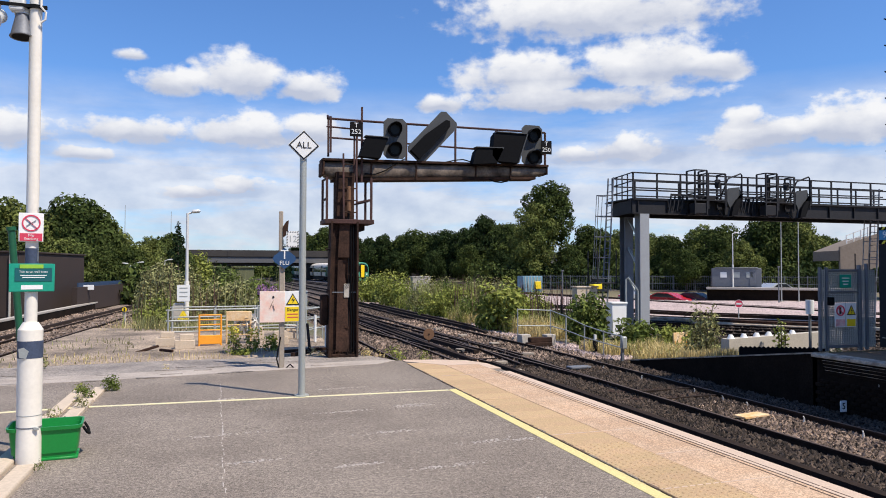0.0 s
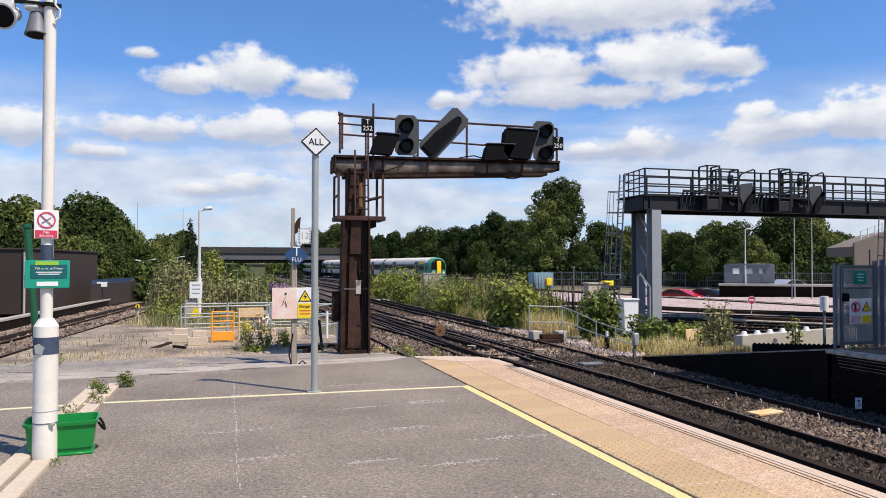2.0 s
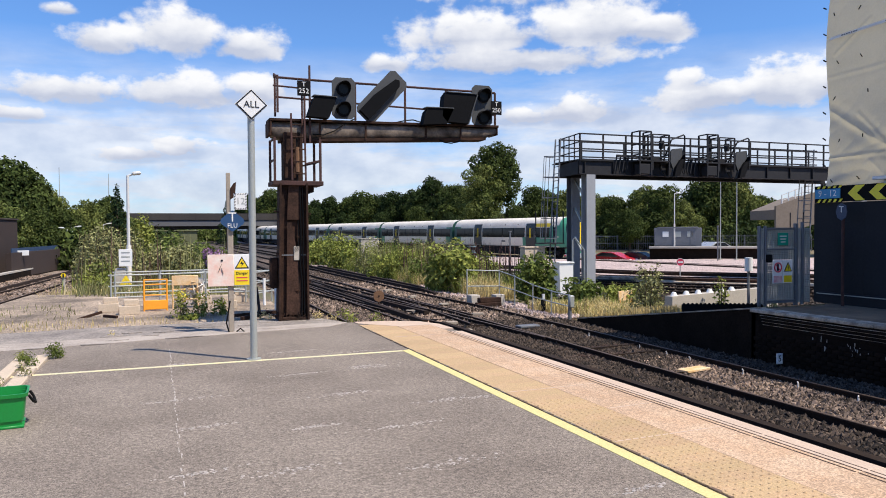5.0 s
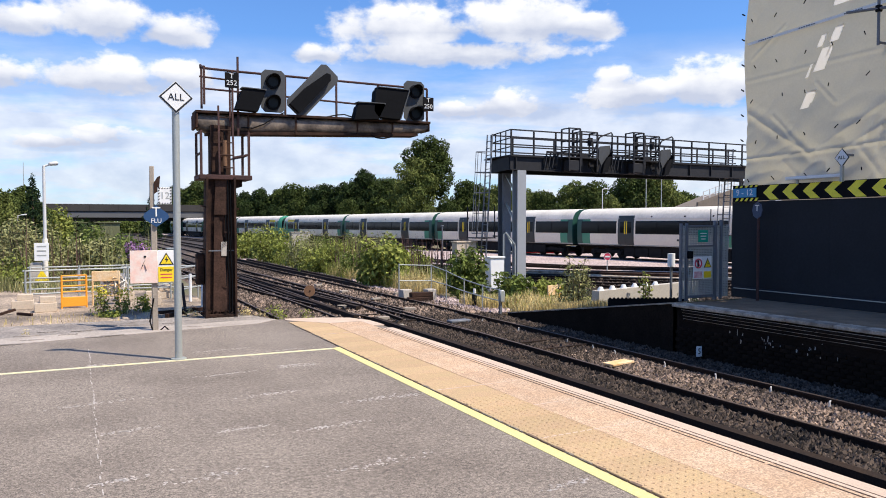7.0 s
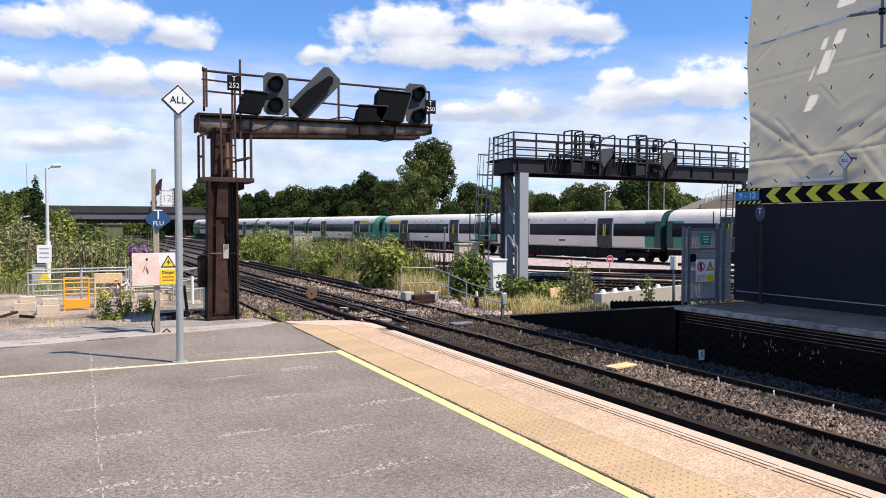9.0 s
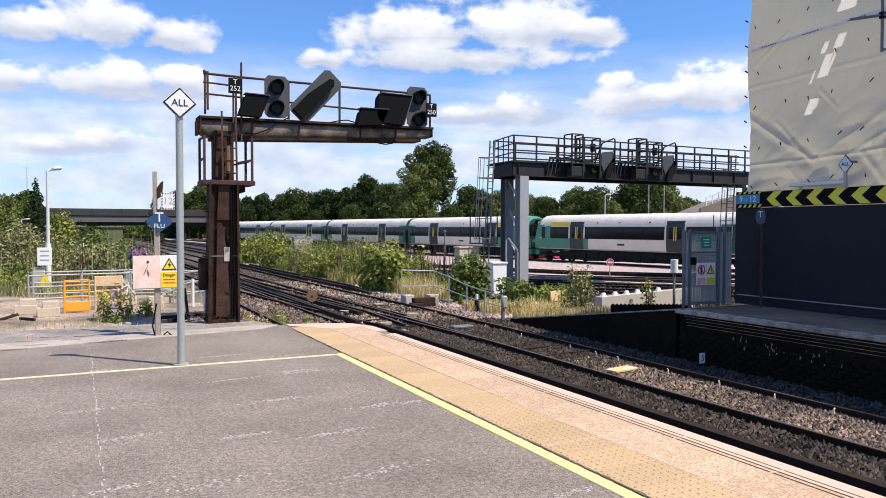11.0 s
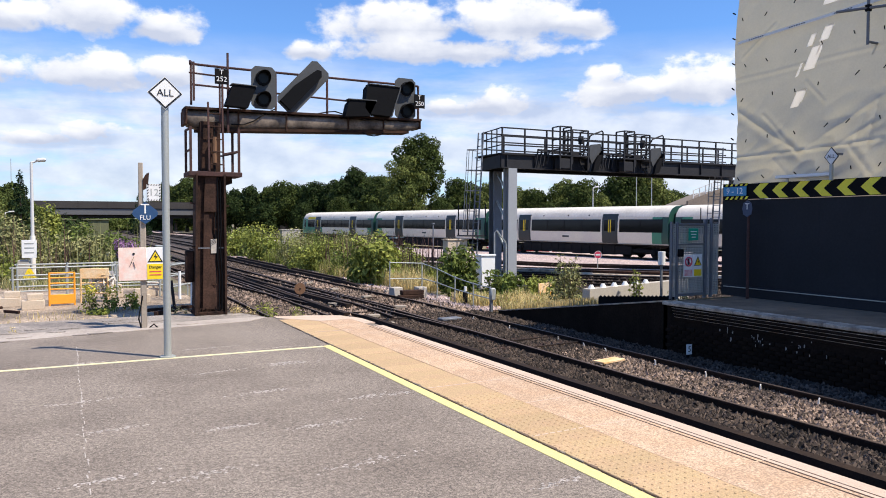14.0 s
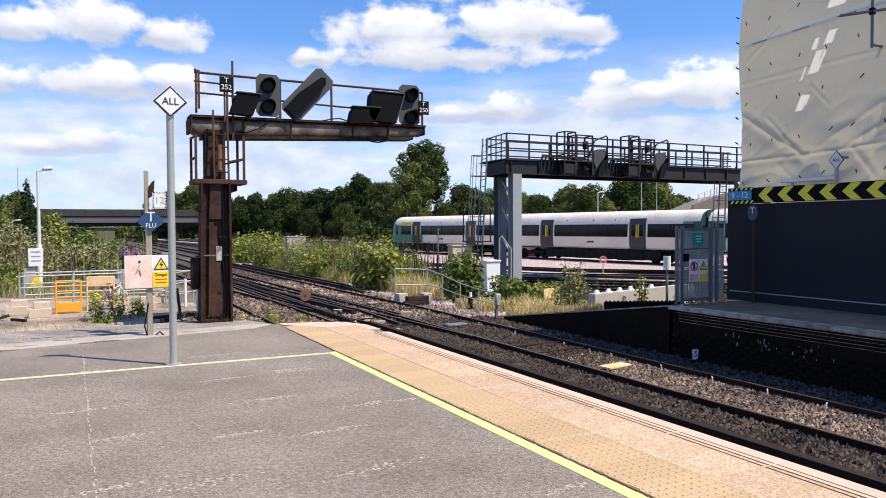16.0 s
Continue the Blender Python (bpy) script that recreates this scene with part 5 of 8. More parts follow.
def cantilever():
    """The rusted cantilever signal gantry at the platform end."""
    g = thing("cantilever_gantry", (2.2, 13.45, 0.0), 0, "rusty brown cantilever signal gantry at the platform end", "signal gantry")
    # box column of four angles and plates
    part("base_plate", box(B(), (0, 0, 0.03), (0.54, 0.54, 0.06), 0.01), "rust", g)
    bm = B()
    prism(bm, [(-0.25, 0.0), (-0.19, 0.0), (-0.15, 2.5), (-0.20, 2.5)], 0.42, "y", -0.21)
    prism(bm, [(0.19, 0.0), (0.25, 0.0), (0.27, 2.5), (0.21, 2.5)], 0.42, "y", -0.21)
    prism(bm, [(-0.20, 0.0), (0.20, 0.0), (0.22, 2.5), (-0.16, 2.5)], 0.30, "y", -0.17)
    part("column", bm, "rust", g)
    for sx in (-0.20, 0.20):
        for i in range(16):
            part("rivet", rod(B(), (sx, -0.20, 0.15 + 0.15 * i), (sx, -0.215, 0.15 + 0.15 * i), 0.014, 6), "rust", g)
    part("upper_column", box(B(), (0.05, 0.08, 2.9), (0.34, 0.30, 0.95), 0.01), "rust", g)
    for k, x in enumerate((0.10,)):
        part("conduit", tube(B(), [(x, -0.21, 0.0), (x + 0.02 * k, -0.22, 1.2), (x, -0.20, 2.5), (x, -0.14, 3.3)], 0.014, 6), "black", g)
    for i, (x, z) in enumerate(((-0.27, 1.95), (0.27, 1.92), (-0.25, 1.2), (0.12, 1.5), (0.05, 0.55), (0.26, 0.7))):
        part("cable_hook", bar(B(), (x - 0.05, -0.21, z), (x + 0.05, -0.24, z - 0.02), 0.025, 0.03), "rust", g)
    part("notice_plate", box(B(), (0.06, -0.235, 1.20), (0.10, 0.012, 0.25), 0.004), "conc", g, "small white notice strapped to the column")
    for i in range(4):
        part("hatch_bar", bar(B(), (0.02, -0.243, 1.22 + 0.026 * i), (0.10, -0.243, 1.27 + 0.026 * i), 0.010, 0.004), "deep_black", g)
    part("strap", box(B(), (0.02, -0.222, 1.17), (0.50, 0.01, 0.02)), "galv_dark", g)
    # riveted cover plates and a gusset on the front, conduits down the right
    part("cover_plate", prism(B(), [(-0.13, 0.10), (0.17, 0.10), (0.10, 1.05), (-0.02, 1.75), (-0.10, 1.75)], 0.014, "y", -0.226), "rust_plate", g, "lighter rust-brown cover plate")
    part("cover_plate", prism(B(), [(-0.10, 1.80), (0.13, 1.80), (0.15, 2.42), (-0.07, 2.42)], 0.014, "y", -0.226), "rust_plate", g, "lighter rust-brown cover plate")
    part("side_shadow_angle", prism(B(), [(-0.27, 0.0), (-0.235, 0.0), (-0.20, 2.45), (-0.235, 2.45)], 0.10, "y", -0.30), "rust", g)
    part("side_angle", prism(B(), [(0.235, 0.0), (0.27, 0.0), (0.265, 2.45), (0.23, 2.45)], 0.10, "y", -0.30), "rust", g)
    for k, x in enumerate((0.14, 0.185)):
        part("conduit", tube(B(), [(x, -0.25, 0.05), (x + 0.01, -0.25, 0.7), (x - 0.02, -0.255, 1.0 + 0.2 * k), (x, -0.25, 1.5), (x - 0.01, -0.24, 2.4)], 0.012, 6), "deep_black", g)
    part("rust_debris", leaf_bits(), "rust", g)
    part("cable_box", box(B(), (-0.32, -0.05, 0.85), (0.14, 0.16, 0.55), 0.02), "rust", g)
    part("bracket", prism(B(), [(0.22, 2.24), (0.40, 2.30), (0.40, 2.42), (0.22, 2.42)], 0.3, "y", -0.15), "rust", g)
    # the box-girder arm, tapering to its end
    bm = B()
    prev = None
    for x, top, low in ((-0.36, 3.52, 3.38), (-0.30, 3.58, 3.29), (-0.16, 3.59, 3.25), (1.5, 3.615, 3.32), (3.0, 3.64, 3.39), (3.88, 3.65, 3.43), (4.14, 3.66, 3.51)):
        row = []
        for k in range(16):
            a = 2 * math.pi * k / 16
            c, q = math.cos(a), math.sin(a)
            row.append(bm.verts.new((x, 0.19 + 0.18 * abs(c) ** 0.6 * (1 if c > 0 else -1), (top + low) / 2 + (top - low) / 2 * abs(q) ** 0.6 * (1 if q > 0 else -1))))
        if prev:
            for k in range(16):
                bm.faces.new((prev[k], prev[(k + 1) % 16], row[(k + 1) % 16], row[k]))
        else:
            bm.faces.new(row)
        prev = row
    bm.faces.new(prev)
    part("arm", bm, "arm_steel", g, "rounded grey-brown girder stained with rust")
    part("arm_top_flange", bar(B(), (-0.36, 0.19, 3.60), (4.16, 0.19, 3.67), 0.46, 0.04), "rust", g)
    part("arm_bottom_flange", bar(B(), (-0.16, 0.19, 3.24), (3.90, 0.19, 3.42), 0.36, 0.05), "rust", g)
    part("end_plate", box(B(), (-0.35, 0.19, 3.44), (0.05, 0.46, 0.26), 0.01), "rust", g)
    part("tip_plate", box(B(), (4.14, 0.19, 3.58), (0.03, 0.42, 0.17), 0.008), "rust", g)
    for x in (0.28, 0.55, 1.42, 2.62, 3.35):
        z = 3.40 + 0.03 * x
        part("weld_band", bar(B(), (x, -0.005, z - 0.17 + 0.02 * x), (x, -0.005, z + 0.19), 0.03, 0.012), "rust", g)
    part("hanging_cable", tube(B(), [(2.9, 0.0, 3.36), (3.0, -0.02, 3.31), (3.14, -0.02, 3.30), (3.28, -0.02, 3.33), (3.36, 0.0, 3.39)], 0.012, 5), "black", g)
    part("arm_cable", tube(B(), [(0.42, -0.01, 3.36), (0.62, -0.02, 3.36), (0.82, -0.02, 3.44), (1.0, -0.02, 3.57), (1.2, 0.0, 3.68)], 0.012, 5), "black", g)
    part("arm_cable", tube(B(), [(2.0, 0.0, 3.65), (2.2, 0.0, 3.70), (2.36, 0.0, 3.72), (2.6, 0.0, 3.66)], 0.012, 5), "black", g)
    # walkway railings behind the heads
    for y in (0.30,):
        for x, z1 in ((-0.21, 4.42), (0.33, 4.40), (1.3, 4.41), (2.3, 4.40), (3.16, 4.38), (4.24, 4.40)):
            part("railing_post", bar(B(), (x, y, 3.70), (x, y, z1), 0.035, 0.035), "rust_red", g)
        part("top_rail", tube(B(), [(-0.21, y, 4.42), (0.4, y, 4.41), (4.24, y, 4.40)], 0.022, 6), "rust_red", g)
        part("mid_rail", tube(B(), [(-0.21, y, 4.06), (4.24, y, 3.95)], 0.018, 6), "rust_red", g)
    part("railing_post", bar(B(), (-0.24, -0.20, 3.70), (-0.24, -0.20, 4.36), 0.035, 0.035), "rust_red", g)
    part("side_rail", tube(B(), [(-0.24, -0.20, 4.32), (-0.26, 0.06, 4.42), (-0.22, 0.32, 4.42)], 0.02, 6), "rust_red", g)
    part("side_rail", tube(B(), [(-0.28, 0.06, 4.22), (0.22, 0.06, 4.20), (0.3, 0.06, 4.24)], 0.016, 6), "rust_red", g)
    part("ladder_stile", bar(B(), (0.36, -0.05, 3.2), (0.36, -0.05, 4.60), 0.035, 0.03), "rust_red", g)
    part("ladder_stile", bar(B(), (0.22, -0.05, 3.2), (0.22, -0.05, 4.05), 0.03, 0.03), "rust_red", g)
    part("walkway", box(B(), (1.95, 0.6, 3.62), (4.5, 0.75, 0.03), 0), "rust", g)
    # the access cage on the column
    part("cage_floor", box(B(), (0.10, 0.02, 2.45), (0.90, 0.62, 0.08), 0.008), "rust_red", g)
    for x in (-0.31, 0.50):
        for y in (-0.26, 0.30):
            part("cage_post", bar(B(), (x, y, 2.48), (x, y, 3.25), 0.04, 0.04), "rust_red", g)
    for y in (-0.26, 0.30):
        part("cage_rail", bar(B(), (0.24, y, 2.80), (0.50, y, 2.86), 0.03, 0.03), "rust_red", g)
    for x in (-0.31, 0.50):
        part("cage_rail", bar(B(), (x, -0.26, 2.86), (x, 0.30, 2.86), 0.03, 0.03), "rust_red", g)
        part("cage_rail", bar(B(), (x, -0.26, 3.22), (x, 0.30, 3.24), 0.03, 0.03), "rust_red", g)
    for x in (0.0, 0.24):
        part("ladder_stile", bar(B(), (x, -0.24, 2.5), (x, -0.16, 3.7), 0.03, 0.03), "rust_red", g)
    for i in range(5):
        part("ladder_rung", rod(B(), (0.0, -0.23 + 0.015 * i, 2.62 + 0.22 * i), (0.24, -0.23 + 0.015 * i, 2.62 + 0.22 * i), 0.012, 6), "rust", g)
    part("pipe_stack", rod(B(), (0.10, -0.18, 2.65), (0.10, -0.18, 3.1), 0.04, 8), "porcelain_rust", g)
    # signal heads on the arm
    y = 13.45 + 0.0
    s = signal_head(g, (1.0, -0.02, 4.05), 0.76, "grey two-lamp signal head with round black hoods")
    hood(s, (-0.01, -0.005, 0.17), 0.115, 0.16)
    hood(s, (-0.01, -0.005, -0.21), 0.115, 0.16)
    s = signal_head(g, (1.74, -0.02, 4.12), 1.10, "slanting grey junction indicator with a long black hood", 43)
    a = radians(43)
    for k in range(5):
        t = -0.30 + 0.16 * k
        part("route_lamp", rod(B(), (t * math.sin(a), -0.005, t * math.cos(a)), (t * math.sin(a), -0.03, t * math.cos(a)), 0.05, 10), "black", s)
    out = [(0.02, 0.44), (-0.05, 0.40), (-0.14, -0.10), (-0.14, -0.52), (0.10, -0.52), (0.10, 0.36)]
    out = [(x * math.cos(a) + z * math.sin(a), -x * math.sin(a) + z * math.cos(a)) for x, z in out]
    part("hood", prism(B(), out, 0.10, "y", -0.105), "deep_black", s)
    s = signal_head(g, (3.81, -0.02, 4.07), 0.80, "grey two-lamp signal head at the gantry's end")
    hood(s, (0.02, -0.005, 0.19), 0.115, 0.16)
    hood(s, (0.02, -0.005, -0.24), 0.115, 0.16)
    # hooded black indicator boxes, seen from the side
    shapes = (((2.49, 3.66), (2.60, 3.98), (2.64, 4.03), (3.03, 4.02), (2.88, 3.64)),
              ((4.69, 3.61), (4.75, 3.86), (4.81, 3.93), (5.32, 3.94), (5.18, 3.65)),
              ((5.09, 3.80), (5.13, 4.19), (5.18, 4.25), (5.82, 4.24), (5.65, 3.67), (5.18, 3.69)))
    for o in shapes:
        cx, cz = sum(q[0] for q in o) / len(o), sum(q[1] for q in o) / len(o)
        b = thing("route_indicator", (cx, y - 0.05, cz), 0, "black boxed route indicator with a deep hood", "route indicator", "route indicators")
        o = [(u - cx, z - cz) for u, z in o]
        # open hoods drawn solid, their inner shade painted near black
        part("case", prism(B(), o, 0.22, "y", -0.16), "deep_black", b)
        part("top_sheet", bar(B(), (o[-4][0] if len(o) == 5 else o[2][0], -0.06, o[2][1] + 0.012), (o[3][0], -0.06, o[3][1] + 0.012), 0.24, 0.016), "head_grey", b, "grey sheet-metal top")
        part("rim", bar(B(), (o[-2][0] if len(o) == 5 else o[3][0], -0.172, o[3][1]), (o[-2][0] - 0.02, -0.172, o[-2][1]), 0.02, 0.02), "head_grey", b)
        part("rear_box", box(B(), (0, 0.12, 0.0), (0.26, 0.16, 0.22), 0.01), "black", b)
    for x, z, t in ((2.445, 4.17, "252"), (6.28, 4.025, "250")):
        n = thing("signal_plate", (x, y - 0.1, z), 0, "black plate with white signal number", "sign", "signal number plates")
        part("plate", box(B(), (0, 0, 0), (0.235, 0.014, 0.27), 0.004), "black", n)
        lettering("letter", "T", 0.12, pose(0, -0.010, 0.07, 90), "sign_white", n)
        lettering("number", t, 0.125, pose(0, -0.010, -0.05, 90), "sign_white", n)
        part("bracket", bar(B(), (0, 0.01, 0), (0, 0.14, 0), 0.03, 0.03), "rust_red", n)


def far_gantry():
    """The dark steel gantry across the further tracks, with railings and ladders."""
    v = 27.9
    z0, zb, zt = -1.1, 3.96, 4.55
    g = thing("signal_gantry", (0, 0, 0), 0, "dark grey steel signal gantry spanning several tracks", "signal gantry")
    for x, y, m in ((17.38, v - 0.45, "column_grey"), (17.84, v + 1.55, "galv_dark"), (33.6, v - 0.45, "column_grey"), (33.6, v + 1.55, "galv_dark")):
        bm = B()
        box(bm, (x, y - 0.20, (z0 + zb) / 2), (0.44, 0.035, zb - z0))
        box(bm, (x, y + 0.20, (z0 + zb) / 2), (0.44, 0.035, zb - z0))
        box(bm, (x, y, (z0 + zb) / 2), (0.05, 0.38, zb - z0))
        part("column", bm, m, g)
        part("foot", box(B(), (x, y, z0 + 0.12), (0.7, 0.7, 0.24), 0.03), "conc", g)
    for k in range(3):
        part("brace", bar(B(), (17.40, v - 0.3, 0.2 + 1.3 * k), (17.82, v + 1.4, 1.3 + 1.3 * k), 0.08, 0.08), "galv", g)
    for y in (v - 0.55, v + 1.65):
        bm = B()
        box(bm, (25.2 + (0.17 if y > v else 0.0), y, (zb + zt) / 2 + 0.02), (16.7 - (0.34 if y > v else 0.0), 0.03, zt - zb - 0.04))
        box(bm, (25.2, y, zb + 0.02), (16.7, 0.22, 0.04))
        box(bm, (25.2, y, zt + 0.02), (16.7, 0.22, 0.04))
        part("girder", bm, "gantry_dark", g)
    for i in range(12):
        part("stiffener", box(B(), (17.1 + 1.45 * i, v - 0.60, 4.26), (0.03, 0.10, 0.50)), "gantry_dark", g)
    part("deck", box(B(), (25.2, v + 0.55, zt + 0.07), (16.5, 2.3, 0.05)), "gantry_dark", g)
    part("end_girder", bar(B(), (16.86, v - 0.5, 4.26), (17.18, v + 1.6, 4.26), 0.06, 0.56), "gantry_dark", g)
    for y in (v - 0.58, v + 1.68):
        x = 16.88 if y < v else 17.2
        while x < 33:
            part("railing_post", bar(B(), (x, y, zt + 0.05), (x, y, zt + 1.18), 0.06, 0.06), "gantry_dark", g)
            x += 1.17
        for dz in (0.42, 0.80, 1.16):
            part("rail", bar(B(), (16.85 if y < v else 17.2, y, zt + dz), (33, y, zt + dz), 0.055, 0.055), "gantry_dark", g)
    for y in (v - 0.05, v + 0.55, v + 1.15):
        part("railing_post", bar(B(), (16.94 + 0.155 * (y - v), y, zt + 0.05), (16.94 + 0.155 * (y - v), y, zt + 1.18), 0.04, 0.04), "gantry_dark", g)
    for dz in (0.42, 0.80, 1.16):
        part("rail", bar(B(), (16.85, v - 0.58, zt + dz), (17.2, v + 1.68, zt + dz), 0.04, 0.04), "gantry_dark", g)
    # caged platforms where the signals hang
    for x0 in (19.54, 23.21):
        ya, yb = v - 1.15, v - 0.58
        for xa, xb, low, top in ((x0, x0 + 0.60, 3.95, 5.86), (x0 + 0.67, x0 + 1.55, 4.2, 5.74)):
            for x in (xa, xb):
                for y in (ya, yb):
                    part("cage_post", bar(B(), (x, y, low), (x, y, top), 0.06, 0.06), "gantry_dark", g)
                for z in (4.85, 5.3, top):
                    part("cage_rail", bar(B(), (x, ya, z), (x, yb, z), 0.05, 0.05), "gantry_dark", g)
            for z in (4.75, 5.05, 5.4, top):
                part("cage_rail", bar(B(), (xa, ya, z), (xb, ya, z), 0.05, 0.05), "gantry_dark", g)
        # the slanting hoop over the signal
        part("signal_hoop", tube(B(), [(x0 + 1.66, yb, 4.6), (x0 + 1.66, ya, 5.50), (x0 + 1.72, ya, 5.56), (x0 + 2.34, ya, 5.78), (x0 + 2.40, ya, 5.72), (x0 + 2.40, ya, 4.3)], 0.035, 6), "gantry_dark", g)
        part("cage_floor", box(B(), (x0 + 0.75, v - 0.88, 4.58), (1.7, 0.6, 0.06)), "gantry_dark", g)
        part("equipment", box(B(), (x0 + 0.3, v - 0.95, 4.22), (0.62, 0.4, 0.46), 0.03), "gantry_dark", g)
        part("equipment", box(B(), (x0 + 1.0, v - 0.75, 4.68), (0.45, 0.35, 0.26), 0.02), "gantry_dark", g)
        part("equipment", box(B(), (x0 + 1.42, v - 0.8, 5.35), (0.18, 0.2, 0.36), 0.02), "gantry_dark", g)
        for k in range(4):
            part("cable_drop", bar(B(), (x0 - 0.85 + 0.2 * k, v - 0.66, 4.75), (x0 - 0.98 + 0.2 * k, v - 0.68, 4.12), 0.05, 0.05), "gantry_dark", g)
        part("cable_bar", bar(B(), (x0 - 0.9, v - 0.72, 4.80), (x0 + 1.5, v - 0.72, 4.76), 0.08, 0.10), "gantry_dark", g)
        s = part("signal_head", prism(B(), [(-0.34, -0.05), (-0.34, 0.38), (-0.22, 0.52), (0.30, 0.58), (0.36, 0.25), (0.24, -0.28), (0.06, -0.68), (-0.30, -0.72), (-0.20, -0.35)], 0.10, "y", -0.05), "head_grey", g, "grey signal back hanging on the gantry")
        s.matrix_local = pose(x0 + 2.02, v - 1.05, 4.62)
        part("hood", prism(B(), [(0.34, 0.28), (0.30, 0.08), (0.10, 0.04), (-0.16, -0.30), (-0.26, -0.70), (0.02, -0.66), (0.20, -0.26)], 0.16, "y", -0.22), "black", s)
        part("cable_loop", tube(B(), [(-0.62, 0.2, -0.42), (-0.45, 0.1, -0.72), (-0.12, 0.05, -0.84), (0.12, 0.05, -0.66)], 0.022, 5), "black", s)
    # ladder with safety hoops on the end
    for side, x in ((-1, 16.35), (1, 31.2)):
        l = thing("gantry_ladder", (x, v + 0.6, 0), 0, "tall grey steel ladder with safety hoops", "ladder", "gantry ladders")
        top = 5.6
        for y in (-0.22, 0.22):
            part("stile", bar(B(), (0.0 - 0.25, y, -1.1), (0.15, y, top), 0.05, 0.05), "galv_dark", l)
        for i in range(21):
            z = -0.9 + 0.31 * i
            part("rung", rod(B(), (-0.25 + 0.4 * (z + 1.1) / 6.7, -0.22, z), (-0.25 + 0.4 * (z + 1.1) / 6.7, 0.22, z), 0.018, 6), "galv_dark", l)
        for i in range(5):
            z = 1.2 + 0.9 * i
            pts = [(-0.25 + 0.4 * (z + 1.1) / 6.7 - 0.65 * math.sin(math.pi * k / 8) * 1.0, -0.32 + 0.64 * k / 8, z) for k in range(9)]
            part("hoop", tube(B(), pts, 0.02, 5), "galv_dark", l)
        for k in (2, 4, 6):
            part("hoop_bar", bar(B(), (-0.11 - 0.65 * math.sin(math.pi * k / 8), -0.32 + 0.64 * k / 8, 1.2), (0.10 - 0.65 * math.sin(math.pi * k / 8), -0.32 + 0.64 * k / 8, 4.8), 0.03, 0.015), "galv_dark", l)
        part("landing", box(B(), (-0.3, 0, 1.0), (1.0, 0.9, 0.05)), "gantry_dark", l)
        for y in (-0.42, 0.42):
            for x in (-0.75, 0.15):
                part("landing_post", bar(B(), (x, y, 1.0), (x, y, 2.4), 0.04, 0.04), "gantry_dark", l)


cantilever()
far_gantry()


# ---- signs and posts on the near platform ----
def all_sign():
    s = thing("diamond_sign_post", (1.04, 9.35, 0), 0, "white diamond stop sign on a slim grey pole", "sign post")
    part("pole", rod(B(), (0, 0, 0), (0, 0, 3.0), 0.043, 16), "galv", s)
    part("base_collar", rod(B(), (0, 0, 0), (0, 0, 0.02), 0.09, 16), "galv", s)
    part("cap", rod(B(), (0, 0, 3.0), (0, 0, 3.012), 0.046, 16), "galv_dark", s)
    k = part("plate", prism(B(), [(0, 3.33), (0.19, 3.145), (0, 2.96), (-0.19, 3.145)], 0.01, "y", -0.06), "sign_black", s, "white diamond plate with dark border")
    part("rim", prism(B(), [(0, 3.34), (0.20, 3.145), (0, 2.95), (-0.20, 3.145)], 0.008, "y", -0.054), "sign_white", s)
    part("face", prism(B(), [(0, 3.305), (0.165, 3.145), (0, 2.985), (-0.165, 3.145)], 0.004, "y", -0.065), "sign_white", s)
    lettering("word", "ALL", 0.115, pose(0, -0.068, 3.145, 90), "sign_black", s)
    for z in (3.05, 3.22):
        part("clamp", box(B(), (0, -0.045, z), (0.10, 0.02, 0.025)), "galv_dark", s)


def tflu_post():
    s = thing("sign_post", (1.03, 12.1, 0), 0, "weathered timber post with several railway signs", "sign post")
    part("post", box(B(), (-0.01, 0, 0.95), (0.085, 0.07, 1.9), 0.008), "wood", s)
    part("upper_post", box(B(), (-0.03, 0.03, 2.15), (0.065, 0.05, 0.75), 0.006), "wood", s)
    part("dark_strip", prism(B(), [(0.0, 2.1), (0.07, 2.15), (0.09, 2.38), (0.05, 2.36), (0.0, 2.28)], 0.02, "y", -0.01), "rust", s)
    part("weld_wire", tube(B(), [(-0.05, -0.04, 0.0), (-0.09, -0.06, 0.15), (-0.06, -0.05, 0.32), (-0.03, -0.05, 0.5)], 0.012, 5), "black", s)
    part("weld_wire", tube(B(), [(0.06, -0.04, 0.0), (0.12, -0.08, 0.06), (0.18, -0.08, 0.0)], 0.012, 5), "black", s)
    d = part("diamond_plate", prism(B(), [(0.02, 1.93), (0.185, 1.80), (0.205, 1.755), (0.185, 1.71), (0.02, 1.59), (-0.145, 1.71), (-0.165, 1.755), (-0.145, 1.80)], 0.012, "y", -0.07), "sign_blue", s, "blue lozenge plate with white letters")
    lettering("letter", "T", 0.21, pose(0.02, -0.074, 1.815, 90), "sign_white", d)
    lettering("letters", "FLU", 0.095, pose(0.02, -0.074, 1.685, 90), "sign_white", d)
    p = part("hatched_plate", box(B(), (0.145, -0.06, 2.07), (0.20, 0.012, 0.26), 0.003), "sign_white", s, "white plate with black hatched border")
    for i in range(6):
        z = 1.955 + 0.045 * i
        for x in (0.052, 0.222):
            part("hatch", prism(B(), [(x, z), (x + 0.02, z + 0.012), (x + 0.02, z + 0.030), (x, z + 0.018)], 0.003, "y", -0.070), "sign_black", p)
    for i in range(5):
        x = 0.06 + 0.038 * i
        for z in (1.945, 2.178):
            part("hatch", prism(B(), [(x, z), (x + 0.016, z), (x + 0.028, z + 0.018), (x + 0.012, z + 0.018)], 0.003, "y", -0.070), "sign_black", p)
    lettering("number", "12", 0.15, pose(0.147, -0.068, 2.07, 90), "galv", p)
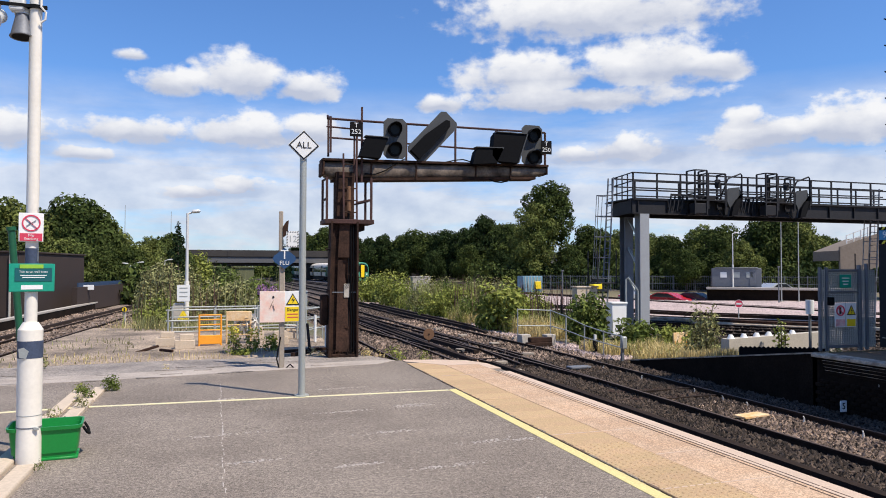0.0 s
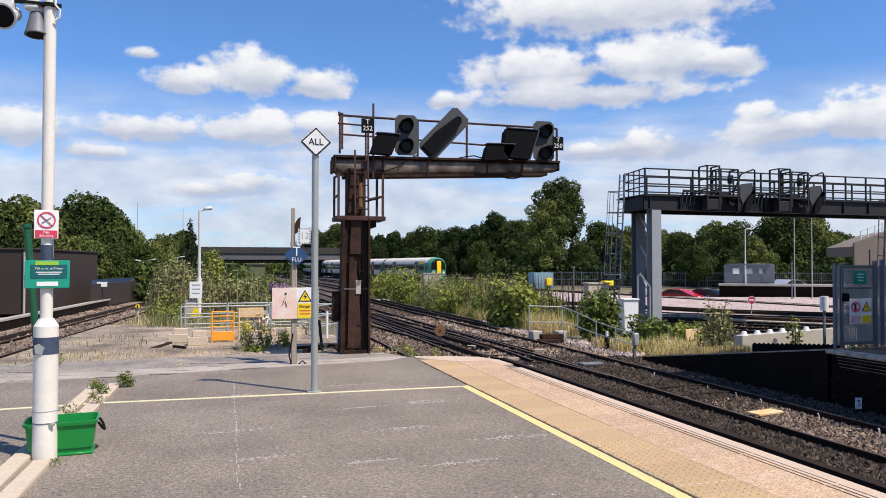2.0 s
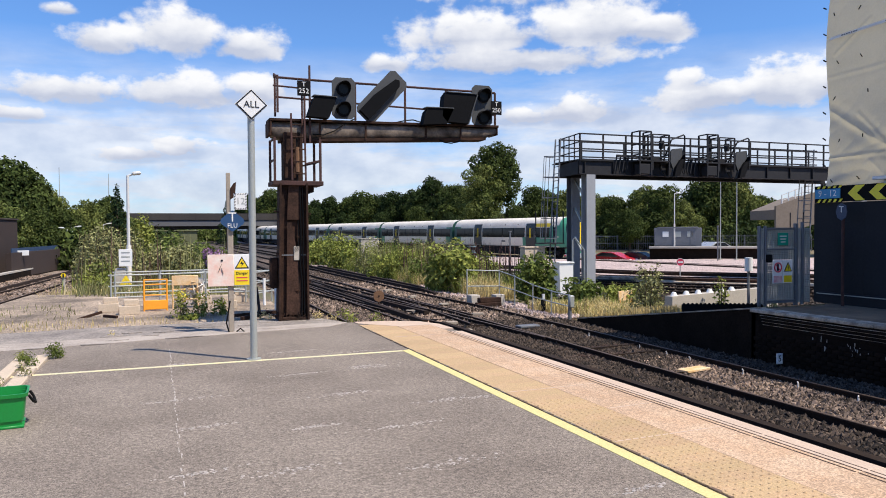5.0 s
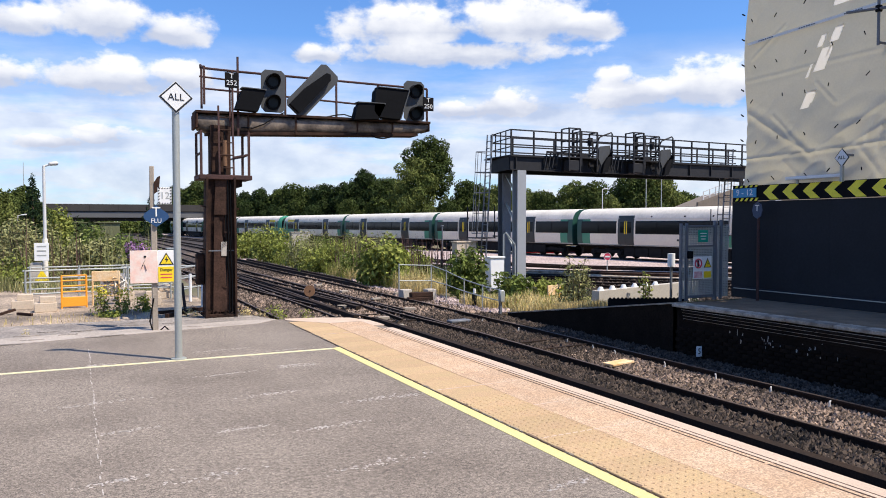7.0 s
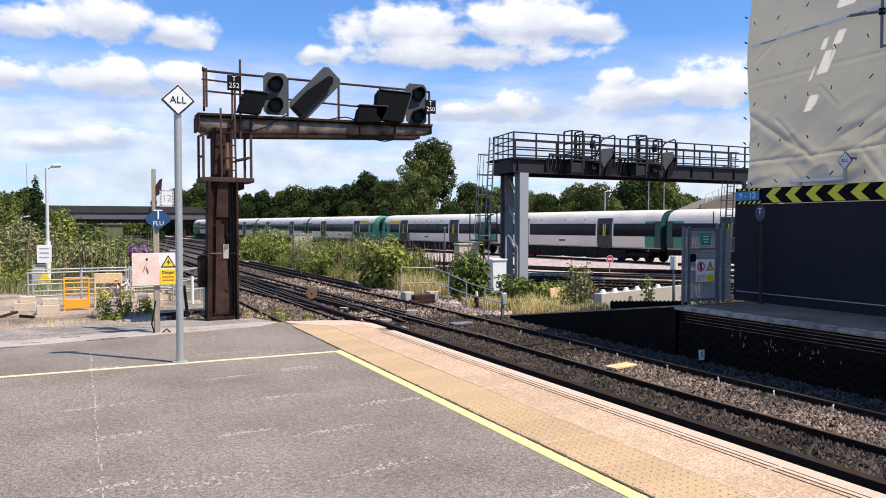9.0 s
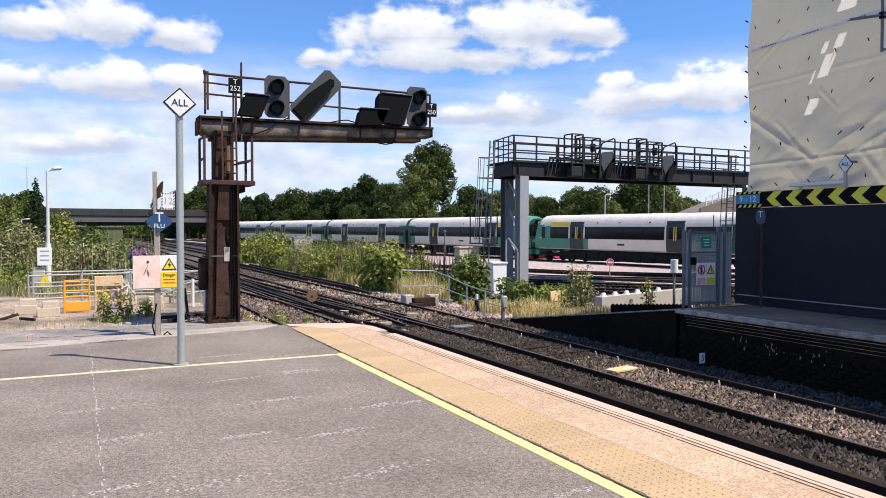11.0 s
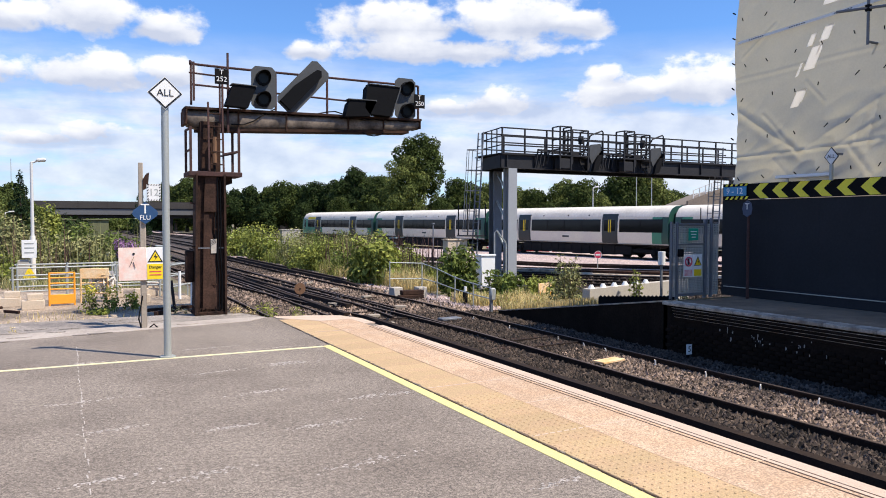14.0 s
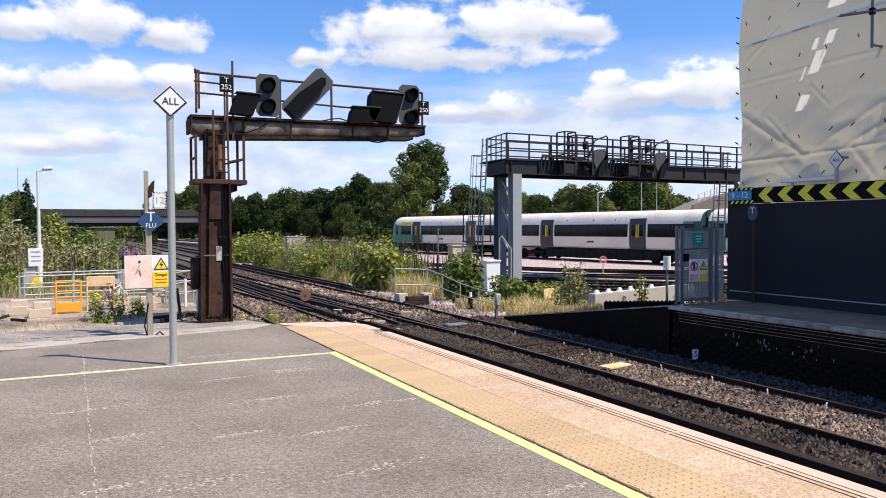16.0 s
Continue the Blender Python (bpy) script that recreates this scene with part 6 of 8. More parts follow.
    n = part("prohibition_board", box(B(), (-0.165, -0.065, 0.985), (0.395, 0.012, 0.50), 0.004), "faded_white", s, "sun-faded white board with a faint figure")
    # the faded pictogram, as plain strokes
    for a, b in (((-0.15, 1.09), (-0.19, 1.0)), ((-0.155, 1.02), (-0.13, 0.93)), ((-0.175, 1.02), (-0.21, 0.95))):
        part("figure_stroke", bar(B(), (a[0], -0.075, a[1]), (b[0], -0.075, b[1]), 0.02, 0.004), "sign_black", n)
    part("figure_dot", rod(B(), (-0.15, -0.073, 1.14), (-0.15, -0.077, 1.14), 0.018, 10), "sign_black", n)
    w = part("warning_board", box(B(), (0.155, -0.065, 0.985), (0.245, 0.012, 0.50), 0.004), "sign_white", s, "white and yellow electrical warning board")
    part("triangle", prism(B(), [(0.045, 1.01), (0.265, 1.01), (0.155, 1.20)], 0.004, "y", -0.076), "sign_black", w)
    part("triangle_face", prism(B(), [(0.072, 1.026), (0.238, 1.026), (0.155, 1.17)], 0.003, "y", -0.080), "sign_yellow", w)
    part("bolt", prism(B(), [(0.168, 1.145), (0.130, 1.085), (0.160, 1.085), (0.142, 1.035), (0.190, 1.10), (0.160, 1.10)], 0.002, "y", -0.083), "sign_black", w)
    part("yellow_panel", box(B(), (0.155, -0.074, 0.865), (0.235, 0.005, 0.235)), "sign_yellow", w)
    lettering("word", "Danger", 0.062, pose(0.155, -0.079, 0.935, 90), "sign_black", w)
    for i in range(2):
        part("print_bar", box(B(), (0.155, -0.078, 0.865 - 0.05 * i), (0.17, 0.003, 0.014)), "sign_red", w)


def lamp_column():
    c = thing("lamp_column", (-1.455, 6.80, 0), 0, "cream painted steel column with navy bands", "lamp column")
    part("lower_tube", rod(B(), (0, 0, 0), (0, 0, 1.09), 0.094, 24), "white_paint", c)
    bm = B()
    rod(bm, (0, 0, 1.09), (0, 0, 1.15), 0.094, 24, 0.058)
    part("shoulder", bm, "white_paint", c)
    part("upper_tube", rod(B(), (0, 0, 1.15), (0, 0, 4.9), 0.048, 20), "white_paint", c)
    part("navy_band", rod(B(), (0, 0, 0.86), (0, 0, 1.0), 0.096, 24), "navy", c, "navy painted band")
    part("navy_band", rod(B(), (0, 0, 1.62), (0, 0, 1.76), 0.050, 20), "navy", c, "navy painted band")
    part("chipped_patch", prism(B(), [(-0.06, 0.87), (-0.01, 0.86), (0.01, 0.92), (-0.03, 0.95), (-0.065, 0.94)], 0.01, "y", -0.099), "galv", c)
    part("seam", rod(B(), (0, 0, 0.39), (0, 0, 0.396), 0.0955, 24), "galv", c)
    part("strap", rod(B(), (0, 0, 0.29), (0, 0, 0.30), 0.0965, 24), "galv_dark", c, "steel strap")
    part("strap_buckle", box(B(), (0.07, -0.085, 0.29), (0.04, 0.02, 0.025), 0.003), "galv", c)
    part("side_wire", bar(B(), (0.051, -0.03, 1.65), (0.051, -0.03, 2.1), 0.004, 0.004), "galv", c)
    # loudspeakers near the top
    part("bracket", rod(B(), (0, 0, 3.75), (0, 0, 3.78), 0.064, 20), "black", c, "black pole clamp")
    part("bracket_arm", bar(B(), (0.09, -0.03, 3.765), (-0.34, -0.06, 3.765), 0.03, 0.025), "black", c)
    part("cable", tube(B(), [(0.045, -0.03, 4.4), (0.048, -0.05, 3.85), (0.05, -0.06, 3.76), (0.085, -0.05, 3.72), (0.08, -0.05, 3.66), (0.045, -0.05, 3.63)], 0.009, 6), "white_paint", c)
    for x, y, z, ax, r1, r2, ln, m in ((-0.105, 0.02, 3.70, (0.02, -0.12, -1.0), 0.050, 0.088, 0.19, "galv_dark"), (-0.28, -0.02, 3.66, (-0.10, -0.85, -0.35), 0.05, 0.10, 0.20, "lamp_head")):
        s = thing("loudspeaker", (-1.455 + x, 6.80 + y, z), 0, "grey horn loudspeaker on the column", "loudspeaker", "loudspeakers")
        d = Vector(ax).normalized()
        e = d * ln
        part("horn", rod(B(), (0, 0, 0), e, r1, 24, r2), m, s)
        part("rim", rod(B(), e * 0.97, e * 1.01, r2 + 0.004, 24), m, s)
        part("mouth", rod(B(), e * 1.005, e * 1.015, r2 - 0.012, 24), "black", s)
        part("driver", rod(B(), -d * 0.06, (0, 0, 0), r1 + 0.008, 20), "lamp_head", s)
        part("terminal_box", box(B(), (-0.03, -0.03, 0.075), (0.115, 0.09, 0.115), 0.012), "lamp_head", s)
    # signs strapped to the column
    n = thing("smoking_sign", (-1.450, 6.735, 1.93), 17, "white and pink no smoking sign on the column", "sign")
    part("plate", box(B(), (0, 0, 0), (0.180, 0.008, 0.235), 0.003), "sign_white", n)
    bm = ring(B(), (0, -0.006, 0.035), 0.068, 0.011, "y", 28, 0.003)
    bar(bm, (-0.045, -0.008, 0.08), (0.045, -0.008, -0.01), 0.010, 0.003)
    part("ring", bm, "sign_red", n)
    part("cigarette", bar(B(), (-0.035, -0.007, 0.010), (0.035, -0.007, 0.060), 0.012, 0.002), "sign_black", n)
    part("red_panel", box(B(), (0, -0.006, -0.080), (0.162, 0.004, 0.062)), "sign_red", n)
    lettering("word", "No", 0.034, pose(0, -0.009, -0.066, 90), "sign_white", n, 0.001)
    lettering("word", "Smoking", 0.030, pose(0, -0.009, -0.095, 90), "sign_white", n, 0.001)
    g = thing("help_sign", (-1.437, 6.735, 1.518), 17, "green helpline sign with white writing", "sign")
    part("plate", box(B(), (0, 0, 0), (0.330, 0.010, 0.230), 0.005), "sign_green", g)
    part("panel", box(B(), (0.01, -0.007, 0.025), (0.268, 0.004, 0.110)), "sign_teal", g)
    part("lime_bar", box(B(), (-0.005, -0.010, 0.092), (0.17, 0.004, 0.032)), "lime", g)
    lettering("inscription", "Talk to us, we'll listen", 0.0235, pose(0.01, -0.010, 0.048, 90), "sign_white", g, 0.001)
    for z, w in ((0.018, 0.19), (0.002, 0.16)):
        part("print_bar", box(B(), (0.01, -0.010, z), (w, 0.002, 0.007)), "sign_white", g)
    part("print_bar", box(B(), (0.0, -0.006, -0.078), (0.155, 0.003, 0.036)), "sign_white", g)
    # a dark green handrail pole leaning behind
    h = thing("green_pole", (-1.62, 7.35, 0), 0, "dark green leaning handrail pole", "pole")
    part("shaft", rod(B(), (0.05, 0, 0.0), (-0.13, 0.05, 1.93), 0.030, 12), "dark_green", h)
    part("cap", rod(B(), (-0.13, 0.05, 1.93), (-0.133, 0.05, 1.965), 0.040, 12), "dark_green", h)


def green_bin():
    b = thing("grit_tub", (-1.36, 6.98, 0.0), 6, "bright green plastic tub on the asphalt", "tub")
    def ringv(bm, w, d, z, r):
        vs = []
        for cx, cy, a0 in ((1, 1, 0), (-1, 1, 90), (-1, -1, 180), (1, -1, 270)):
            for k in range(5):
                a = radians(a0 + 22.5 * k)
                vs.append(bm.verts.new((cx * (w / 2 - r) + r * math.cos(a), cy * (d / 2 - r) + r * math.sin(a), z)))
        return vs
    bm = B()
    rows = [ringv(bm, w, d, z, r) for w, d, z, r in ((0.46, 0.30, 0.01, 0.05), (0.49, 0.33, 0.15, 0.06), (0.505, 0.345, 0.155, 0.06), (0.53, 0.37, 0.25, 0.07), (0.56, 0.40, 0.255, 0.07), (0.57, 0.41, 0.285, 0.07), (0.535, 0.375, 0.285, 0.06), (0.49, 0.33, 0.06, 0.06))]
    for a, c in zip(rows, rows[1:]):
        n = len(a)
        for i in range(n):
            bm.faces.new((a[i], a[(i + 1) % n], c[(i + 1) % n], c[i]))
    bm.faces.new(rows[0])
    bm.faces.new(list(reversed(rows[-1])))
    part("tub", bm, "bin_green", b)
    part("foot", box(B(), (0.1, -0.02, 0.012), (0.30, 0.30, 0.02), 0.004), "bin_green", b)
    part("handle", tube(B(), [(0.285, -0.10, 0.25), (0.315, -0.09, 0.20), (0.33, 0.0, 0.17), (0.315, 0.09, 0.20), (0.285, 0.10, 0.25)], 0.012, 6), "black", b, "black wire handle")


all_sign()
tflu_post()
lamp_column()
green_bin()


# ---- train ----
TRAIN_H = 7.87
P0 = Vector((36.69, 44.0, 0))


def on_track(q):
    """Place and heading on the running line, q metres beyond its reference point."""
    h, r, q0, turn = radians(TRAIN_H), 420.0, 84.0, radians(10.8)
    d, n = Vector((-math.sin(h), math.cos(h), 0)), Vector((math.cos(h), math.sin(h), 0))
    if q <= q0:
        return P0 + d * q, h
    k = min(q - q0, r * turn)
    a = k / r
    p = P0 + d * q0 + d * r * math.sin(a) + n * r * (1 - math.cos(a))
    hh = h - a
    if q - q0 > r * turn:
        p = p + Vector((-math.sin(hh), math.cos(hh), 0)) * (q - q0 - r * turn)
    return p, hh


TRAIN_Z = -1.0


def train_track():
    line = [(*on_track(q)[0][:2], TRAIN_Z) for q in [-130, -80, -40, -20, 0, 20, 40, 60, 84, 95, 106, 118, 130, 142, 155, 180, 230, 320]]
    bed("ballast_bed_4", [(x, y, z - 0.10) for x, y, z in line], 2.4, 0.12, "ballast_pink", "pale pink stone ballast under the running line")
    t = thing("railway_track", (0, 0, 0), 0, "running line rails on pale ballast", "railway track", "railway tracks")
    def shift(d):
        out = []
        for q in [-130, -80, -40, -20, 0, 20, 40, 60, 84, 95, 106, 118, 130, 142, 155, 180, 230, 320]:
            p, h = on_track(q)
            out.append((p.x + d * math.cos(h), p.y + d * math.sin(h), TRAIN_Z))
        return out
    add_rail(t, shift(-0.75))
    add_rail(t, shift(0.75))
    add_conductor(t, [(x, y, z + 0.06) for x, y, z in shift(-1.2)])


# outline of the body across: half widths and heights over the rail
SIDE = [(1.30, 1.02), (1.38, 1.30), (1.40, 1.75), (1.40, 2.05), (1.38, 2.62), (1.33, 2.98), (1.22, 3.25), (1.0, 3.52), (0.6, 3.70), (0.0, 3.77)]


def shell(bm, y0, y1, lo, hi, grow=0.0):
    """A strip of both body sides (and roof) between outline rows lo and hi."""
    for s in (-1, 1):
        pts = SIDE[lo:hi + 1]
        a = [bm.verts.new((s * (x + grow), y0, z + (grow if x < 1.0 else 0))) for x, z in pts]
        b = [bm.verts.new((s * (x + grow), y1, z + (grow if x < 1.0 else 0))) for x, z in pts]
        for i in range(len(pts) - 1):
            bm.faces.new((a[i], b[i], b[i + 1], a[i + 1]))
    return bm


def panel_on_side(bm, s, y0, y1, z0, z1, out):
    """A thin raised panel on one side between heights, following the body's lean."""
    def xat(z):
        for (xa, za), (xb, zb) in zip(SIDE, SIDE[1:]):
            if za <= z <= zb:
                return xa + (xb - xa) * (z - za) / (zb - za)
        return SIDE[0][0]
    zs = [z0] + [z for _, z in SIDE if z0 < z < z1] + [z1]
    a = [bm.verts.new((s * (xat(z) + out), y0, z)) for z in zs]
    b = [bm.verts.new((s * (xat(z) + out), y1, z)) for z in zs]
    c = [bm.verts.new((s * (xat(z) - 0.02), y0, z)) for z in zs]
    d = [bm.verts.new((s * (xat(z) - 0.02), y1, z)) for z in zs]
    for i in range(len(zs) - 1):
        bm.faces.new((a[i], b[i], b[i + 1], a[i + 1]))
        bm.faces.new((c[i], a[i], a[i + 1], c[i + 1]))
        bm.faces.new((b[i], d[i], d[i + 1], b[i + 1]))
    bm.faces.new((a[0], c[0], d[0], b[0]))
    bm.faces.new((a[-1], b[-1], d[-1], c[-1]))
    return bm


def bogie(parent, y):
    bm = B()
    for s in (-1, 1):
        box(bm, (s * 1.0, y, 0.55), (0.16, 3.2, 0.26), 0.03)
        for k in (-1, 1):
            box(bm, (s * 1.06, y + k * 1.3, 0.46), (0.2, 0.36, 0.36), 0.03)
    box(bm, (0, y, 0.6), (2.0, 0.5, 0.3), 0.03)
    b = part("bogie", bm, "under", parent)
    for k in (-1, 1):
        bm = B()
        for s in (-1, 1):
            rod(bm, (s * 0.70, y + k * 1.3, 0.42), (s * 0.84, y + k * 1.3, 0.42), 0.42, 20)
        rod(bm, (-0.8, y + k * 1.3, 0.42), (0.8, y + k * 1.3, 0.42), 0.08, 8)
        part("wheelset", bm, "under", b)


def carriage(cab, label):
    """A 20 m carriage, along y, its front (cab) at +y; cab: 0 none, 1 at the front."""
    c = thing("railway_carriage", (0, 0, 0), 0, label, "railway carriage", "train carriages")
    L = 9.9
    y1 = L - 0.15
    body_end = y1 - (0.9 if cab else 0.0)
    body = part("body", shell(B(), -y1, body_end, 0, 5), "train_white", c)
    bm = shell(B(), -y1, body_end, 5, 9)
    part("roof", bm, "train_roof", c, "dusty pale roof")
    # ends
    for y, k in ((-y1, -1),) + (() if cab else ((y1, 1),)):
        pts = [(x, z) for x, z in SIDE] + [(-x, z) for x, z in reversed(SIDE[:-1])]
        bm = prism(B(), pts, 0.03, "y", y - 0.015)
        part("end_wall", bm, "train_dark", c)
        part("gangway", box(B(), (0, y + k * 0.10, 2.1), (1.5, 0.30, 2.2), 0.05), "black", c)
    # coloured ends of the sides
    ends = [(-y1, -y1 + 1.35)] + ([] if cab else [(y1 - 1.35, y1)])
    for a, b in ends:
        for s in (-1, 1):
            part("end_colour_panel", panel_on_side(B(), s, a, b, 1.04, 2.95, 0.006), "train_green", c, "green end panel")
            part("end_colour_panel", panel_on_side(B(), s, a + (0.8 if a > 0 else 0), b - (0.8 if a < 0 else 0), 1.04, 2.95, 0.010), "train_dark", c)
    doors = (-4.85, 4.55)
    for s in (-1, 1):
        for d in doors:
            p = part("door_bay", panel_on_side(B(), s, d - 0.75, d + 0.75, 1.03, 3.20, 0.012), "train_door", c, "dark sliding double doors")
            for k in (-1, 1):
                part("door_leaf", panel_on_side(B(), s, d + k * 0.33 - 0.31, d + k * 0.33 + 0.31, 1.08, 3.08, 0.022), "train_door", p)
                part("door_window", panel_on_side(B(), s, d + k * 0.33 - 0.20, d + k * 0.33 + 0.20, 1.95, 2.75, 0.028), "train_glass", p)
                part("door_edge", panel_on_side(B(), s, d + k * 0.09 - 0.035, d + k * 0.09 + 0.035, 1.85, 2.78, 0.034), "train_yellow", p, "yellow door edge")
        spans = [(-9.3, -5.75), (-3.95, 3.65), (5.45, 8.6 if cab else 9.3)]
        for a, b in spans:
            w = part("window_band", panel_on_side(B(), s, a, b, 1.88, 2.80, 0.014), "train_glass", c, "long tinted window band")
            n = max(1, round((b - a) / 1.9))
            for i in range(1, n):
                y = a + (b - a) * i / n
                part("window_bar", panel_on_side(B(), s, y - 0.03, y + 0.03, 1.88, 2.80, 0.020), "black", w)
        part("light_upper_stripe", panel_on_side(B(), s, -y1, body_end, 2.985, 3.03, 0.012), "train_roof", c)
        part("emblem", panel_on_side(B(), s, -0.35, 0.35, 1.42, 1.56, 0.010), "train_door", c, "small dark emblem plate")
        for y in (-2.6, 0.2, 2.4):
            part("body_lamp", panel_on_side(B(), s, y - 0.06, y + 0.06, 3.06, 3.16, 0.012), "black", c)
        part("sill_line", panel_on_side(B(), s, -y1, body_end, 1.03, 1.10, 0.012), "galv", c)
    # underframe
    bm = B()
    rng = random.Random(7)
    y = -5.2
    while y < 5.2:
        w = rng.uniform(0.7, 1.6)
        box(bm, (0, y + w / 2, 0.56), (2.4, w * 0.97, rng.uniform(0.62, 0.78)), 0.03)
        y += w
    box(bm, (0, 0, 0.97), (2.5, 19.4, 0.10), 0.02)
    part("underframe", bm, "under", c)
    for y in (-7.0, 7.0):
        bogie(c, y)
    if cab:
        # green cab section with a sloped, tapered nose
        for s in (-1, 1):
            part("cab_side", panel_on_side(B(), s, 3.3, body_end, 1.03, 1.90, 0.008), "train_green", c, "green cab side")
            part("cab_side_top", panel_on_side(B(), s, 8.3, body_end, 1.97, 2.98, 0.008), "train_green", c)
            part("cab_stripe", panel_on_side(B(), s, 5.35, body_end - 1.3, 2.86, 3.18, 0.016), "train_yellow", c, "yellow stripe over first-class seats")
            part("cab_door", panel_on_side(B(), s, 7.55, 8.15, 1.05, 2.9, 0.018), "train_green", c)
        bm = B()
        ya, yb, yc = body_end, body_end + 0.55, body_end + 0.9
        full = [(x, z) for x, z in SIDE] + [(-x, z) for x, z in reversed(SIDE[:-1])]
        r1 = [bm.verts.new((x, ya, z)) for x, z in full]
        r2 = [bm.verts.new((x * 0.93, yb - 0.12 * max(0, z - 2.0), 1.0 + (z - 1.02) * 0.965)) for x, z in full]
        r3 = [bm.verts.new((x * 0.80, yc - 0.22 * max(0, z - 1.8), 1.0 + (z - 1.02) * 0.93)) for x, z in full]
        n = len(full)
        for a, b in ((r1, r2), (r2, r3)):
            for i in range(n - 1):
                bm.faces.new((a[i], a[i + 1], b[i + 1], b[i]))
        part("front_cap", prism(B(), [(v.co.x * 0.99, v.co.z) for v in r3], 0.02, "y", yc - 0.30), "train_dark", c, "dark green cab front")
        nose = part("nose", bm, "train_green", c, "green tapered cab front")
        fy = lambda z: yc - 0.22 * max(0, z - 1.8)
        part("gangway_door", prism(B(), [(-0.42, 1.05), (0.42, 1.05), (0.42, 3.25), (0.30, 3.42), (-0.30, 3.42), (-0.42, 3.25)], 0.34, "y", yc - 0.28), "black", c, "dark gangway surround")
        for s in (-1, 1):
            part("windscreen", prism(B(), [(s * 0.50, 2.05), (s * 1.02, 2.10), (s * 0.98, 3.0), (s * 0.50, 3.15)], 0.25, "y", yc - 0.30), "train_glass", c)
            part("front_panel", prism(B(), [(s * 0.48, 1.10), (s * 1.05, 1.15), (s * 1.06, 1.98), (s * 0.48, 1.98)], 0.22, "y", yc - 0.20), "train_green", c)
            part("headlight", rod(B(), (s * 0.78, yc - 0.02, 1.62), (s * 0.78, yc + 0.05, 1.62), 0.13, 14), "sign_white", c)
        part("gangway_bellows", box(B(), (0, yc + 0.10, 2.15), (0.66, 0.12, 2.2), 0.06), "train_yellow", c, "yellow gangway door")
        part("coupler", box(B(), (0, yc + 0.15, 0.85), (0.4, 0.6, 0.3), 0.04), "black", c)
        part("valance", box(B(), (0, yc - 0.25, 0.72), (2.1, 0.5, 0.5), 0.06), "train_green", c)
    return c


# the front's place along the line, as time goes (metres beyond the reference point)
FRONT = [(0.0, 85.0), (1.0, 70.5), (2.0, 56.3), (3.0, 41.7), (4.0, 26.7), (5.0, 12.0), (6.0, -2.8), (7.0, -17.6), (8.0, -32.2), (9.0, -46.0), (10.0, -59.4), (11.0, -72.2), (11.8, -81.9), (12.5, -90.3), (13.5, -102.2), (14.5, -113.5), (15.0, -119.15), (16.0, -130.05)]


def make_train():
    cars = []
    first = carriage(1, "white and green train carriage with a driving cab")
    mid = carriage(0, "white and green intermediate train carriage")
    cars.append((first, 0))
    for k in range(1, 8):
        if k in (1,):
            cars.append((mid, k))
        elif k in (3, 4, 7):
            cars.append((copy_thing(first, pose(0, 0, 0)), k))
        else:
            cars.append((copy_thing(mid, pose(0, 0, 0)), k))
    return cars


def key_train(cars):
    for ob, k in cars:
        rows = []
        for t, q in FRONT:
            c = q + 10.7 + 20.06 * k
            a, _ = on_track(c - 7.0)
            b, _ = on_track(c + 7.0)
            mid = (a + b) / 2
            d = a - b
            head = math.degrees(math.atan2(-d.x, d.y)) + (180.0 if k in (3, 7) else 0.0)
            rows.append((t, pose(mid.x, mid.y, TRAIN_Z, 0, 0, head)))
        walk(ob, rows)


train_track()
cars = make_train()


# ---- trees and plants ----
def tree_kind(name, height, width, seed, material, leaves, leaf, trunk_h=0.3, squat=1.0, label="broad leafy green tree"):
    """A tree: tapered trunk, limbs, and a crown of leaves in uneven lumps."""
    rng = random.Random(seed)
    t = thing(name, (0, -600, -1.15), 0, label, "tree", "trees")
    bm = B()
    th = height * trunk_h
    rod(bm, (0, 0, 0), (0, 0, th), width * 0.045, 9, width * 0.03)
    tips = []
    for i in range(7):
        a = i * 2.4 + rng.random()
        r = width * rng.uniform(0.18, 0.36)
        z = height * rng.uniform(0.45, 0.8)
        tip = (r * math.cos(a), r * math.sin(a), z)
        rod(bm, (0, 0, th * rng.uniform(0.7, 1.0)), tip, width * 0.018, 6, width * 0.006)
        tips.append(tip)
    rod(bm, (0, 0, th), (0, 0, height * 0.85), width * 0.028, 7, width * 0.006)
    part("trunk", bm, "bark", t)
    blobs = []
    for i in range(15):
        a = i * 2.4
        f = (i + 0.5) / 15
        z = height * (0.26 + 0.62 * f)
        rr = width * 0.5 * (1.0 - abs(f - 0.42) * 1.05) * rng.uniform(0.45, 0.8)
        s = width * rng.uniform(0.16, 0.26) * (1.15 - 0.4 * f)
        blobs.append((rr * math.cos(a), rr * math.sin(a), z, s, s, s * rng.uniform(0.7, 1.0) * squat))
    blobs.append((0, 0, height * 0.55, width * 0.30, width * 0.30, height * 0.30))
    blobs.append((0, 0, height * 0.88, width * 0.15, width * 0.15, height * 0.11))
    meshed("crown", leaf_mesh("crown", blobs, leaves, leaf, seed, 0.6), material, t)
    return t


def round_tree():
    """A tall tree with a full round head and a paler lower lobe before it."""
    t = thing("lime_tree", (0, -600, -1.15), 0, "tall round-headed green tree above the others", "tree", "trees")
    bm = rod(B(), (0, 0, 0), (0, 0, 11.0), 0.42, 10, 0.12)
    for a, r, z in ((0.4, 2.4, 10.0), (2.0, 2.8, 9.2), (3.6, 2.6, 10.6), (5.1, 2.2, 8.6)):
        rod(bm, (0, 0, 4.5), (r * math.cos(a), r * math.sin(a), z), 0.16, 7, 0.05)
    part("trunk", bm, "bark", t)
    rng = random.Random(77)
    head, low = [], []
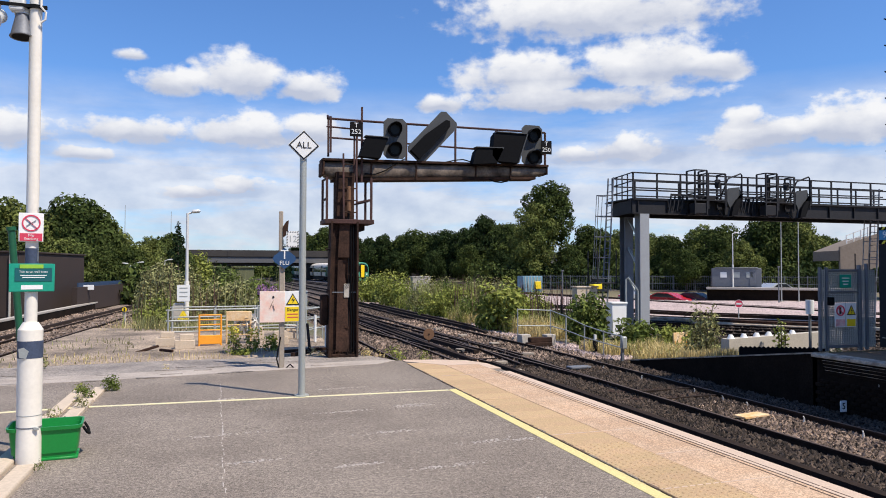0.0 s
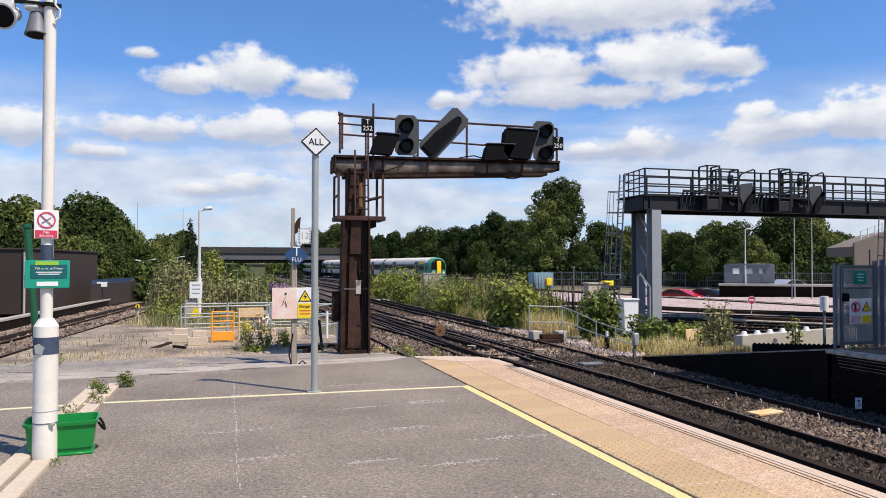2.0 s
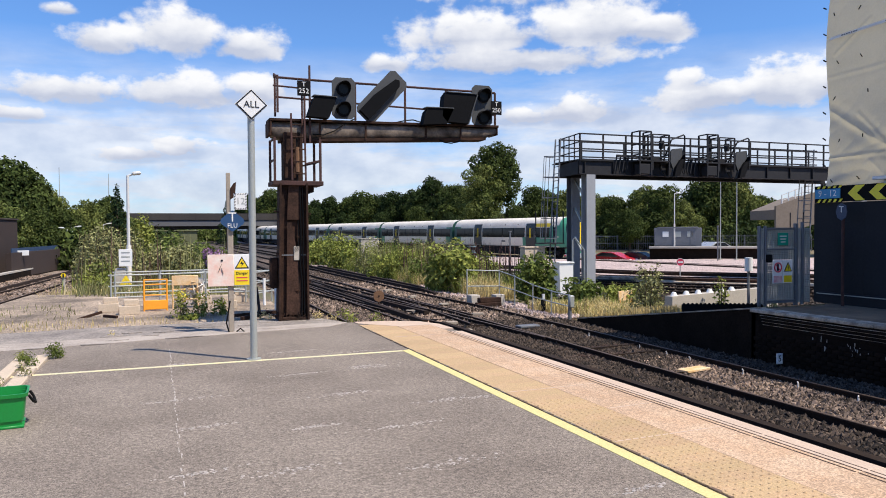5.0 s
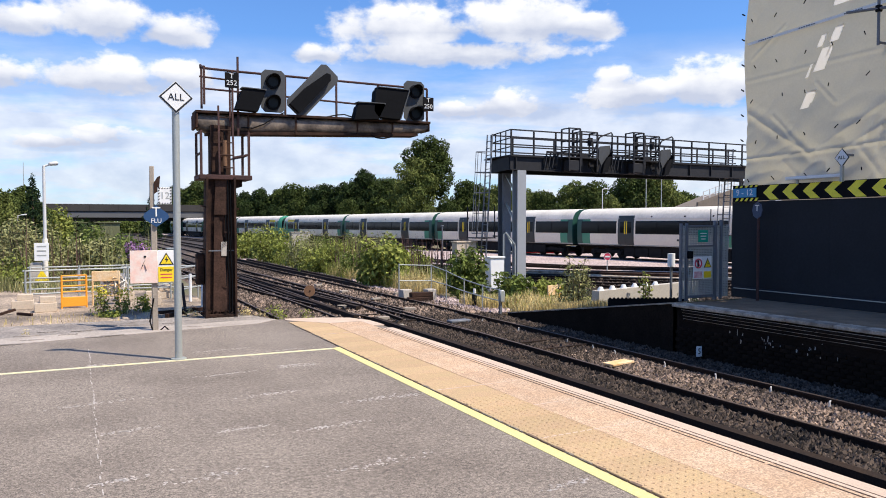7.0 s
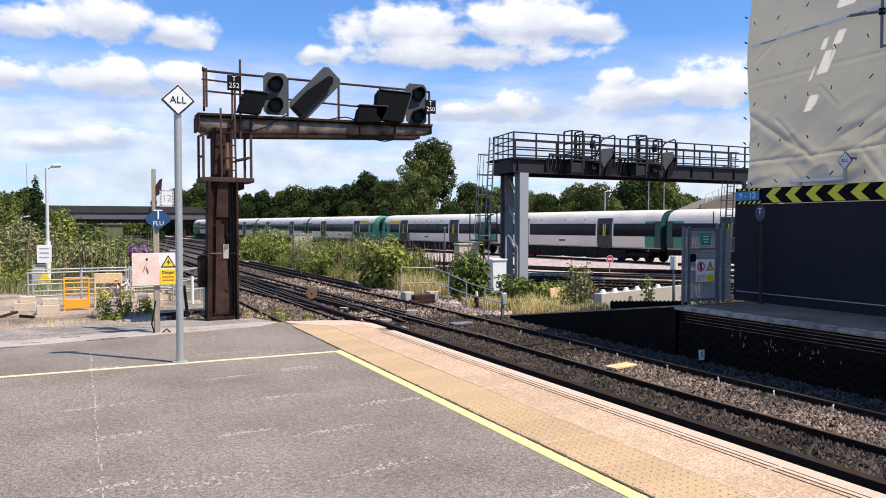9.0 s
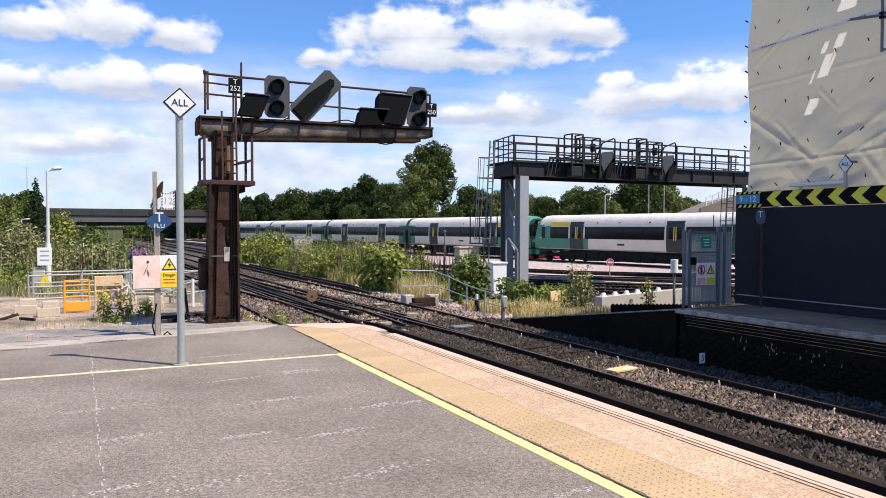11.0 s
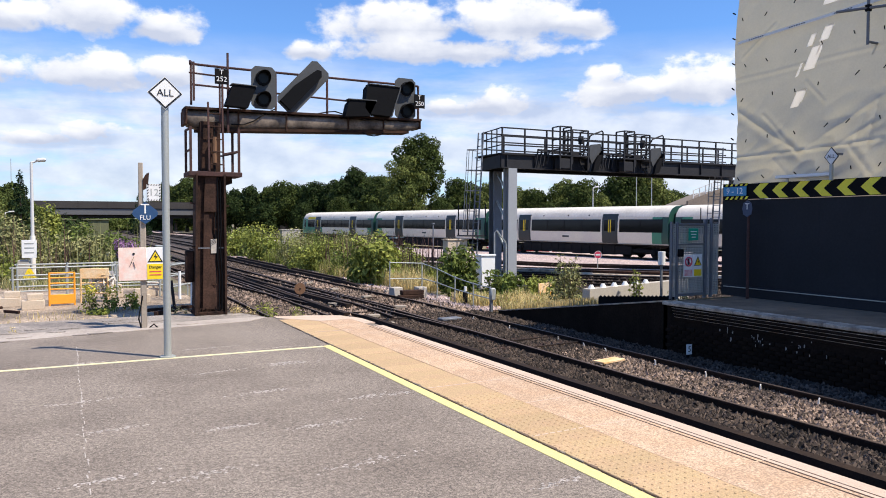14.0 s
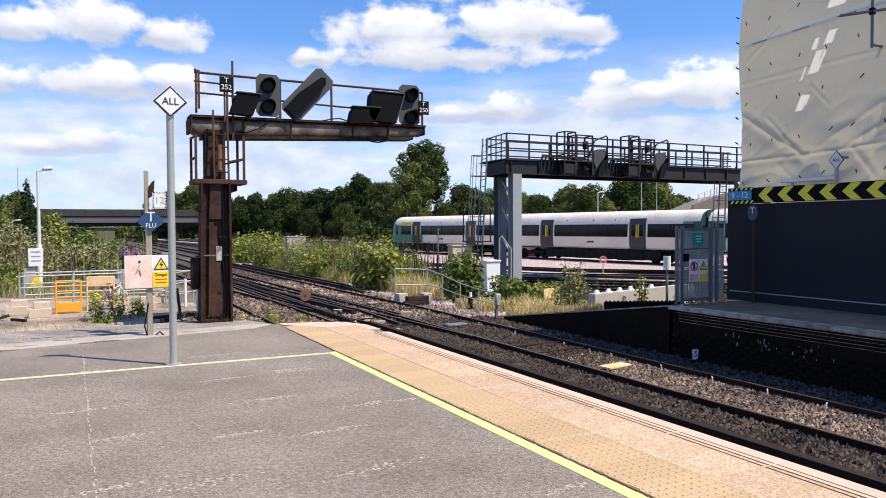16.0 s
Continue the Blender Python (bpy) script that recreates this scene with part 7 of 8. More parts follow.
    for i in range(24):
        f = (i + 0.5) / 24
        a = i * 2.4
        z = 7.4 + 7.6 * f
        r = 3.3 * math.sqrt(max(0.02, 1 - ((z - 10.9) / 4.4) ** 2)) * rng.uniform(0.75, 1.0)
        k = rng.uniform(1.1, 1.55)
        head.append((r * math.cos(a), r * math.sin(a), z - 0.6, k, k, k * 0.8))
    head.append((0, 0, 10.8, 2.6, 2.6, 3.3))
    for i in range(20):
        f = (i + 0.5) / 20
        a = i * 2.4
        z = 1.8 + 9.8 * f
        r = 3.0 * math.sqrt(max(0.03, 1 - ((z - 5.6) / 6.6) ** 2)) * rng.uniform(0.7, 1.0)
        k = rng.uniform(1.0, 1.4)
        low.append((-2.2 + r * math.cos(a), -3.4 + r * math.sin(a), z, k, k, k * 0.8))
    low.append((-2.2, -3.4, 5.8, 2.2, 2.2, 4.8))
    meshed("crown", leaf_mesh("crown", head, 16000, 0.17, 78, 0.6), "leaf_oak", t)
    # the lower lobe's sunlight comes from its brighter leaf colour
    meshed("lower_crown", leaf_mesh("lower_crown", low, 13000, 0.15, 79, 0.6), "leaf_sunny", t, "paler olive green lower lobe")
    return t


def conifer_kind(height, width, seed):
    t = thing("conifer", (0, -600, -1.15), 0, "dark narrow pointed conifer tree", "tree", "trees")
    part("trunk", rod(B(), (0, 0, 0), (0, 0, height), 0.2, 8, 0.02), "bark", t)
    blobs = []
    rng = random.Random(seed)
    for i in range(22):
        f = i / 22
        a = i * 2.4
        r = width * 0.5 * (1 - f) * rng.uniform(0.5, 0.9)
        blobs.append((r * math.cos(a), r * math.sin(a), height * (0.12 + 0.86 * f), width * 0.20 * (1.1 - f) + 0.1, width * 0.20 * (1.1 - f) + 0.1, height * 0.05))
    meshed("crown", leaf_mesh("crown", blobs, 2200, 0.22, seed, 0.3), "conifer", t)
    return t


def place(kind, u, v, s, z=-1.15, rz=0.0, sz=1.0):
    ob = copy_thing(kind, pose(u, v, z, 0, 0, rz))
    ob.scale = (s * 0.92, s * 0.92, s * sz)
    return ob


def woods():
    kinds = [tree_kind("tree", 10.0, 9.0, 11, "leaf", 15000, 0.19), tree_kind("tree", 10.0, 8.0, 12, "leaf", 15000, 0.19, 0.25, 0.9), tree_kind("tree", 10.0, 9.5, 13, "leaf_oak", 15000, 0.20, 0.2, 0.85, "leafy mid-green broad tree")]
    kinds.append(tree_kind("tree", 10.0, 8.6, 16, "leaf_sunny", 15000, 0.19, 0.25, 0.85, "leafy broad tree coloured sunlit green"))
    tall = round_tree()
    con = conifer_kind(10.0, 4.5, 15)
    rng = random.Random(21)
    rows = []
    # main row of the wood beyond the running line: (bearing, distance, height)
    for b, d, h in WOOD:
        a = radians(b)
        rows.append((d * math.sin(a), d * math.cos(a), h))
    for i, (u, v, h) in enumerate(rows):
        # trees to either side get leaf copies coloured for sun and haze
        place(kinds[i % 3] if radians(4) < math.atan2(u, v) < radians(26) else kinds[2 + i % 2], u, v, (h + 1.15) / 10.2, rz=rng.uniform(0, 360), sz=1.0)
    a = radians(ROUND_TREE[0])
    place(tall, ROUND_TREE[1] * math.sin(a), ROUND_TREE[1] * math.cos(a), (ROUND_TREE[2] + 1.15) / 15.9, rz=-25)
    for b, d, h in CONIFERS:
        place(con, d * math.sin(radians(b)), d * math.cos(radians(b)), (h + 1.15) / 10.0, rz=b * 9)
    for k in (*kinds, tall, con):
        for o in (*k.children_recursive, k):
            bpy.data.objects.remove(o)


def shrub(name, u, v, w, h, seed, material, leaves, leaf, label, z=-1.0, deep=None, aspect=0.55):
    """A shrub: a few stems and leaves in uneven lumps."""
    rng = random.Random(seed)
    s = thing(name, (u, v, z), 0, label, "shrub", "shrubs")
    bm = B()
    dp = deep or w
    blobs = []
    for i in range(9):
        a = i * 2.4 + rng.random()
        r = rng.uniform(0.1, 0.36)
        x, y = r * w * math.cos(a), r * dp * math.sin(a)
        hh = h * rng.uniform(0.45, 0.95) * (1.1 - 0.5 * r)
        rod(bm, (x * 0.3, y * 0.3, 0), (x, y, hh), min(0.02, 0.009 * h), 5, min(0.006, 0.004 * h))
        k = rng.uniform(0.16, 0.26)
        blobs.append((x, y, hh * 0.72, w * k, dp * k, hh * 0.34))
        blobs.append((x * 1.1, y * 1.1, hh * 0.3, w * k, dp * k, hh * 0.32))
    part("stem", bm, "bark", s)
    meshed("foliage", leaf_mesh("foliage", blobs, leaves, leaf, seed, aspect, 0.35), material, s)
    return s


def grass_patch(name, u0, u1, v0, v1, z, n, h, seed, material="grass", label="dry straw-coloured grass", width=0.012, along=None, lean=0.35):
    rng = np.random.default_rng(seed)
    p = np.stack([u0 + (u1 - u0) * rng.random(n), v0 + (v1 - v0) * rng.random(n), np.full(n, z)], 1)
    dens = np.array([noise.noise((a * 0.6, b * 0.6, seed)) for a, b, _ in p])
    p = p[dens > -0.18]
    if along:
        p[:, 2] = [along(b) for b in p[:, 1]]
    tagged(meshed(name, blade_mesh(name, p, h, seed, width, lean), material), label, "grass", kind="stuff")


def weed(u, v, z, h, seed, material="leaf_light", label="small green weed growing from a crack", n=90):
    s = thing("weed", (u, v, z), 0, label, "weed", "weeds")
    meshed("leaves", leaf_mesh("leaves", [(0, 0, h * 0.45, h * 0.45, h * 0.45, h * 0.45), (h * 0.3, 0, h * 0.25, h * 0.3, h * 0.3, h * 0.25)], n, h * 0.085, seed, 0.35, 0.1), material, s)
    return s


def polar(b, d, z=0.0):
    """A place by its bearing from the camera (degrees right of the platform's line) and its distance."""
    return (d * math.sin(radians(b)), d * math.cos(radians(b)), z)


WOOD_LEFT = [(-15.9, 70, 7.7), (-13.6, 72, 7.9), (-12.0, 80, 7.4), (-10.6, 66, 6.6), (-9.1, 66, 7.6), (-7.4, 70, 6.0), (-6.2, 66, 3.6), (-4.7, 80, 5.0), (-3.3, 95, 6.0), (-2.1, 110, 4.3), (-13.3, 58, 4.4), (-9.9, 58, 3.9), (-7.8, 60, 3.4)]
WOOD_AHEAD = [(6.5, 215, 12.6), (8.0, 200, 13.2), (10.2, 165, 9.7), (12.6, 160, 9.4), (15.2, 155, 10.1), (17.4, 150, 10.0), (20.3, 140, 12.2), (22.5, 130, 9.9), (9.3, 195, 7.5), (13.5, 145, 5.5), (19.2, 130, 6.1), (16.5, 140, 5.4), (21.8, 120, 4.8)]
WOOD_RIGHT = [(28.5, 115, 8.6), (30.6, 112, 7.8), (27.0, 105, 5.3), (32.9, 110, 7.1), (34.5, 105, 6.4), (36.7, 105, 7.9), (37.9, 100, 7.4), (39.2, 95, 5.5), (41.3, 110, 9.7), (42.9, 112, 9.5), (35.5, 95, 4.3), (31.7, 95, 3.9), (44.7, 130, 7.2), (47.0, 140, 7.2), (49.3, 140, 7.3)]
WOOD_FILL = [(7.2, 210, 11.0), (9.2, 190, 10.2), (11.4, 168, 9.0), (13.9, 160, 9.3), (16.3, 155, 9.4), (18.8, 148, 10.2), (21.4, 140, 10.4), (23.6, 130, 9.0), (29.6, 118, 7.6), (31.8, 115, 7.0), (33.7, 112, 6.6), (40.2, 112, 7.6)]
WOOD = WOOD_LEFT + WOOD_AHEAD + WOOD_RIGHT + WOOD_FILL
ROUND_TREE = (25.3, 108, 15.1)
CONIFERS = [(-2.7, 72, 6.0), (4.8, 121, 6.6)]
woods()

# a low hedge of wild growth closes the view under the trees
for i in range(26):
    b = -24 + 3.1 * i
    d = 62 if b < -1 else (190 if b < 19.5 else 106)
    if -1 <= b < 9:
        continue
    shrub("hedge_bush", *polar(b, d)[:2], 9.0 if d < 100 else 12.0, 3.4 if d < 100 else 4.4, 100 + i, "leaf" if i % 3 else "leaf_oak", 3000, 0.26, "dense dark green bush at the wood's edge", -1.2)

for i in range(9):
    shrub("far_bush", *polar(-1.0 + 1.15 * i, 222)[:2], 12.0, 5.0, 150 + i, "leaf_mid", 1500, 0.42, "green bushes beyond the road bridge", -1.2)

# plants between the tracks and round the gantry
PL = [
    ("bush", 13.3, 45.0, 5.0, 2.5, "leaf_grey", 5780, 0.075), ("bush", 12.2, 38.5, 3.4, 2.0, "leaf_light", 3740, 0.082), ("bush", 14.3, 37.0, 3.6, 2.1, "leaf_grey", 5440, 0.068),
    ("bush", 15.6, 41.0, 4.0, 2.4, "leaf_grey", 5440, 0.075), ("bush", 13.2, 33.0, 2.4, 1.6, "leaf_mid", 2550, 0.068), ("bush", 11.7, 50.0, 3.6, 2.6, "leaf_light", 3230, 0.095),
    ("bush", 11.4, 57.0, 4.0, 2.6, "leaf_light", 3230, 0.109), ("bush", 14.9, 33.6, 2.6, 1.8, "leaf_light", 2550, 0.068),
    ("elder_bush", 11.45, 29.0, 2.2, 2.5, "leaf_light", 2000, 0.12), ("elder_bush", 12.4, 29.4, 1.7, 1.8, "leaf_light", 1500, 0.11),
    ("bush", 12.6, 34.5, 2.2, 1.7, "leaf_mid", 2200, 0.07), ("bush", 14.0, 42.5, 3.4, 2.3, "leaf_mid", 3400, 0.08), ("bush", 12.0, 42.0, 2.4, 1.9, "leaf_grey", 2600, 0.07),
    ("bramble_bush", 12.75, 23.6, 2.0, 2.2, "leaf_mid", 1900, 0.09), ("bramble_bush", 13.9, 22.4, 1.6, 1.1, "leaf_mid", 1300, 0.08), ("bramble_bush", 15.1, 22.0, 1.5, 0.85, "leaf_light", 1100, 0.07),
    ("thorn_bush", 12.55, 16.9, 1.1, 1.85, "leaf_grey", 1500, 0.05), ("thorn_bush", 14.0, 15.6, 0.45, 1.5, "leaf_light", 300, 0.05), ("thorn_bush", 14.9, 14.9, 0.7, 1.3, "leaf_grey", 350, 0.045),
]
for i, (nm, u, v, w, h, m, n, lf) in enumerate(PL):
    shrub(nm, u, v, w, h, 200 + i, m, n, lf, "bushy wild green shrub on the verge" if nm == "bush" else "leafy shrub with light upper leaves by the fence", -1.05)
grass_patch("dry_grass", 11.3, 14.2, 16.6, 21.5, -1.05, 9000, 0.36, 31, lean=1.0)
grass_patch("green_tufts", 11.4, 14.6, 16.4, 22.0, -1.05, 1100, 0.40, 36, "leaf_light", "green tufts among the straw", 0.014, None, 0.9)
grass_patch("dry_grass_ramp", 11.3, 12.5, 15.2, 17.8, -0.5, 2200, 0.20, 32, along=lambda v: -(v - 11.3) * 0.139 + 0.0)
grass_patch("straw_verge", 11.4, 13.0, 25.0, 36.0, -1.05, 8000, 0.5, 47, "grass", "straw-coloured grass along the track side", 0.01, None, 0.7)
grass_patch("rough_grass", 11.3, 15.4, 27.5, 48.0, -1.1, 8000, 0.75, 33, "leaf_light", "tall yellow-green grass among the shrubs", 0.011, None, 0.9)
grass_patch("green_grass", 11.6, 16.0, 29.0, 60.0, -1.1, 7000, 0.95, 34, "leaf_grey", "tall green weeds among the shrubs", 0.014, None, 0.9)

grass_patch("dock_stalks", 12.0, 16.4, 29.5, 46.0, -1.1, 900, 1.95, 51, "seed_head", "dark purple-brown dock seed stalks", 0.022, None, 0.25)
grass_patch("tall_weeds", 11.9, 14.0, 36.0, 47.0, -1.1, 1500, 1.7, 52, "leaf_light", "tall feathery yellow-green weeds", 0.020, None, 0.5)
grass_patch("pale_straw", 11.5, 12.9, 26.6, 31.0, -1.08, 1500, 0.75, 53, "grass", "dry pinkish straw tufts at the track side", 0.010, None, 0.6)

# the wild strip ahead of the platform end, to the left
PR = [
    (-2.2, 28.5, 1.35, 2.8, "leaf_grey", 3200, 0.06), (-1.85, 25.8, 1.3, 1.7, "leaf_light", 1900, 0.05), (-1.4, 30.0, 2.6, 2.4, "leaf_grey", 4200, 0.055), (0.3, 31.5, 2.6, 1.9, "leaf_grey", 3600, 0.075),
    (1.3, 34.0, 2.6, 2.0, "leaf_mid", 3600, 0.075), (-2.2, 32.0, 2.0, 2.6, "leaf_grey", 3600, 0.07), (0.6, 37.0, 2.4, 2.2, "leaf_mid", 3000, 0.09), (-1.0, 52.0, 2.0, 3.6, "leaf_light", 3200, 0.11), (2.4, 40.0, 2.4, 1.9, "leaf_mid", 2800, 0.09),
]
for i, (u, v, w, h, m, n, lf) in enumerate(PR):
    shrub("wild_shrub", u, v, w, h, 300 + i, m, n, lf, "tall wild shrub growing beside the track", -0.6)
shrub("purple_buddleia", 2.1, 30.5, 1.2, 1.55, 330, "leaf_grey", 700, 0.08, "buddleia with purple blossom", -0.6)
sb = thing("buddleia_blossom", (2.1, 30.4, 0.5), 0, "purple blossom clusters on a shrub", "blossom")
meshed("blossom", leaf_mesh("blossom", [(0, 0, 0, 0.5, 0.4, 0.4), (-0.3, 0, 0.25, 0.25, 0.2, 0.25)], 420, 0.07, 5, 0.5, 0.2), "purple", sb)
grass_patch("yard_grass", -2.2, 2.2, 20.8, 23.5, -0.3, 1700, 0.55, 41, "leaf_grey", "rough weeds at the yard's far side", 0.010, None, 0.7)
grass_patch("straw_grass", -3.1, 0.2, 21.5, 24.5, -0.35, 420, 0.42, 46, "grass", "tall straw-coloured grass at the yard's far side", 0.009, None, 0.8)
grass_patch("wild_stalks", -2.9, 2.4, 24.6, 31.0, -0.6, 110, 2.0, 61, "leaf_grey", "tall wispy grey-green stalks among the shrubs", 0.016, None, 0.45)
grass_patch("wild_seed_stalks", -2.9, 1.2, 24.6, 30.0, -0.6, 90, 2.2, 62, "seed_head", "brown seed stalks standing among the shrubs", 0.014, None, 0.4)
grass_patch("sunny_stalks", -2.9, -0.9, 24.0, 26.5, -0.6, 170, 0.9, 63, "leaf_light", "yellow-green stalks at the edge of the yard", 0.016, None, 0.7)
grass_patch("verge_weeds", 0.8, 3.6, 30.0, 60.0, -0.5, 7000, 0.75, 44, "leaf_grey", "grey-green weeds along the verge", 0.016, None, 0.8)
grass_patch("crack_grass", -3.6, 0.6, 13.5, 13.75, -0.1, 500, 0.05, 42, "grass", "dry grass along the slab's joint")
for u, v, w, h, sd in ((0.36, 15.4, 0.42, 0.58, 351), (0.74, 15.55, 0.40, 0.50, 352), (0.5, 15.0, 0.5, 0.16, 354), (1.1, 15.6, 0.4, 0.34, 356)):
    s = shrub("ragwort", u, v, w, h, sd, "leaf_light", 330, 0.026, "yellow-flowering weed growing out of the concrete", -0.1)
    if h > 0.3:
        meshed("blossom", leaf_mesh("blossom", [(0, 0, h * 0.78, w * 0.45, w * 0.45, h * 0.24)], 170, 0.018, sd, 0.8, 0.3), "yellow_bloom", s)
grass_patch("yard_edge_weeds", -3.8, -1.6, 13.6, 19.0, -0.1, 220, 0.10, 355, "leaf_grey", "scattered grey-green weeds on the yard", 0.008, None, 0.8)
grass_patch("yard_tufts", -3.4, 2.0, 13.7, 15.5, -0.1, 520, 0.09, 353, "grass", "low dry tufts on the sandy yard", 0.006)
weed(-1.30, 10.45, 0.0, 0.24, 401, "leaf_mid", "low green weed in the paving gap", 420)
weed(-1.62, 10.2, 0.0, 0.20, 421, "leaf_light", "low green weed in the paving gap", 240)
weed(-1.5, 9.75, 0.02, 0.22, 422, "leaf_mid", "wispy weed in the paving gap", 200)
weed(-1.62, 7.6, 0.02, 0.2, 423, "leaf_mid", "green weed behind the tub", 260)
weed(-1.55, 8.2, 0.02, 0.22, 402, "leaf_grey", "wispy weed in the paving gap", 120)
weed(-1.45, 9.1, 0.02, 0.2, 403, "leaf_grey", "wispy weed in the paving gap", 120)
weed(-1.30, 6.45, 0.0, 0.12, 404, "leaf_mid", "small weed at the column's foot", 60)
weed(-2.75, 13.0, 0.0, 0.5, 405, "leaf_grey", "tall pale weed by the yard", 140)
weed(3.05, 12.75, -0.1, 0.42, 406, "leaf_light", "small green weed at the platform end", 110)
weed(3.55, 12.7, -0.1, 0.3, 407, "leaf_light", "small green weed at the platform end", 90)
weed(2.62, 13.3, -0.05, 0.28, 408, "grass", "tuft of dry grass at the gantry's foot", 100)
weed(2.85, 13.1, -0.05, 0.22, 409, "grass", "tuft of dry grass at the gantry's foot", 80)
weed(-0.75, 12.3, 0.0, 0.14, 410, "grass", "dry weed in the tarmac", 60)
weed(1.75, 13.6, -0.05, 0.3, 411, "grass", "tuft of dry grass at the gantry's foot", 80)


# ---- the yard past the platform end ----
def tube_barrier(u, v, rz, n, label="galvanised tube barrier on concrete feet"):
    b = thing("tube_barrier", (u, v, -0.1), rz, label, "barrier", "tube barriers")
    for i in range(n + 1):
        x = i * 1.0
        part("upright", rod(B(), (x, 0, 0), (x, 0, 0.78), 0.019, 8), "galv", b)
    for z in (0.26, 0.51, 0.75):
        part("rail", rod(B(), (-0.05, 0.03, z), (n + 0.05, 0.03, z), 0.017, 8), "galv", b)
    return b


def feet(u, v, rz=0):
    f = thing("barrier_foot", (u, v, -0.1), rz, "pale moulded barrier foot block", "block", "barrier feet")
    part("block", box(B(), (0, 0, 0.09), (0.40, 0.26, 0.18), 0.008), "rubber_block", f)
    part("upper_block", box(B(), (0.04, 0.05, 0.24), (0.28, 0.22, 0.12), 0.008), "rubber_block", f)


tube_barrier(-1.02, 17.6, 6, 2)
tube_barrier(-1.0, 18.9, 4, 3)
tube_barrier(0.9, 18.2, -6, 2)
tube_barrier(2.0, 17.2, 60, 2)
for u, v, r in ((-0.62, 16.5, 4), (-1.05, 17.2, 0), (1.35, 16.8, 0), (1.75, 18.3, 0), (0.9, 18.2, 5)):
    feet(u, v, r)
g = thing("plastic_barrier", (-0.36, 16.95, -0.1), 6, "orange plastic pedestrian barrier", "barrier")
part("lower_board", box(B(), (0.25, 0, 0.13), (0.50, 0.035, 0.20), 0.01), "orange", g)
for x in (0.02, 0.48):
    part("upright", rod(B(), (x, 0, 0), (x, 0, 0.68), 0.02, 8), "orange", g)
for z in (0.34, 0.46, 0.57, 0.67):
    part("rail", rod(B(), (0.02, 0, z), (0.48, 0, z), 0.015, 8), "orange", g)
g = thing("plastic_barrier", (0.22, 17.3, -0.1), -4, "faded orange board barrier with hanging white sheet", "barrier")
part("upper_board", box(B(), (0.28, 0, 0.62), (0.56, 0.03, 0.22), 0.01), "orange_pale", g)
for x in (0.02, 0.54):
    part("upright", rod(B(), (x, 0, 0), (x, 0, 0.72), 0.02, 8), "orange_pale", g)
for z in (0.2, 0.42):
    part("rail", rod(B(), (0.02, 0, z), (0.54, 0, z), 0.015, 8), "orange_pale", g)
meshed("sheet", leaf_mesh("sheet", [(0.35, 0.1, 0.38, 0.25, 0.06, 0.2), (0.5, 0.1, 0.55, 0.15, 0.06, 0.15)], 70, 0.12, 9, 0.8, 0.2), "rope", g)
w = thing("fallen_board", (-1.35, 16.2, -0.1), 20, "dark timber offcut lying on the yard", "board")
part("board", box(B(), (0, 0, 0.03), (0.5, 0.05, 0.05), 0.005, (0, -14, 0)), "rust", w)
w = thing("fallen_board", (-0.95, 15.95, -0.1), -50, "dark timber offcut lying on the yard", "board")
part("board", box(B(), (0, 0, 0.03), (0.4, 0.05, 0.05), 0.005), "rust", w)
for u, v, h in ((2.21, 17.2, 1.0), (2.21, 15.4, 1.0)):
    p = thing("white_marker_post", (u, v, -0.1), 0, "short white marker post", "post", "marker posts")
    part("post", rod(B(), (0, 0, 0), (0, 0, h * 0.62), 0.032, 12), "sign_white", p)
r = thing("rusty_rail_offcut", (1.35, 13.75, -0.05), 0, "dark rusty rail offcuts beside the gantry foot", "scrap")
part("rail", bar(B(), (0, 0, 0.06), (0.6, 0.9, 0.06), 0.06, 0.08), "rust", r)
part("rail", bar(B(), (-0.1, 0.6, 0.06), (0.7, 0.5, 0.10), 0.06, 0.06), "rust", r)
part("rail", bar(B(), (0.35, 0.2, 0.06), (0.45, 1.5, 0.5), 0.05, 0.05), "rust", r)


def lamp_post(u, v, z0, h, label, arm=0.5, side=1):
    p = thing("street_lamp", (u, v, z0), 0, label, "street lamp", "street lamps")
    part("lower_tube", rod(B(), (0, 0, 0), (0, 0, h * 0.45), 0.075, 12), "white_paint", p)
    part("upper_tube", rod(B(), (0, 0, h * 0.45), (0, 0, h), 0.05, 12, 0.04), "lamp_head", p)
    part("arm", rod(B(), (0, 0, h - 0.02), (side * arm * 0.5, 0, h + 0.05), 0.03, 8), "lamp_head", p)
    part("lantern", box(B(), (side * arm * 0.72, 0, h + 0.07), (arm * 0.75, 0.22, 0.11), 0.04, (0, -6 * side, 0)), "lamp_head", p)
    return p


lamp_post(-0.9, 25.0, -0.6, 3.97, "white lamp post with a flat lantern over weeds", 0.36)
s = thing("notice_board", (-1.02, 24.4, -0.6), 0, "white notice with writing on a pale cabinet", "sign")
part("cabinet", box(B(), (-0.1, 0.1, 0.55), (0.30, 0.3, 1.1), 0.02), "conc", s)
part("plate", box(B(), (0.05, -0.1, 1.42), (0.38, 0.02, 0.52), 0.005), "sign_white", s)
for i in range(3):
    part("print_bar", box(B(), (0.05, -0.113, 1.58 - 0.13 * i), (0.24, 0.004, 0.035)), "galv", s)
part("warning_plate", prism(B(), [(-0.15, 0.55), (0.25, 0.55), (0.05, 0.92)], 0.015, "y", -0.12), "sign_yellow", s)
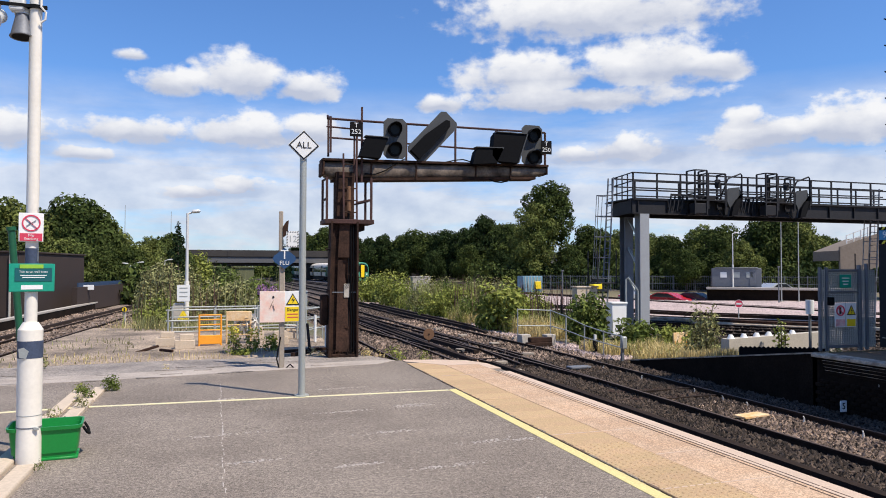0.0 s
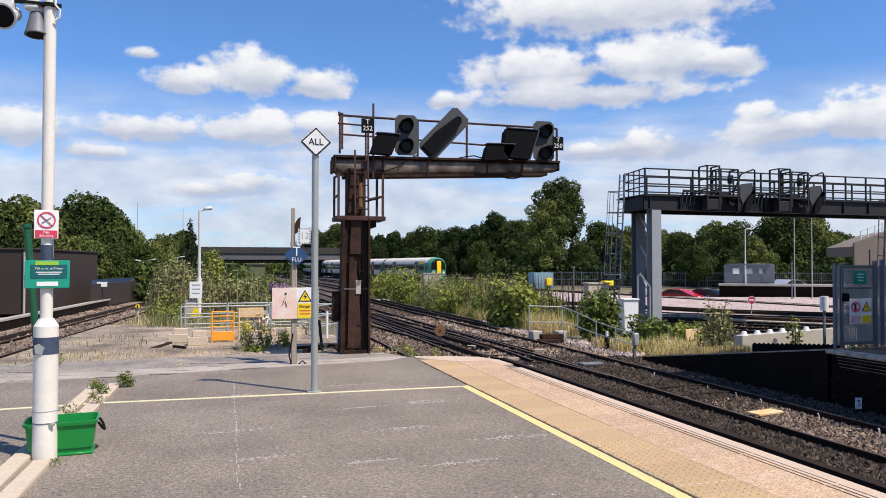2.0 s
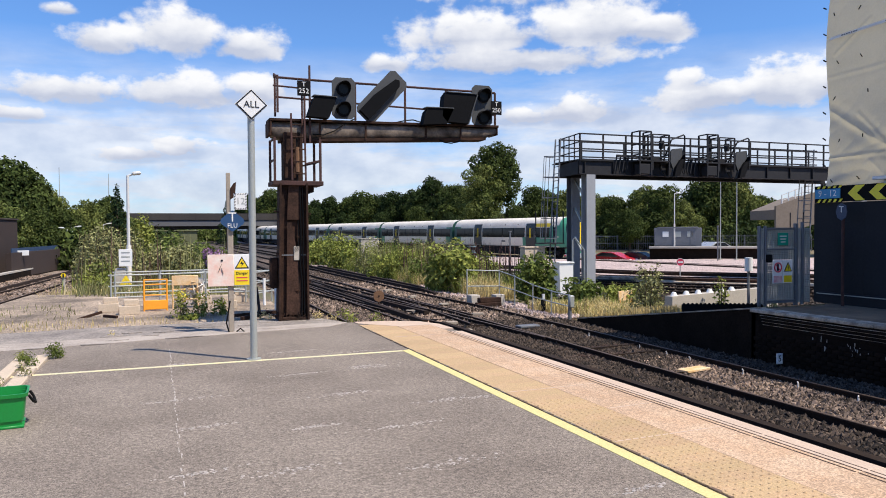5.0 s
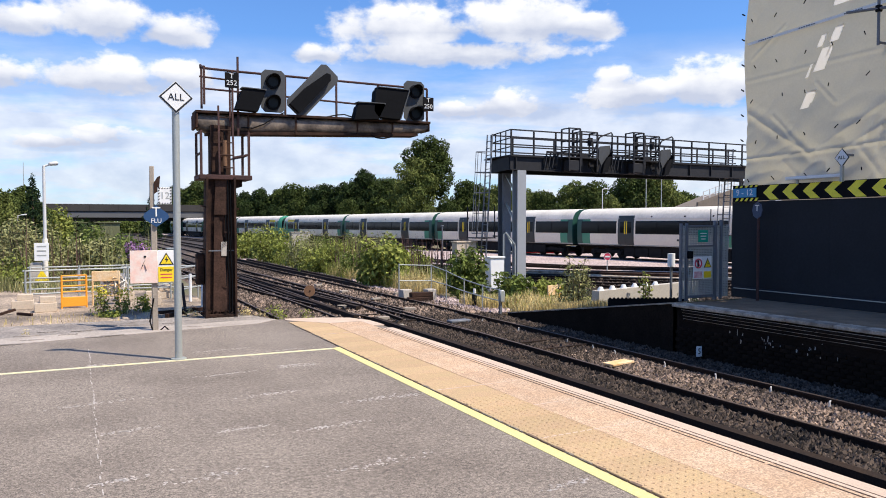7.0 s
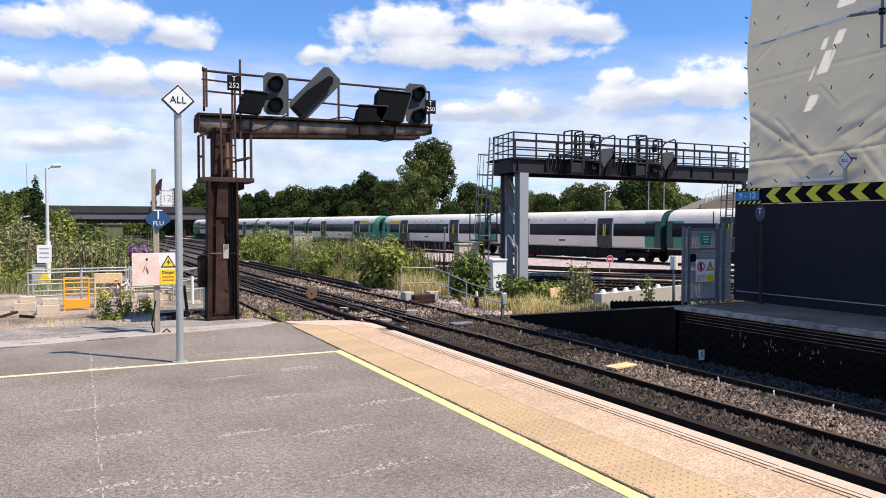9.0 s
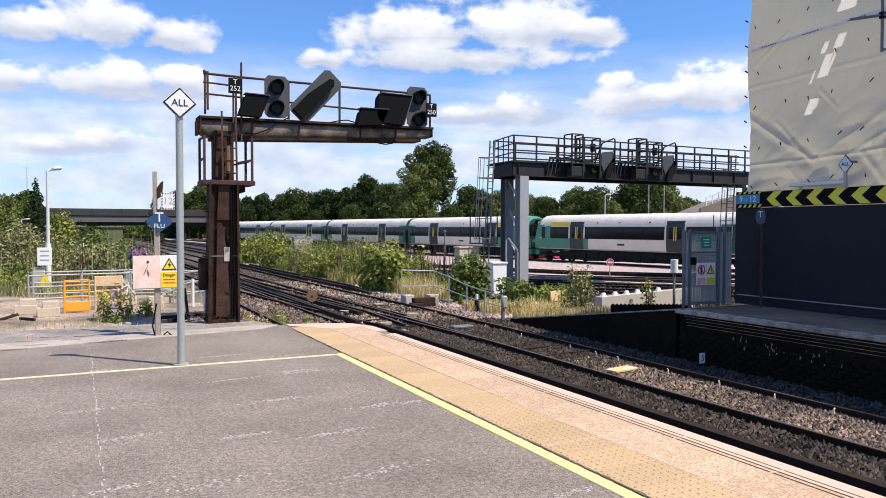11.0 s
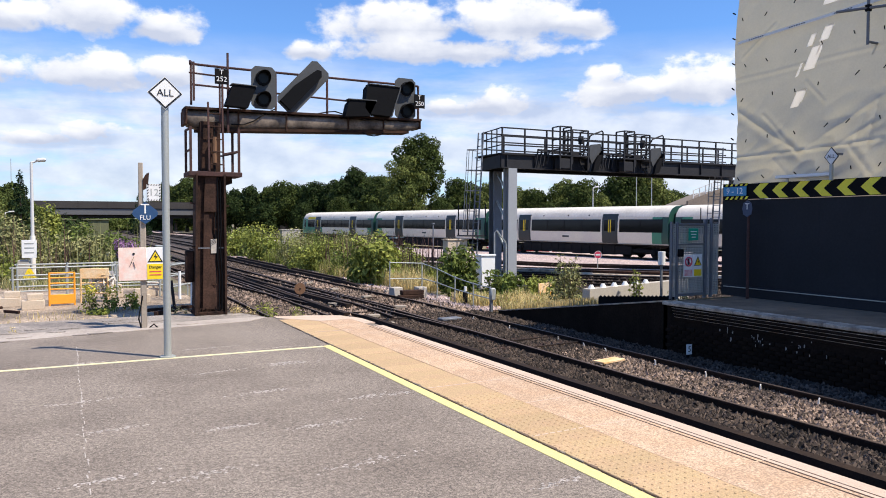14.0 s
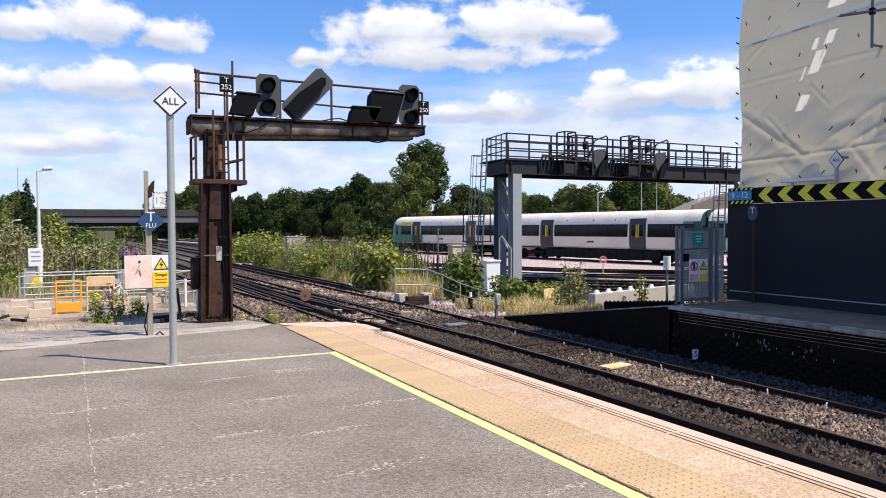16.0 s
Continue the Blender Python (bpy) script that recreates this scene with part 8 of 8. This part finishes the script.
for u, v, w2, h2, m, lb in ((2.8, 33, 1.1, 1.0, "conc", "pale grey trackside cabinet among weeds"), (3.3, 30.2, 0.45, 1.25, "galv", "slim grey trackside cabinet"), (1.3, 33.0, 0.5, 0.9, "conc", "low pale concrete post")):
    c = thing("equipment_cabinet", (u, v, -0.6), 0, lb, "cabinet", "trackside cabinets")
    part("body", box(B(), (0, 0, h2 / 2), (w2, 0.5, h2), 0.02), m, c)
    part("lid", box(B(), (0, 0, h2 + 0.02), (w2 + 0.06, 0.56, 0.05), 0.01), m, c)
y = thing("depot_marker", (-2.95, 27.0, -0.6), 0, "small yellow round marker on a white post", "marker post")
part("post", box(B(), (0, 0, 0.35), (0.09, 0.06, 0.75), 0.01), "conc", y)
part("disc", rod(B(), (0, -0.03, 0.80), (0, -0.08, 0.80), 0.075, 16), "sign_yellow", y)
part("bar", box(B(), (0, -0.09, 0.80), (0.04, 0.01, 0.12)), "sign_black", y)
d = thing("disc_signal", (6.88, 23.9, -1.03), 0, "round rust-stained disc on a short post", "disc signal")
part("post", rod(B(), (0, 0, 0), (0, 0, 0.30), 0.03, 8), "rust", d)
part("disc", rod(B(), (0, 0, 0.42), (0, -0.03, 0.42), 0.19, 20), "porcelain_rust", d)
part("hub", rod(B(), (0, -0.03, 0.42), (0, -0.05, 0.42), 0.03, 10), "rust", d)


# ---- beyond the second track ----
def tube_fence():
    f = thing("tube_fence", (0, 0, -1.05), 0, "galvanised tube handrail stepping down by the track", "handrail")
    P = [(10.0, 23.6, 1.25), (11.2, 23.5, 1.2), (11.35, 22.6, 1.05), (11.3, 21.2, 0.85), (11.25, 19.9, 0.75), (11.15, 18.7, 0.72)]
    for u, v, h in P:
        part("post", rod(B(), (u, v, 0), (u, v, h + 0.04), 0.022, 8), "galv", f)
    for a, b in zip(P, P[1:]):
        for k in (1.0, 0.55):
            part("rail", rod(B(), (a[0], a[1], a[2] * k), (b[0], b[1], b[2] * k), 0.018, 8), "galv", f)
    for u, v in ((10.15, 23.4), (11.0, 23.2)):
        b = thing("concrete_block", (u, v, -1.05), 8, "pale concrete block at the fence foot", "block", "concrete blocks")
        part("block", box(B(), (0, 0, 0.2), (0.35, 0.35, 0.4), 0.02), "conc", b)
    b = thing("timber_stack", (10.35, 22.6, -1.05), 0, "dark stacked timber sleepers", "timber")
    part("lower_sleeper", box(B(), (0, 0, 0.10), (0.9, 0.25, 0.2), 0.02), "rust", b)
    part("upper_sleeper", box(B(), (0.05, 0.02, 0.28), (0.8, 0.25, 0.16), 0.02), "rust", b)


tube_fence()
p = thing("junction_box_post", (11.0, 18.4, -1.0), 0, "grey junction box on a steel post", "junction box")
part("post", box(B(), (0, 0, 0.25), (0.08, 0.08, 0.5), 0.006), "galv_dark", p)
part("case", box(B(), (0.02, -0.03, 0.52), (0.17, 0.14, 0.36), 0.03), "galv", p)
p = thing("insulator_post", (11.35, 20.6, -1.0), 0, "black short post with white cap", "post")
part("post", box(B(), (0, 0, 0.2), (0.12, 0.12, 0.4), 0.01), "black", p)
part("cap", rod(B(), (0, 0, 0.4), (0, 0, 0.55), 0.045, 10), "sign_white", p)
w = tagged(part("low_wall", sweep(B(), [(12.38, 15.76, -1.1), (14.4, 16.32, -1.1), (17.4, 17.16, -1.1)], [(-0.12, 0), (0.12, 0), (0.12, 0.93), (-0.12, 0.93)]), "conc"), "low pale concrete retaining wall", "low wall", kind="structure")
for i in range(6):
    k = thing("cone_cap", (12.6 + 0.52 * i, 15.82 + 0.146 * i, -0.17), 0, "small white rounded cap on the wall", "cap", "wall caps")
    part("cap", rod(B(), (0, 0, 0), (0, 0, 0.10), 0.10, 10, 0.05), "sign_white", k)
p = thing("roofing_sheet", (12.66, 14.1, -0.35), -26, "dark corrugated strip by the ramp with modelled black shade beneath", "strip")
# the black part below the corrugation stands for the shade beneath it
part("strip", prism(B(), [(-0.95, -0.78)] + [(-0.95 + 0.05 * i, 0.10 + 0.045 * (i % 2)) for i in range(39)] + [(0.95, -0.78)], 0.06, "y", 0.0), "black", p)
for (u, v, w2, d2, h2, m, lb) in ((15.03, 25.6, 0.62, 0.5, 1.25, "sign_white", "white trackside equipment cabinet"), (15.31, 28.7, 0.98, 0.5, 1.80, "rubber_block", "pale trackside relay cabinet"), (13.9, 50.5, 1.3, 0.7, 2.0, "conc", "pale trackside relay cabinet")):
    c = thing("equipment_cabinet", (u, v, -1.1), 0, lb, "cabinet", "trackside cabinets")
    part("body", box(B(), (0, 0, h2 / 2 + 0.1), (w2, d2, h2), 0.02), m, c)
    part("roof", box(B(), (0, 0, h2 + 0.13), (w2 + 0.08, d2 + 0.08, 0.06), 0.01), m, c)
    part("plinth", box(B(), (0, 0, 0.06), (w2 + 0.1, d2 + 0.1, 0.14), 0.02), "conc", c)
r = thing("stop_sign", (26.8, 33.0, -1.1), -20, "round red sign with a white bar on a post", "sign")
part("post", rod(B(), (0, 0.02, 0), (0, 0.02, 0.9), 0.03, 8), "galv", r)
part("disc", rod(B(), (0, 0, 0.86), (0, -0.02, 0.86), 0.22, 24), "sign_red", r)
part("bar", box(B(), (0, -0.026, 0.86), (0.28, 0.01, 0.09)), "sign_white", r)
part("rim", ring(B(), (0, -0.022, 0.86), 0.22, 0.02, "y", 24, 0.006), "sign_white", r)
s = thing("stepped_railing", (15.95, 26.2, -1.0), 0, "galvanised stair handrail at the gantry foot", "handrail")
part("rail", tube(B(), [(-0.12, 0, -0.1), (-0.12, 0, 2.16), (-0.02, 0, 2.26), (0.42, 0, 1.76), (0.44, 0, 1.66), (0.44, 0, -0.1)], 0.032, 8), "galv", s)

# pale ballast field under the sidings
field = [(15.0, 47), (21, 33.4), (29, 24), (44, 13.5), (60, 40), (60, 47), (38, 53), (30, 66), (22, 75)]
tagged(part("siding_ballast", prism(B(), field, 0.10, "z", -1.13), "ballast_pink"), "pale pinkish stone ballast across the sidings", "ballast", kind="structure")
apron = [(16.2, 26.5), (21, 33.3), (29, 23.9), (44, 13.4), (44, 12.6), (18.2, 13.8), (14.8, 17.6)]
tagged(part("siding_apron", prism(B(), apron, 0.06, "z", -1.15), "ballast_far"), "dark oily ballast before the sidings", "ballast", kind="structure")
for du, dv, m in ((-0.7, -0.5, "galv"), (-1.7, -1.2, ""), (-2.9, -2.1, ""), (-4.3, -3.1, ""), (-5.5, -4.0, "")):
    t = thing("siding_rail", (du, dv, 0.04), 0, "pale cable duct beside the sidings" if m else "dark rail lying on oily ballast", "duct" if m else "rail", "siding rails")
    ln = [(21.6, 32.9, -1.0), (25.6, 28.2, -1.0), (30, 23.5, -1.0), (38, 18.0, -1.0)]
    if m:
        part("duct", sweep(B(), ln, [(-0.15, -0.1), (0.15, -0.1), (0.15, 0.06), (-0.15, 0.06)]), "conc", t)
    else:
        add_rail(t, ln)
stones("siding_stones", 17.5, 27.0, 15.0, 29.0, -1.08, 6000, 17, 0.06, "stone_dark")
rb = thing("orange_barrier", (15.15, 21.6, -1.15), 20, "faded orange and white barrier board in the weeds", "barrier")
part("board", box(B(), (0, 0, 0.42), (0.8, 0.05, 0.36), 0.01), "orange_pale", rb)
for x in (-0.32, 0.32):
    part("leg", box(B(), (x, 0, 0.16), (0.06, 0.05, 0.32), 0.008), "orange", rb)
# low dark retaining edge and stacked sleepers at the near side of the sidings
for i, (u, v, ln, rz) in enumerate(((20.0, 33.4, 7.0, -54), (24.2, 28.2, 6.0, -50), (19.2, 35.3, 5.0, -58))):
    t = thing("sleeper_stack", (u, v, -1.1), rz, "dark stacked sleepers and rails beside the sidings", "timber stack", "sleeper stacks")
    for k in range(2):
        part("timber", box(B(), (0, 0.30 * k, 0.08 + 0.15 * k), (ln, 0.5, 0.14), 0.02), ("under", "slab_grey", "rust")[(k + i) % 3], t)
    part("rail", box(B(), (0, 0.1, 0.21), (ln * 0.9, 0.08, 0.12)), "galv_dark", t)
# disused platform with a cabin
pf = tagged(part("disused_platform", box(B(), (0, 0, 0.5), (11.4, 3.0, 1.0), 0.03), "brick_dark"), "low disused platform with pale coping", "platform", kind="structure")
pf.matrix_world = pose(*polar(41.6, 70, -1.1), 0, 0, -36)
part("coping", box(B(), (0, -1.5, 1.06), (11.6, 0.7, 0.20), 0.02), "conc", pf)
part("deck", box(B(), (0, 0.3, 1.03), (11.4, 2.9, 0.10), 0.02), "conc", pf)
cb = thing("site_cabin", polar(38.9, 73.0, -0.05), -36, "grey site cabin on the disused platform", "cabin")
part("body", box(B(), (0, 0, 0.9), (4.2, 2.0, 1.7), 0.03), "galv_dark", cb)
part("roof", box(B(), (0, 0, 1.78), (3.6, 2.2, 0.10), 0.02), "galv_dark", cb)
for k in range(3):
    part("window", box(B(), (-1.1 + 1.1 * k, -1.01, 1.15), (0.55, 0.03, 0.5), 0.01), "sign_white" if k == 0 else "galv", cb)
part("door", box(B(), (1.35, -1.01, 0.85), (0.5, 0.03, 1.4), 0.01), "galv_dark", cb)


def palisade(u, v, rz, ln, h, z, label):
    f = thing("mesh_fence", (u, v, z), rz, label, "fence", "fences")
    n = int(ln / 2.5)
    for i in range(n + 1):
        part("post", box(B(), (i * 2.5, 0, h / 2), (0.07, 0.07, h), 0.005), "galv_dark", f)
    for k in range(3):
        part("rail", box(B(), (ln / 2, 0, 0.15 + k * (h - 0.3) / 2), (ln, 0.04, 0.05)), "galv_dark", f)
    bm = B()
    for i in range(int(ln / 0.22)):
        bar(bm, (i * 0.22, 0.02, 0.05), (i * 0.22, 0.02, h), 0.025, 0.02)
    part("infill", bm, "galv_dark", f)


palisade(38.6, 86.8, -32, 40, 2.0, -1.15, "grey steel fence beyond the sidings")
lamp_post(*polar(38.7, 72)[:2], -0.3, 5.2, "slim grey lamp post on the disused platform", 0.6, 1)
for b, h in ((41.9, 7.0), (43.0, 7.4)):
    p = thing("slim_mast", polar(b, 66, -1.15), 0, "thin grey steel mast behind the gantry", "mast", "slim masts")
    part("mast", rod(B(), (0, 0, 0), (0, 0, h), 0.05, 8, 0.03), "galv", p)
    part("foot", box(B(), (0, 0, 0.1), (0.3, 0.3, 0.2), 0.02), "conc", p)
for u, v, h in ((31.8, 53.0, 2.9), (42.8, 48.0, 2.9), (19.6, 39.5, 2.6)):
    p = thing("slim_post", (u, v, -1.1), 0, "slim grey steel post", "post", "slim posts")
    part("post", rod(B(), (0, 0, 0), (0, 0, h), 0.05, 8, 0.04), "galv_dark", p)
    part("cap", box(B(), (0, 0, h), (0.14, 0.14, 0.08), 0.01), "galv_dark", p)
wb = thing("white_tank", (14.52, 15.2, 0.46), 0, "white rounded float-like box beside the gate", "box")
part("tank", rod(B(), (0, 0, 0), (0, 0, 0.36), 0.10, 16), "sign_white", wb)
part("post", bar(B(), (0, 0, -1.6), (0, 0, 0), 0.05, 0.05), "galv_dark", wb)


def car(u, v, rz, paint, label, z=-1.15, van=False):
    """A parked car: lofted body, glazing, wheels with rims, lamps."""
    c = thing("van" if van else "car", (u, v, z), rz, label, "van" if van else "car", "parked cars" if not van else "")
    if van:
        low = [(-2.7, 0.35), (2.55, 0.35), (2.7, 0.6), (2.65, 1.05), (1.9, 1.25), (1.25, 1.95), (0.9, 2.05), (-2.6, 2.05), (-2.75, 1.8)]
        glass = [(1.30, 1.25), (1.85, 1.26), (1.25, 1.88), (0.75, 1.9), (0.75, 1.25)]
        half, wx = 0.95, (-1.75, 1.75)
    else:
        low = [(-2.1, 0.32), (2.1, 0.30), (2.18, 0.55), (2.05, 0.78), (1.15, 0.95), (0.35, 1.38), (-0.9, 1.42), (-1.75, 1.05), (-2.15, 0.95), (-2.2, 0.6)]
        glass = [(1.0, 0.95), (0.32, 1.32), (-0.85, 1.36), (-1.5, 1.02)]
        half, wx = 0.86, (-1.3, 1.32)
    bm = prism(B(), low, 2 * half, "y", -half)
    bmesh.ops.bevel(bm, geom=list(bm.edges), offset=0.06, segments=2, affect="EDGES")
    part("body", bm, paint, c)
    for s in (-1, 1):
        part("side_window", prism(B(), glass, 0.02, "y", s * (half + 0.006) - 0.01), "glass", c)
        for x in wx:
            w = part("wheel", rod(B(), (x, s * (half - 0.20), 0.33), (x, s * (half + 0.02), 0.33), 0.33, 18), "black", c)
            part("rim", rod(B(), (x, s * (half + 0.02), 0.33), (x, s * (half + 0.03), 0.33), 0.19, 14), "galv", w)
    f = low[2][0]
    for s in (-1, 1):
        part("headlight", box(B(), (f - 0.08, s * 0.62, 0.72), (0.14, 0.32, 0.14), 0.03), "sign_white", c)
        part("tail_light", box(B(), (low[-1][0] + 0.05, s * 0.68, 0.85), (0.10, 0.26, 0.16), 0.03), "sign_red", c)
    return c


car(*polar(34.3, 73)[:2], -64, "car_red", "parked red saloon car behind the fence", -2.02)
car(*polar(36.2, 74)[:2], -60, "car_dark", "parked dark blue car", -2.02)
car(*polar(32.0, 80)[:2], 20, "car_silver", "parked silver car beyond the sidings", -2.02)
car(*polar(41.6, 80)[:2], 10, "car_silver", "parked pale car behind the cabin")
y = thing("yellow_digger", polar(28.9, 86, -1.15), 10, "yellow works vehicle parked beyond the sidings", "digger")
part("body", box(B(), (0, 0, 0.70), (1.2, 1.2, 0.7), 0.15), "sign_yellow", y)
part("cab", box(B(), (0.2, 0, 1.45), (1.0, 1.2, 0.6), 0.1), "glass", y)
part("arm", bar(B(), (0.5, 0, 1.0), (1.1, 0, 1.3), 0.2, 0.25), "sign_yellow", y)
for s in (-1, 1):
    part("track", box(B(), (0, s * 0.7, 0.25), (2.4, 0.4, 0.5), 0.15), "under", y)
b = thing("blue_kiosk", polar(23.9, 90, -1.15), 4, "pale blue slatted kiosk with a yellow cabinet", "kiosk")
part("body", box(B(), (0, 0, 0.95), (2.6, 1.6, 1.9), 0.03), "blue_tent", b)
for i in range(6):
    part("slat", box(B(), (-1.05 + 0.42 * i, -0.82, 1.0), (0.10, 0.05, 1.7), 0.01), "galv", b)
part("yellow_cabinet", box(B(), (0.6, -0.95, 0.8), (0.8, 0.3, 0.9), 0.03), "sign_yellow", b)

# ---- left background ----
sh = thing("brown_building", (-13.75, 44.0, -1.0), -9, "long dark brown flat-roofed trackside building", "building")
part("wall", box(B(), (0.1, 5.0, 1.7), (7.6, 10.0, 3.4), 0.02), "brown_wall", sh)
part("roof", box(B(), (0.1, 5.0, 3.45), (7.75, 10.15, 0.10), 0.02), "brown_wall", sh)
for k in range(4):
    part("doorway", box(B(), (-3.1 + 0.75 * k, -0.02, 1.2), (0.5, 0.06, 2.2), 0.01), "orange_pale" if k % 2 else "black", sh)
part("down_pipe", rod(B(), (3.5, -0.08, 0), (3.5, -0.08, 3.3), 0.06, 8), "conc", sh)
part("wall_lamp", box(B(), (3.75, -0.15, 2.3), (0.2, 0.25, 0.25), 0.03), "conc", sh)
wl = thing("boundary_wall", (-8.0, 48.0, -1.0), 0, "long dark brick boundary wall", "wall")
part("wall", sweep(B(), [(0, 0, 0), (1.8, 14, 0), (3.6, 30, 0)], [(-0.15, 0), (0.15, 0), (0.15, 1.45), (-0.15, 1.45)]), "brown_wall", wl)
bf = thing("blue_fence", (-8.0, 49.0, 0.05), 0, "blue boarded fence along the wall top", "fence")
part("boarding", sweep(B(), [(0, 0, 0), (1.8, 14, 0), (3.4, 28, 0)], [(-0.04, 0), (0.04, 0), (0.04, 0.65), (-0.04, 0.65)]), "blue_barrier", bf)
part("notice", box(B(), (0.3, 1.0, 0.35), (0.9, 0.10, 0.3), 0.01), "sign_white", bf)
for bb, dd, h, sd in ((-5.9, 62, 2.9, -1), (-5.6, 64, 3.0, 1), (-3.6, 70, 3.3, 1)):
    lamp_post(*polar(bb, dd)[:2], -1.0, h, "grey lamp post beyond the wild strip", 0.6, sd)
for bb, h in ((-6.3, 14.5), (-3.2, 13.5)):
    m = thing("far_mast", polar(bb, 150, -1), 0, "thin far lattice mast", "mast", "far masts")
    part("mast", rod(B(), (0, 0, 0), (0, 0, h), 0.12, 6, 0.05), "galv", m)


# ---- the road bridges ----
def bridge():
    b = thing("road_bridge", (6.0, 172.0, -0.6), -3, "long low grey concrete road bridge over the railway", "bridge")
    part("parapet", box(B(), (120, -5.0, 5.45), (470, 0.4, 1.35), 0.03), "bridge_conc", b, "weathered brown-grey parapet")
    part("beam", box(B(), (120, -4.7, 4.05), (470, 0.6, 1.2), 0.03), "bridge_beam", b, "paler grey edge beam")
    part("rail", box(B(), (120, -5.0, 6.17), (470, 0.12, 0.10)), "bridge_dark", b)
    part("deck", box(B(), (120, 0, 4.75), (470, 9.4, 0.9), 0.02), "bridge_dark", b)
    part("back_parapet", box(B(), (120, 5.0, 5.35), (470, 0.4, 1.1), 0.03), "bridge_conc", b)
    # soffit, piers and abutment are coloured as dark as their shade
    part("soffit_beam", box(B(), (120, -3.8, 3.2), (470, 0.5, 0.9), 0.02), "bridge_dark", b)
    for i in range(20):
        part("joint", box(B(), (-52 + 5.4 * i, -5.22, 5.55), (0.06, 0.03, 1.4)), "bridge_dark", b)
    for x in (-24, -3, 14, 34):
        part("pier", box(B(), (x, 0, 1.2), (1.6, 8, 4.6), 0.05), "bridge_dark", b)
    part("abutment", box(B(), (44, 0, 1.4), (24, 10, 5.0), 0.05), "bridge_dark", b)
    g = thing("green_shed", (-1.5, 112.0, -1.1), 4, "long olive green shed below the bridge", "shed")
    part("wall", box(B(), (0, 0, 1.4), (13.0, 6.0, 2.8), 0.03), "olive", g)
    part("roof", box(B(), (0, 0, 2.88), (13.4, 6.4, 0.16), 0.03), "olive", g)
    part("plant_unit", box(B(), (-2.0, -3.1, 1.9), (1.6, 0.4, 1.2), 0.05), "conc", g)


def flyover():
    f = thing("flyover", (0, 0, 0), 0, "curved tan concrete flyover with pale railings", "bridge")
    ln = [(54.5, 56.0, 3.3), (57.5, 55.0, 4.5), (62, 54, 5.2), (68, 53, 5.7), (84, 52, 5.9), (114, 51, 5.9)]
    part("deck", sweep(B(), ln, [(-1, -0.9), (4, -0.9), (4, 0), (-1, 0)]), "flyover", f)
    part("parapet", sweep(B(), [(x, y, z) for x, y, z in ln], [(3.8, -2.6), (4.1, -2.6), (4.1, 0.35), (3.8, 0.35)]), "flyover", f)
    for a, b in zip(ln, ln[1:]):
        for k in range(5):
            t = k / 5
            x, y, z = (a[i] + (b[i] - a[i]) * t for i in range(3))
            part("railing_post", bar(B(), (x - 0.6, y - 3.9, z + 0.3), (x - 0.6, y - 3.9, z + 1.4), 0.08, 0.08), "lamp_head", f)
        for h in (0.85, 1.35):
            part("rail", bar(B(), (a[0] - 0.6, a[1] - 3.9, a[2] + h), (b[0] - 0.6, b[1] - 3.9, b[2] + h), 0.06, 0.06), "lamp_head", f)
    part("pier", box(B(), (66, 53.0, 1.2), (1.6, 3, 4.8), 0.1), "flyover", f)


bridge()
flyover()
van = car(40.0, 171.0, 177, "car_dark", "dark panel van driving over the bridge", 4.6, True)


# ---- what moves ----
def motions():
    key_train(cars)
    rows = []
    for t, x in ((0.0, 249.0), (11.0, 28.9), (12.0, 8.9), (12.3, 3.0), (12.6, -3.2), (13.0, -11.3), (16.0, -72.0)):
        rows.append((t, pose(x, 172.0 - 0.0524 * (x - 6.0) + 0.0, 4.6, 0, 0, 177)))
    walk(van, rows)


motions()
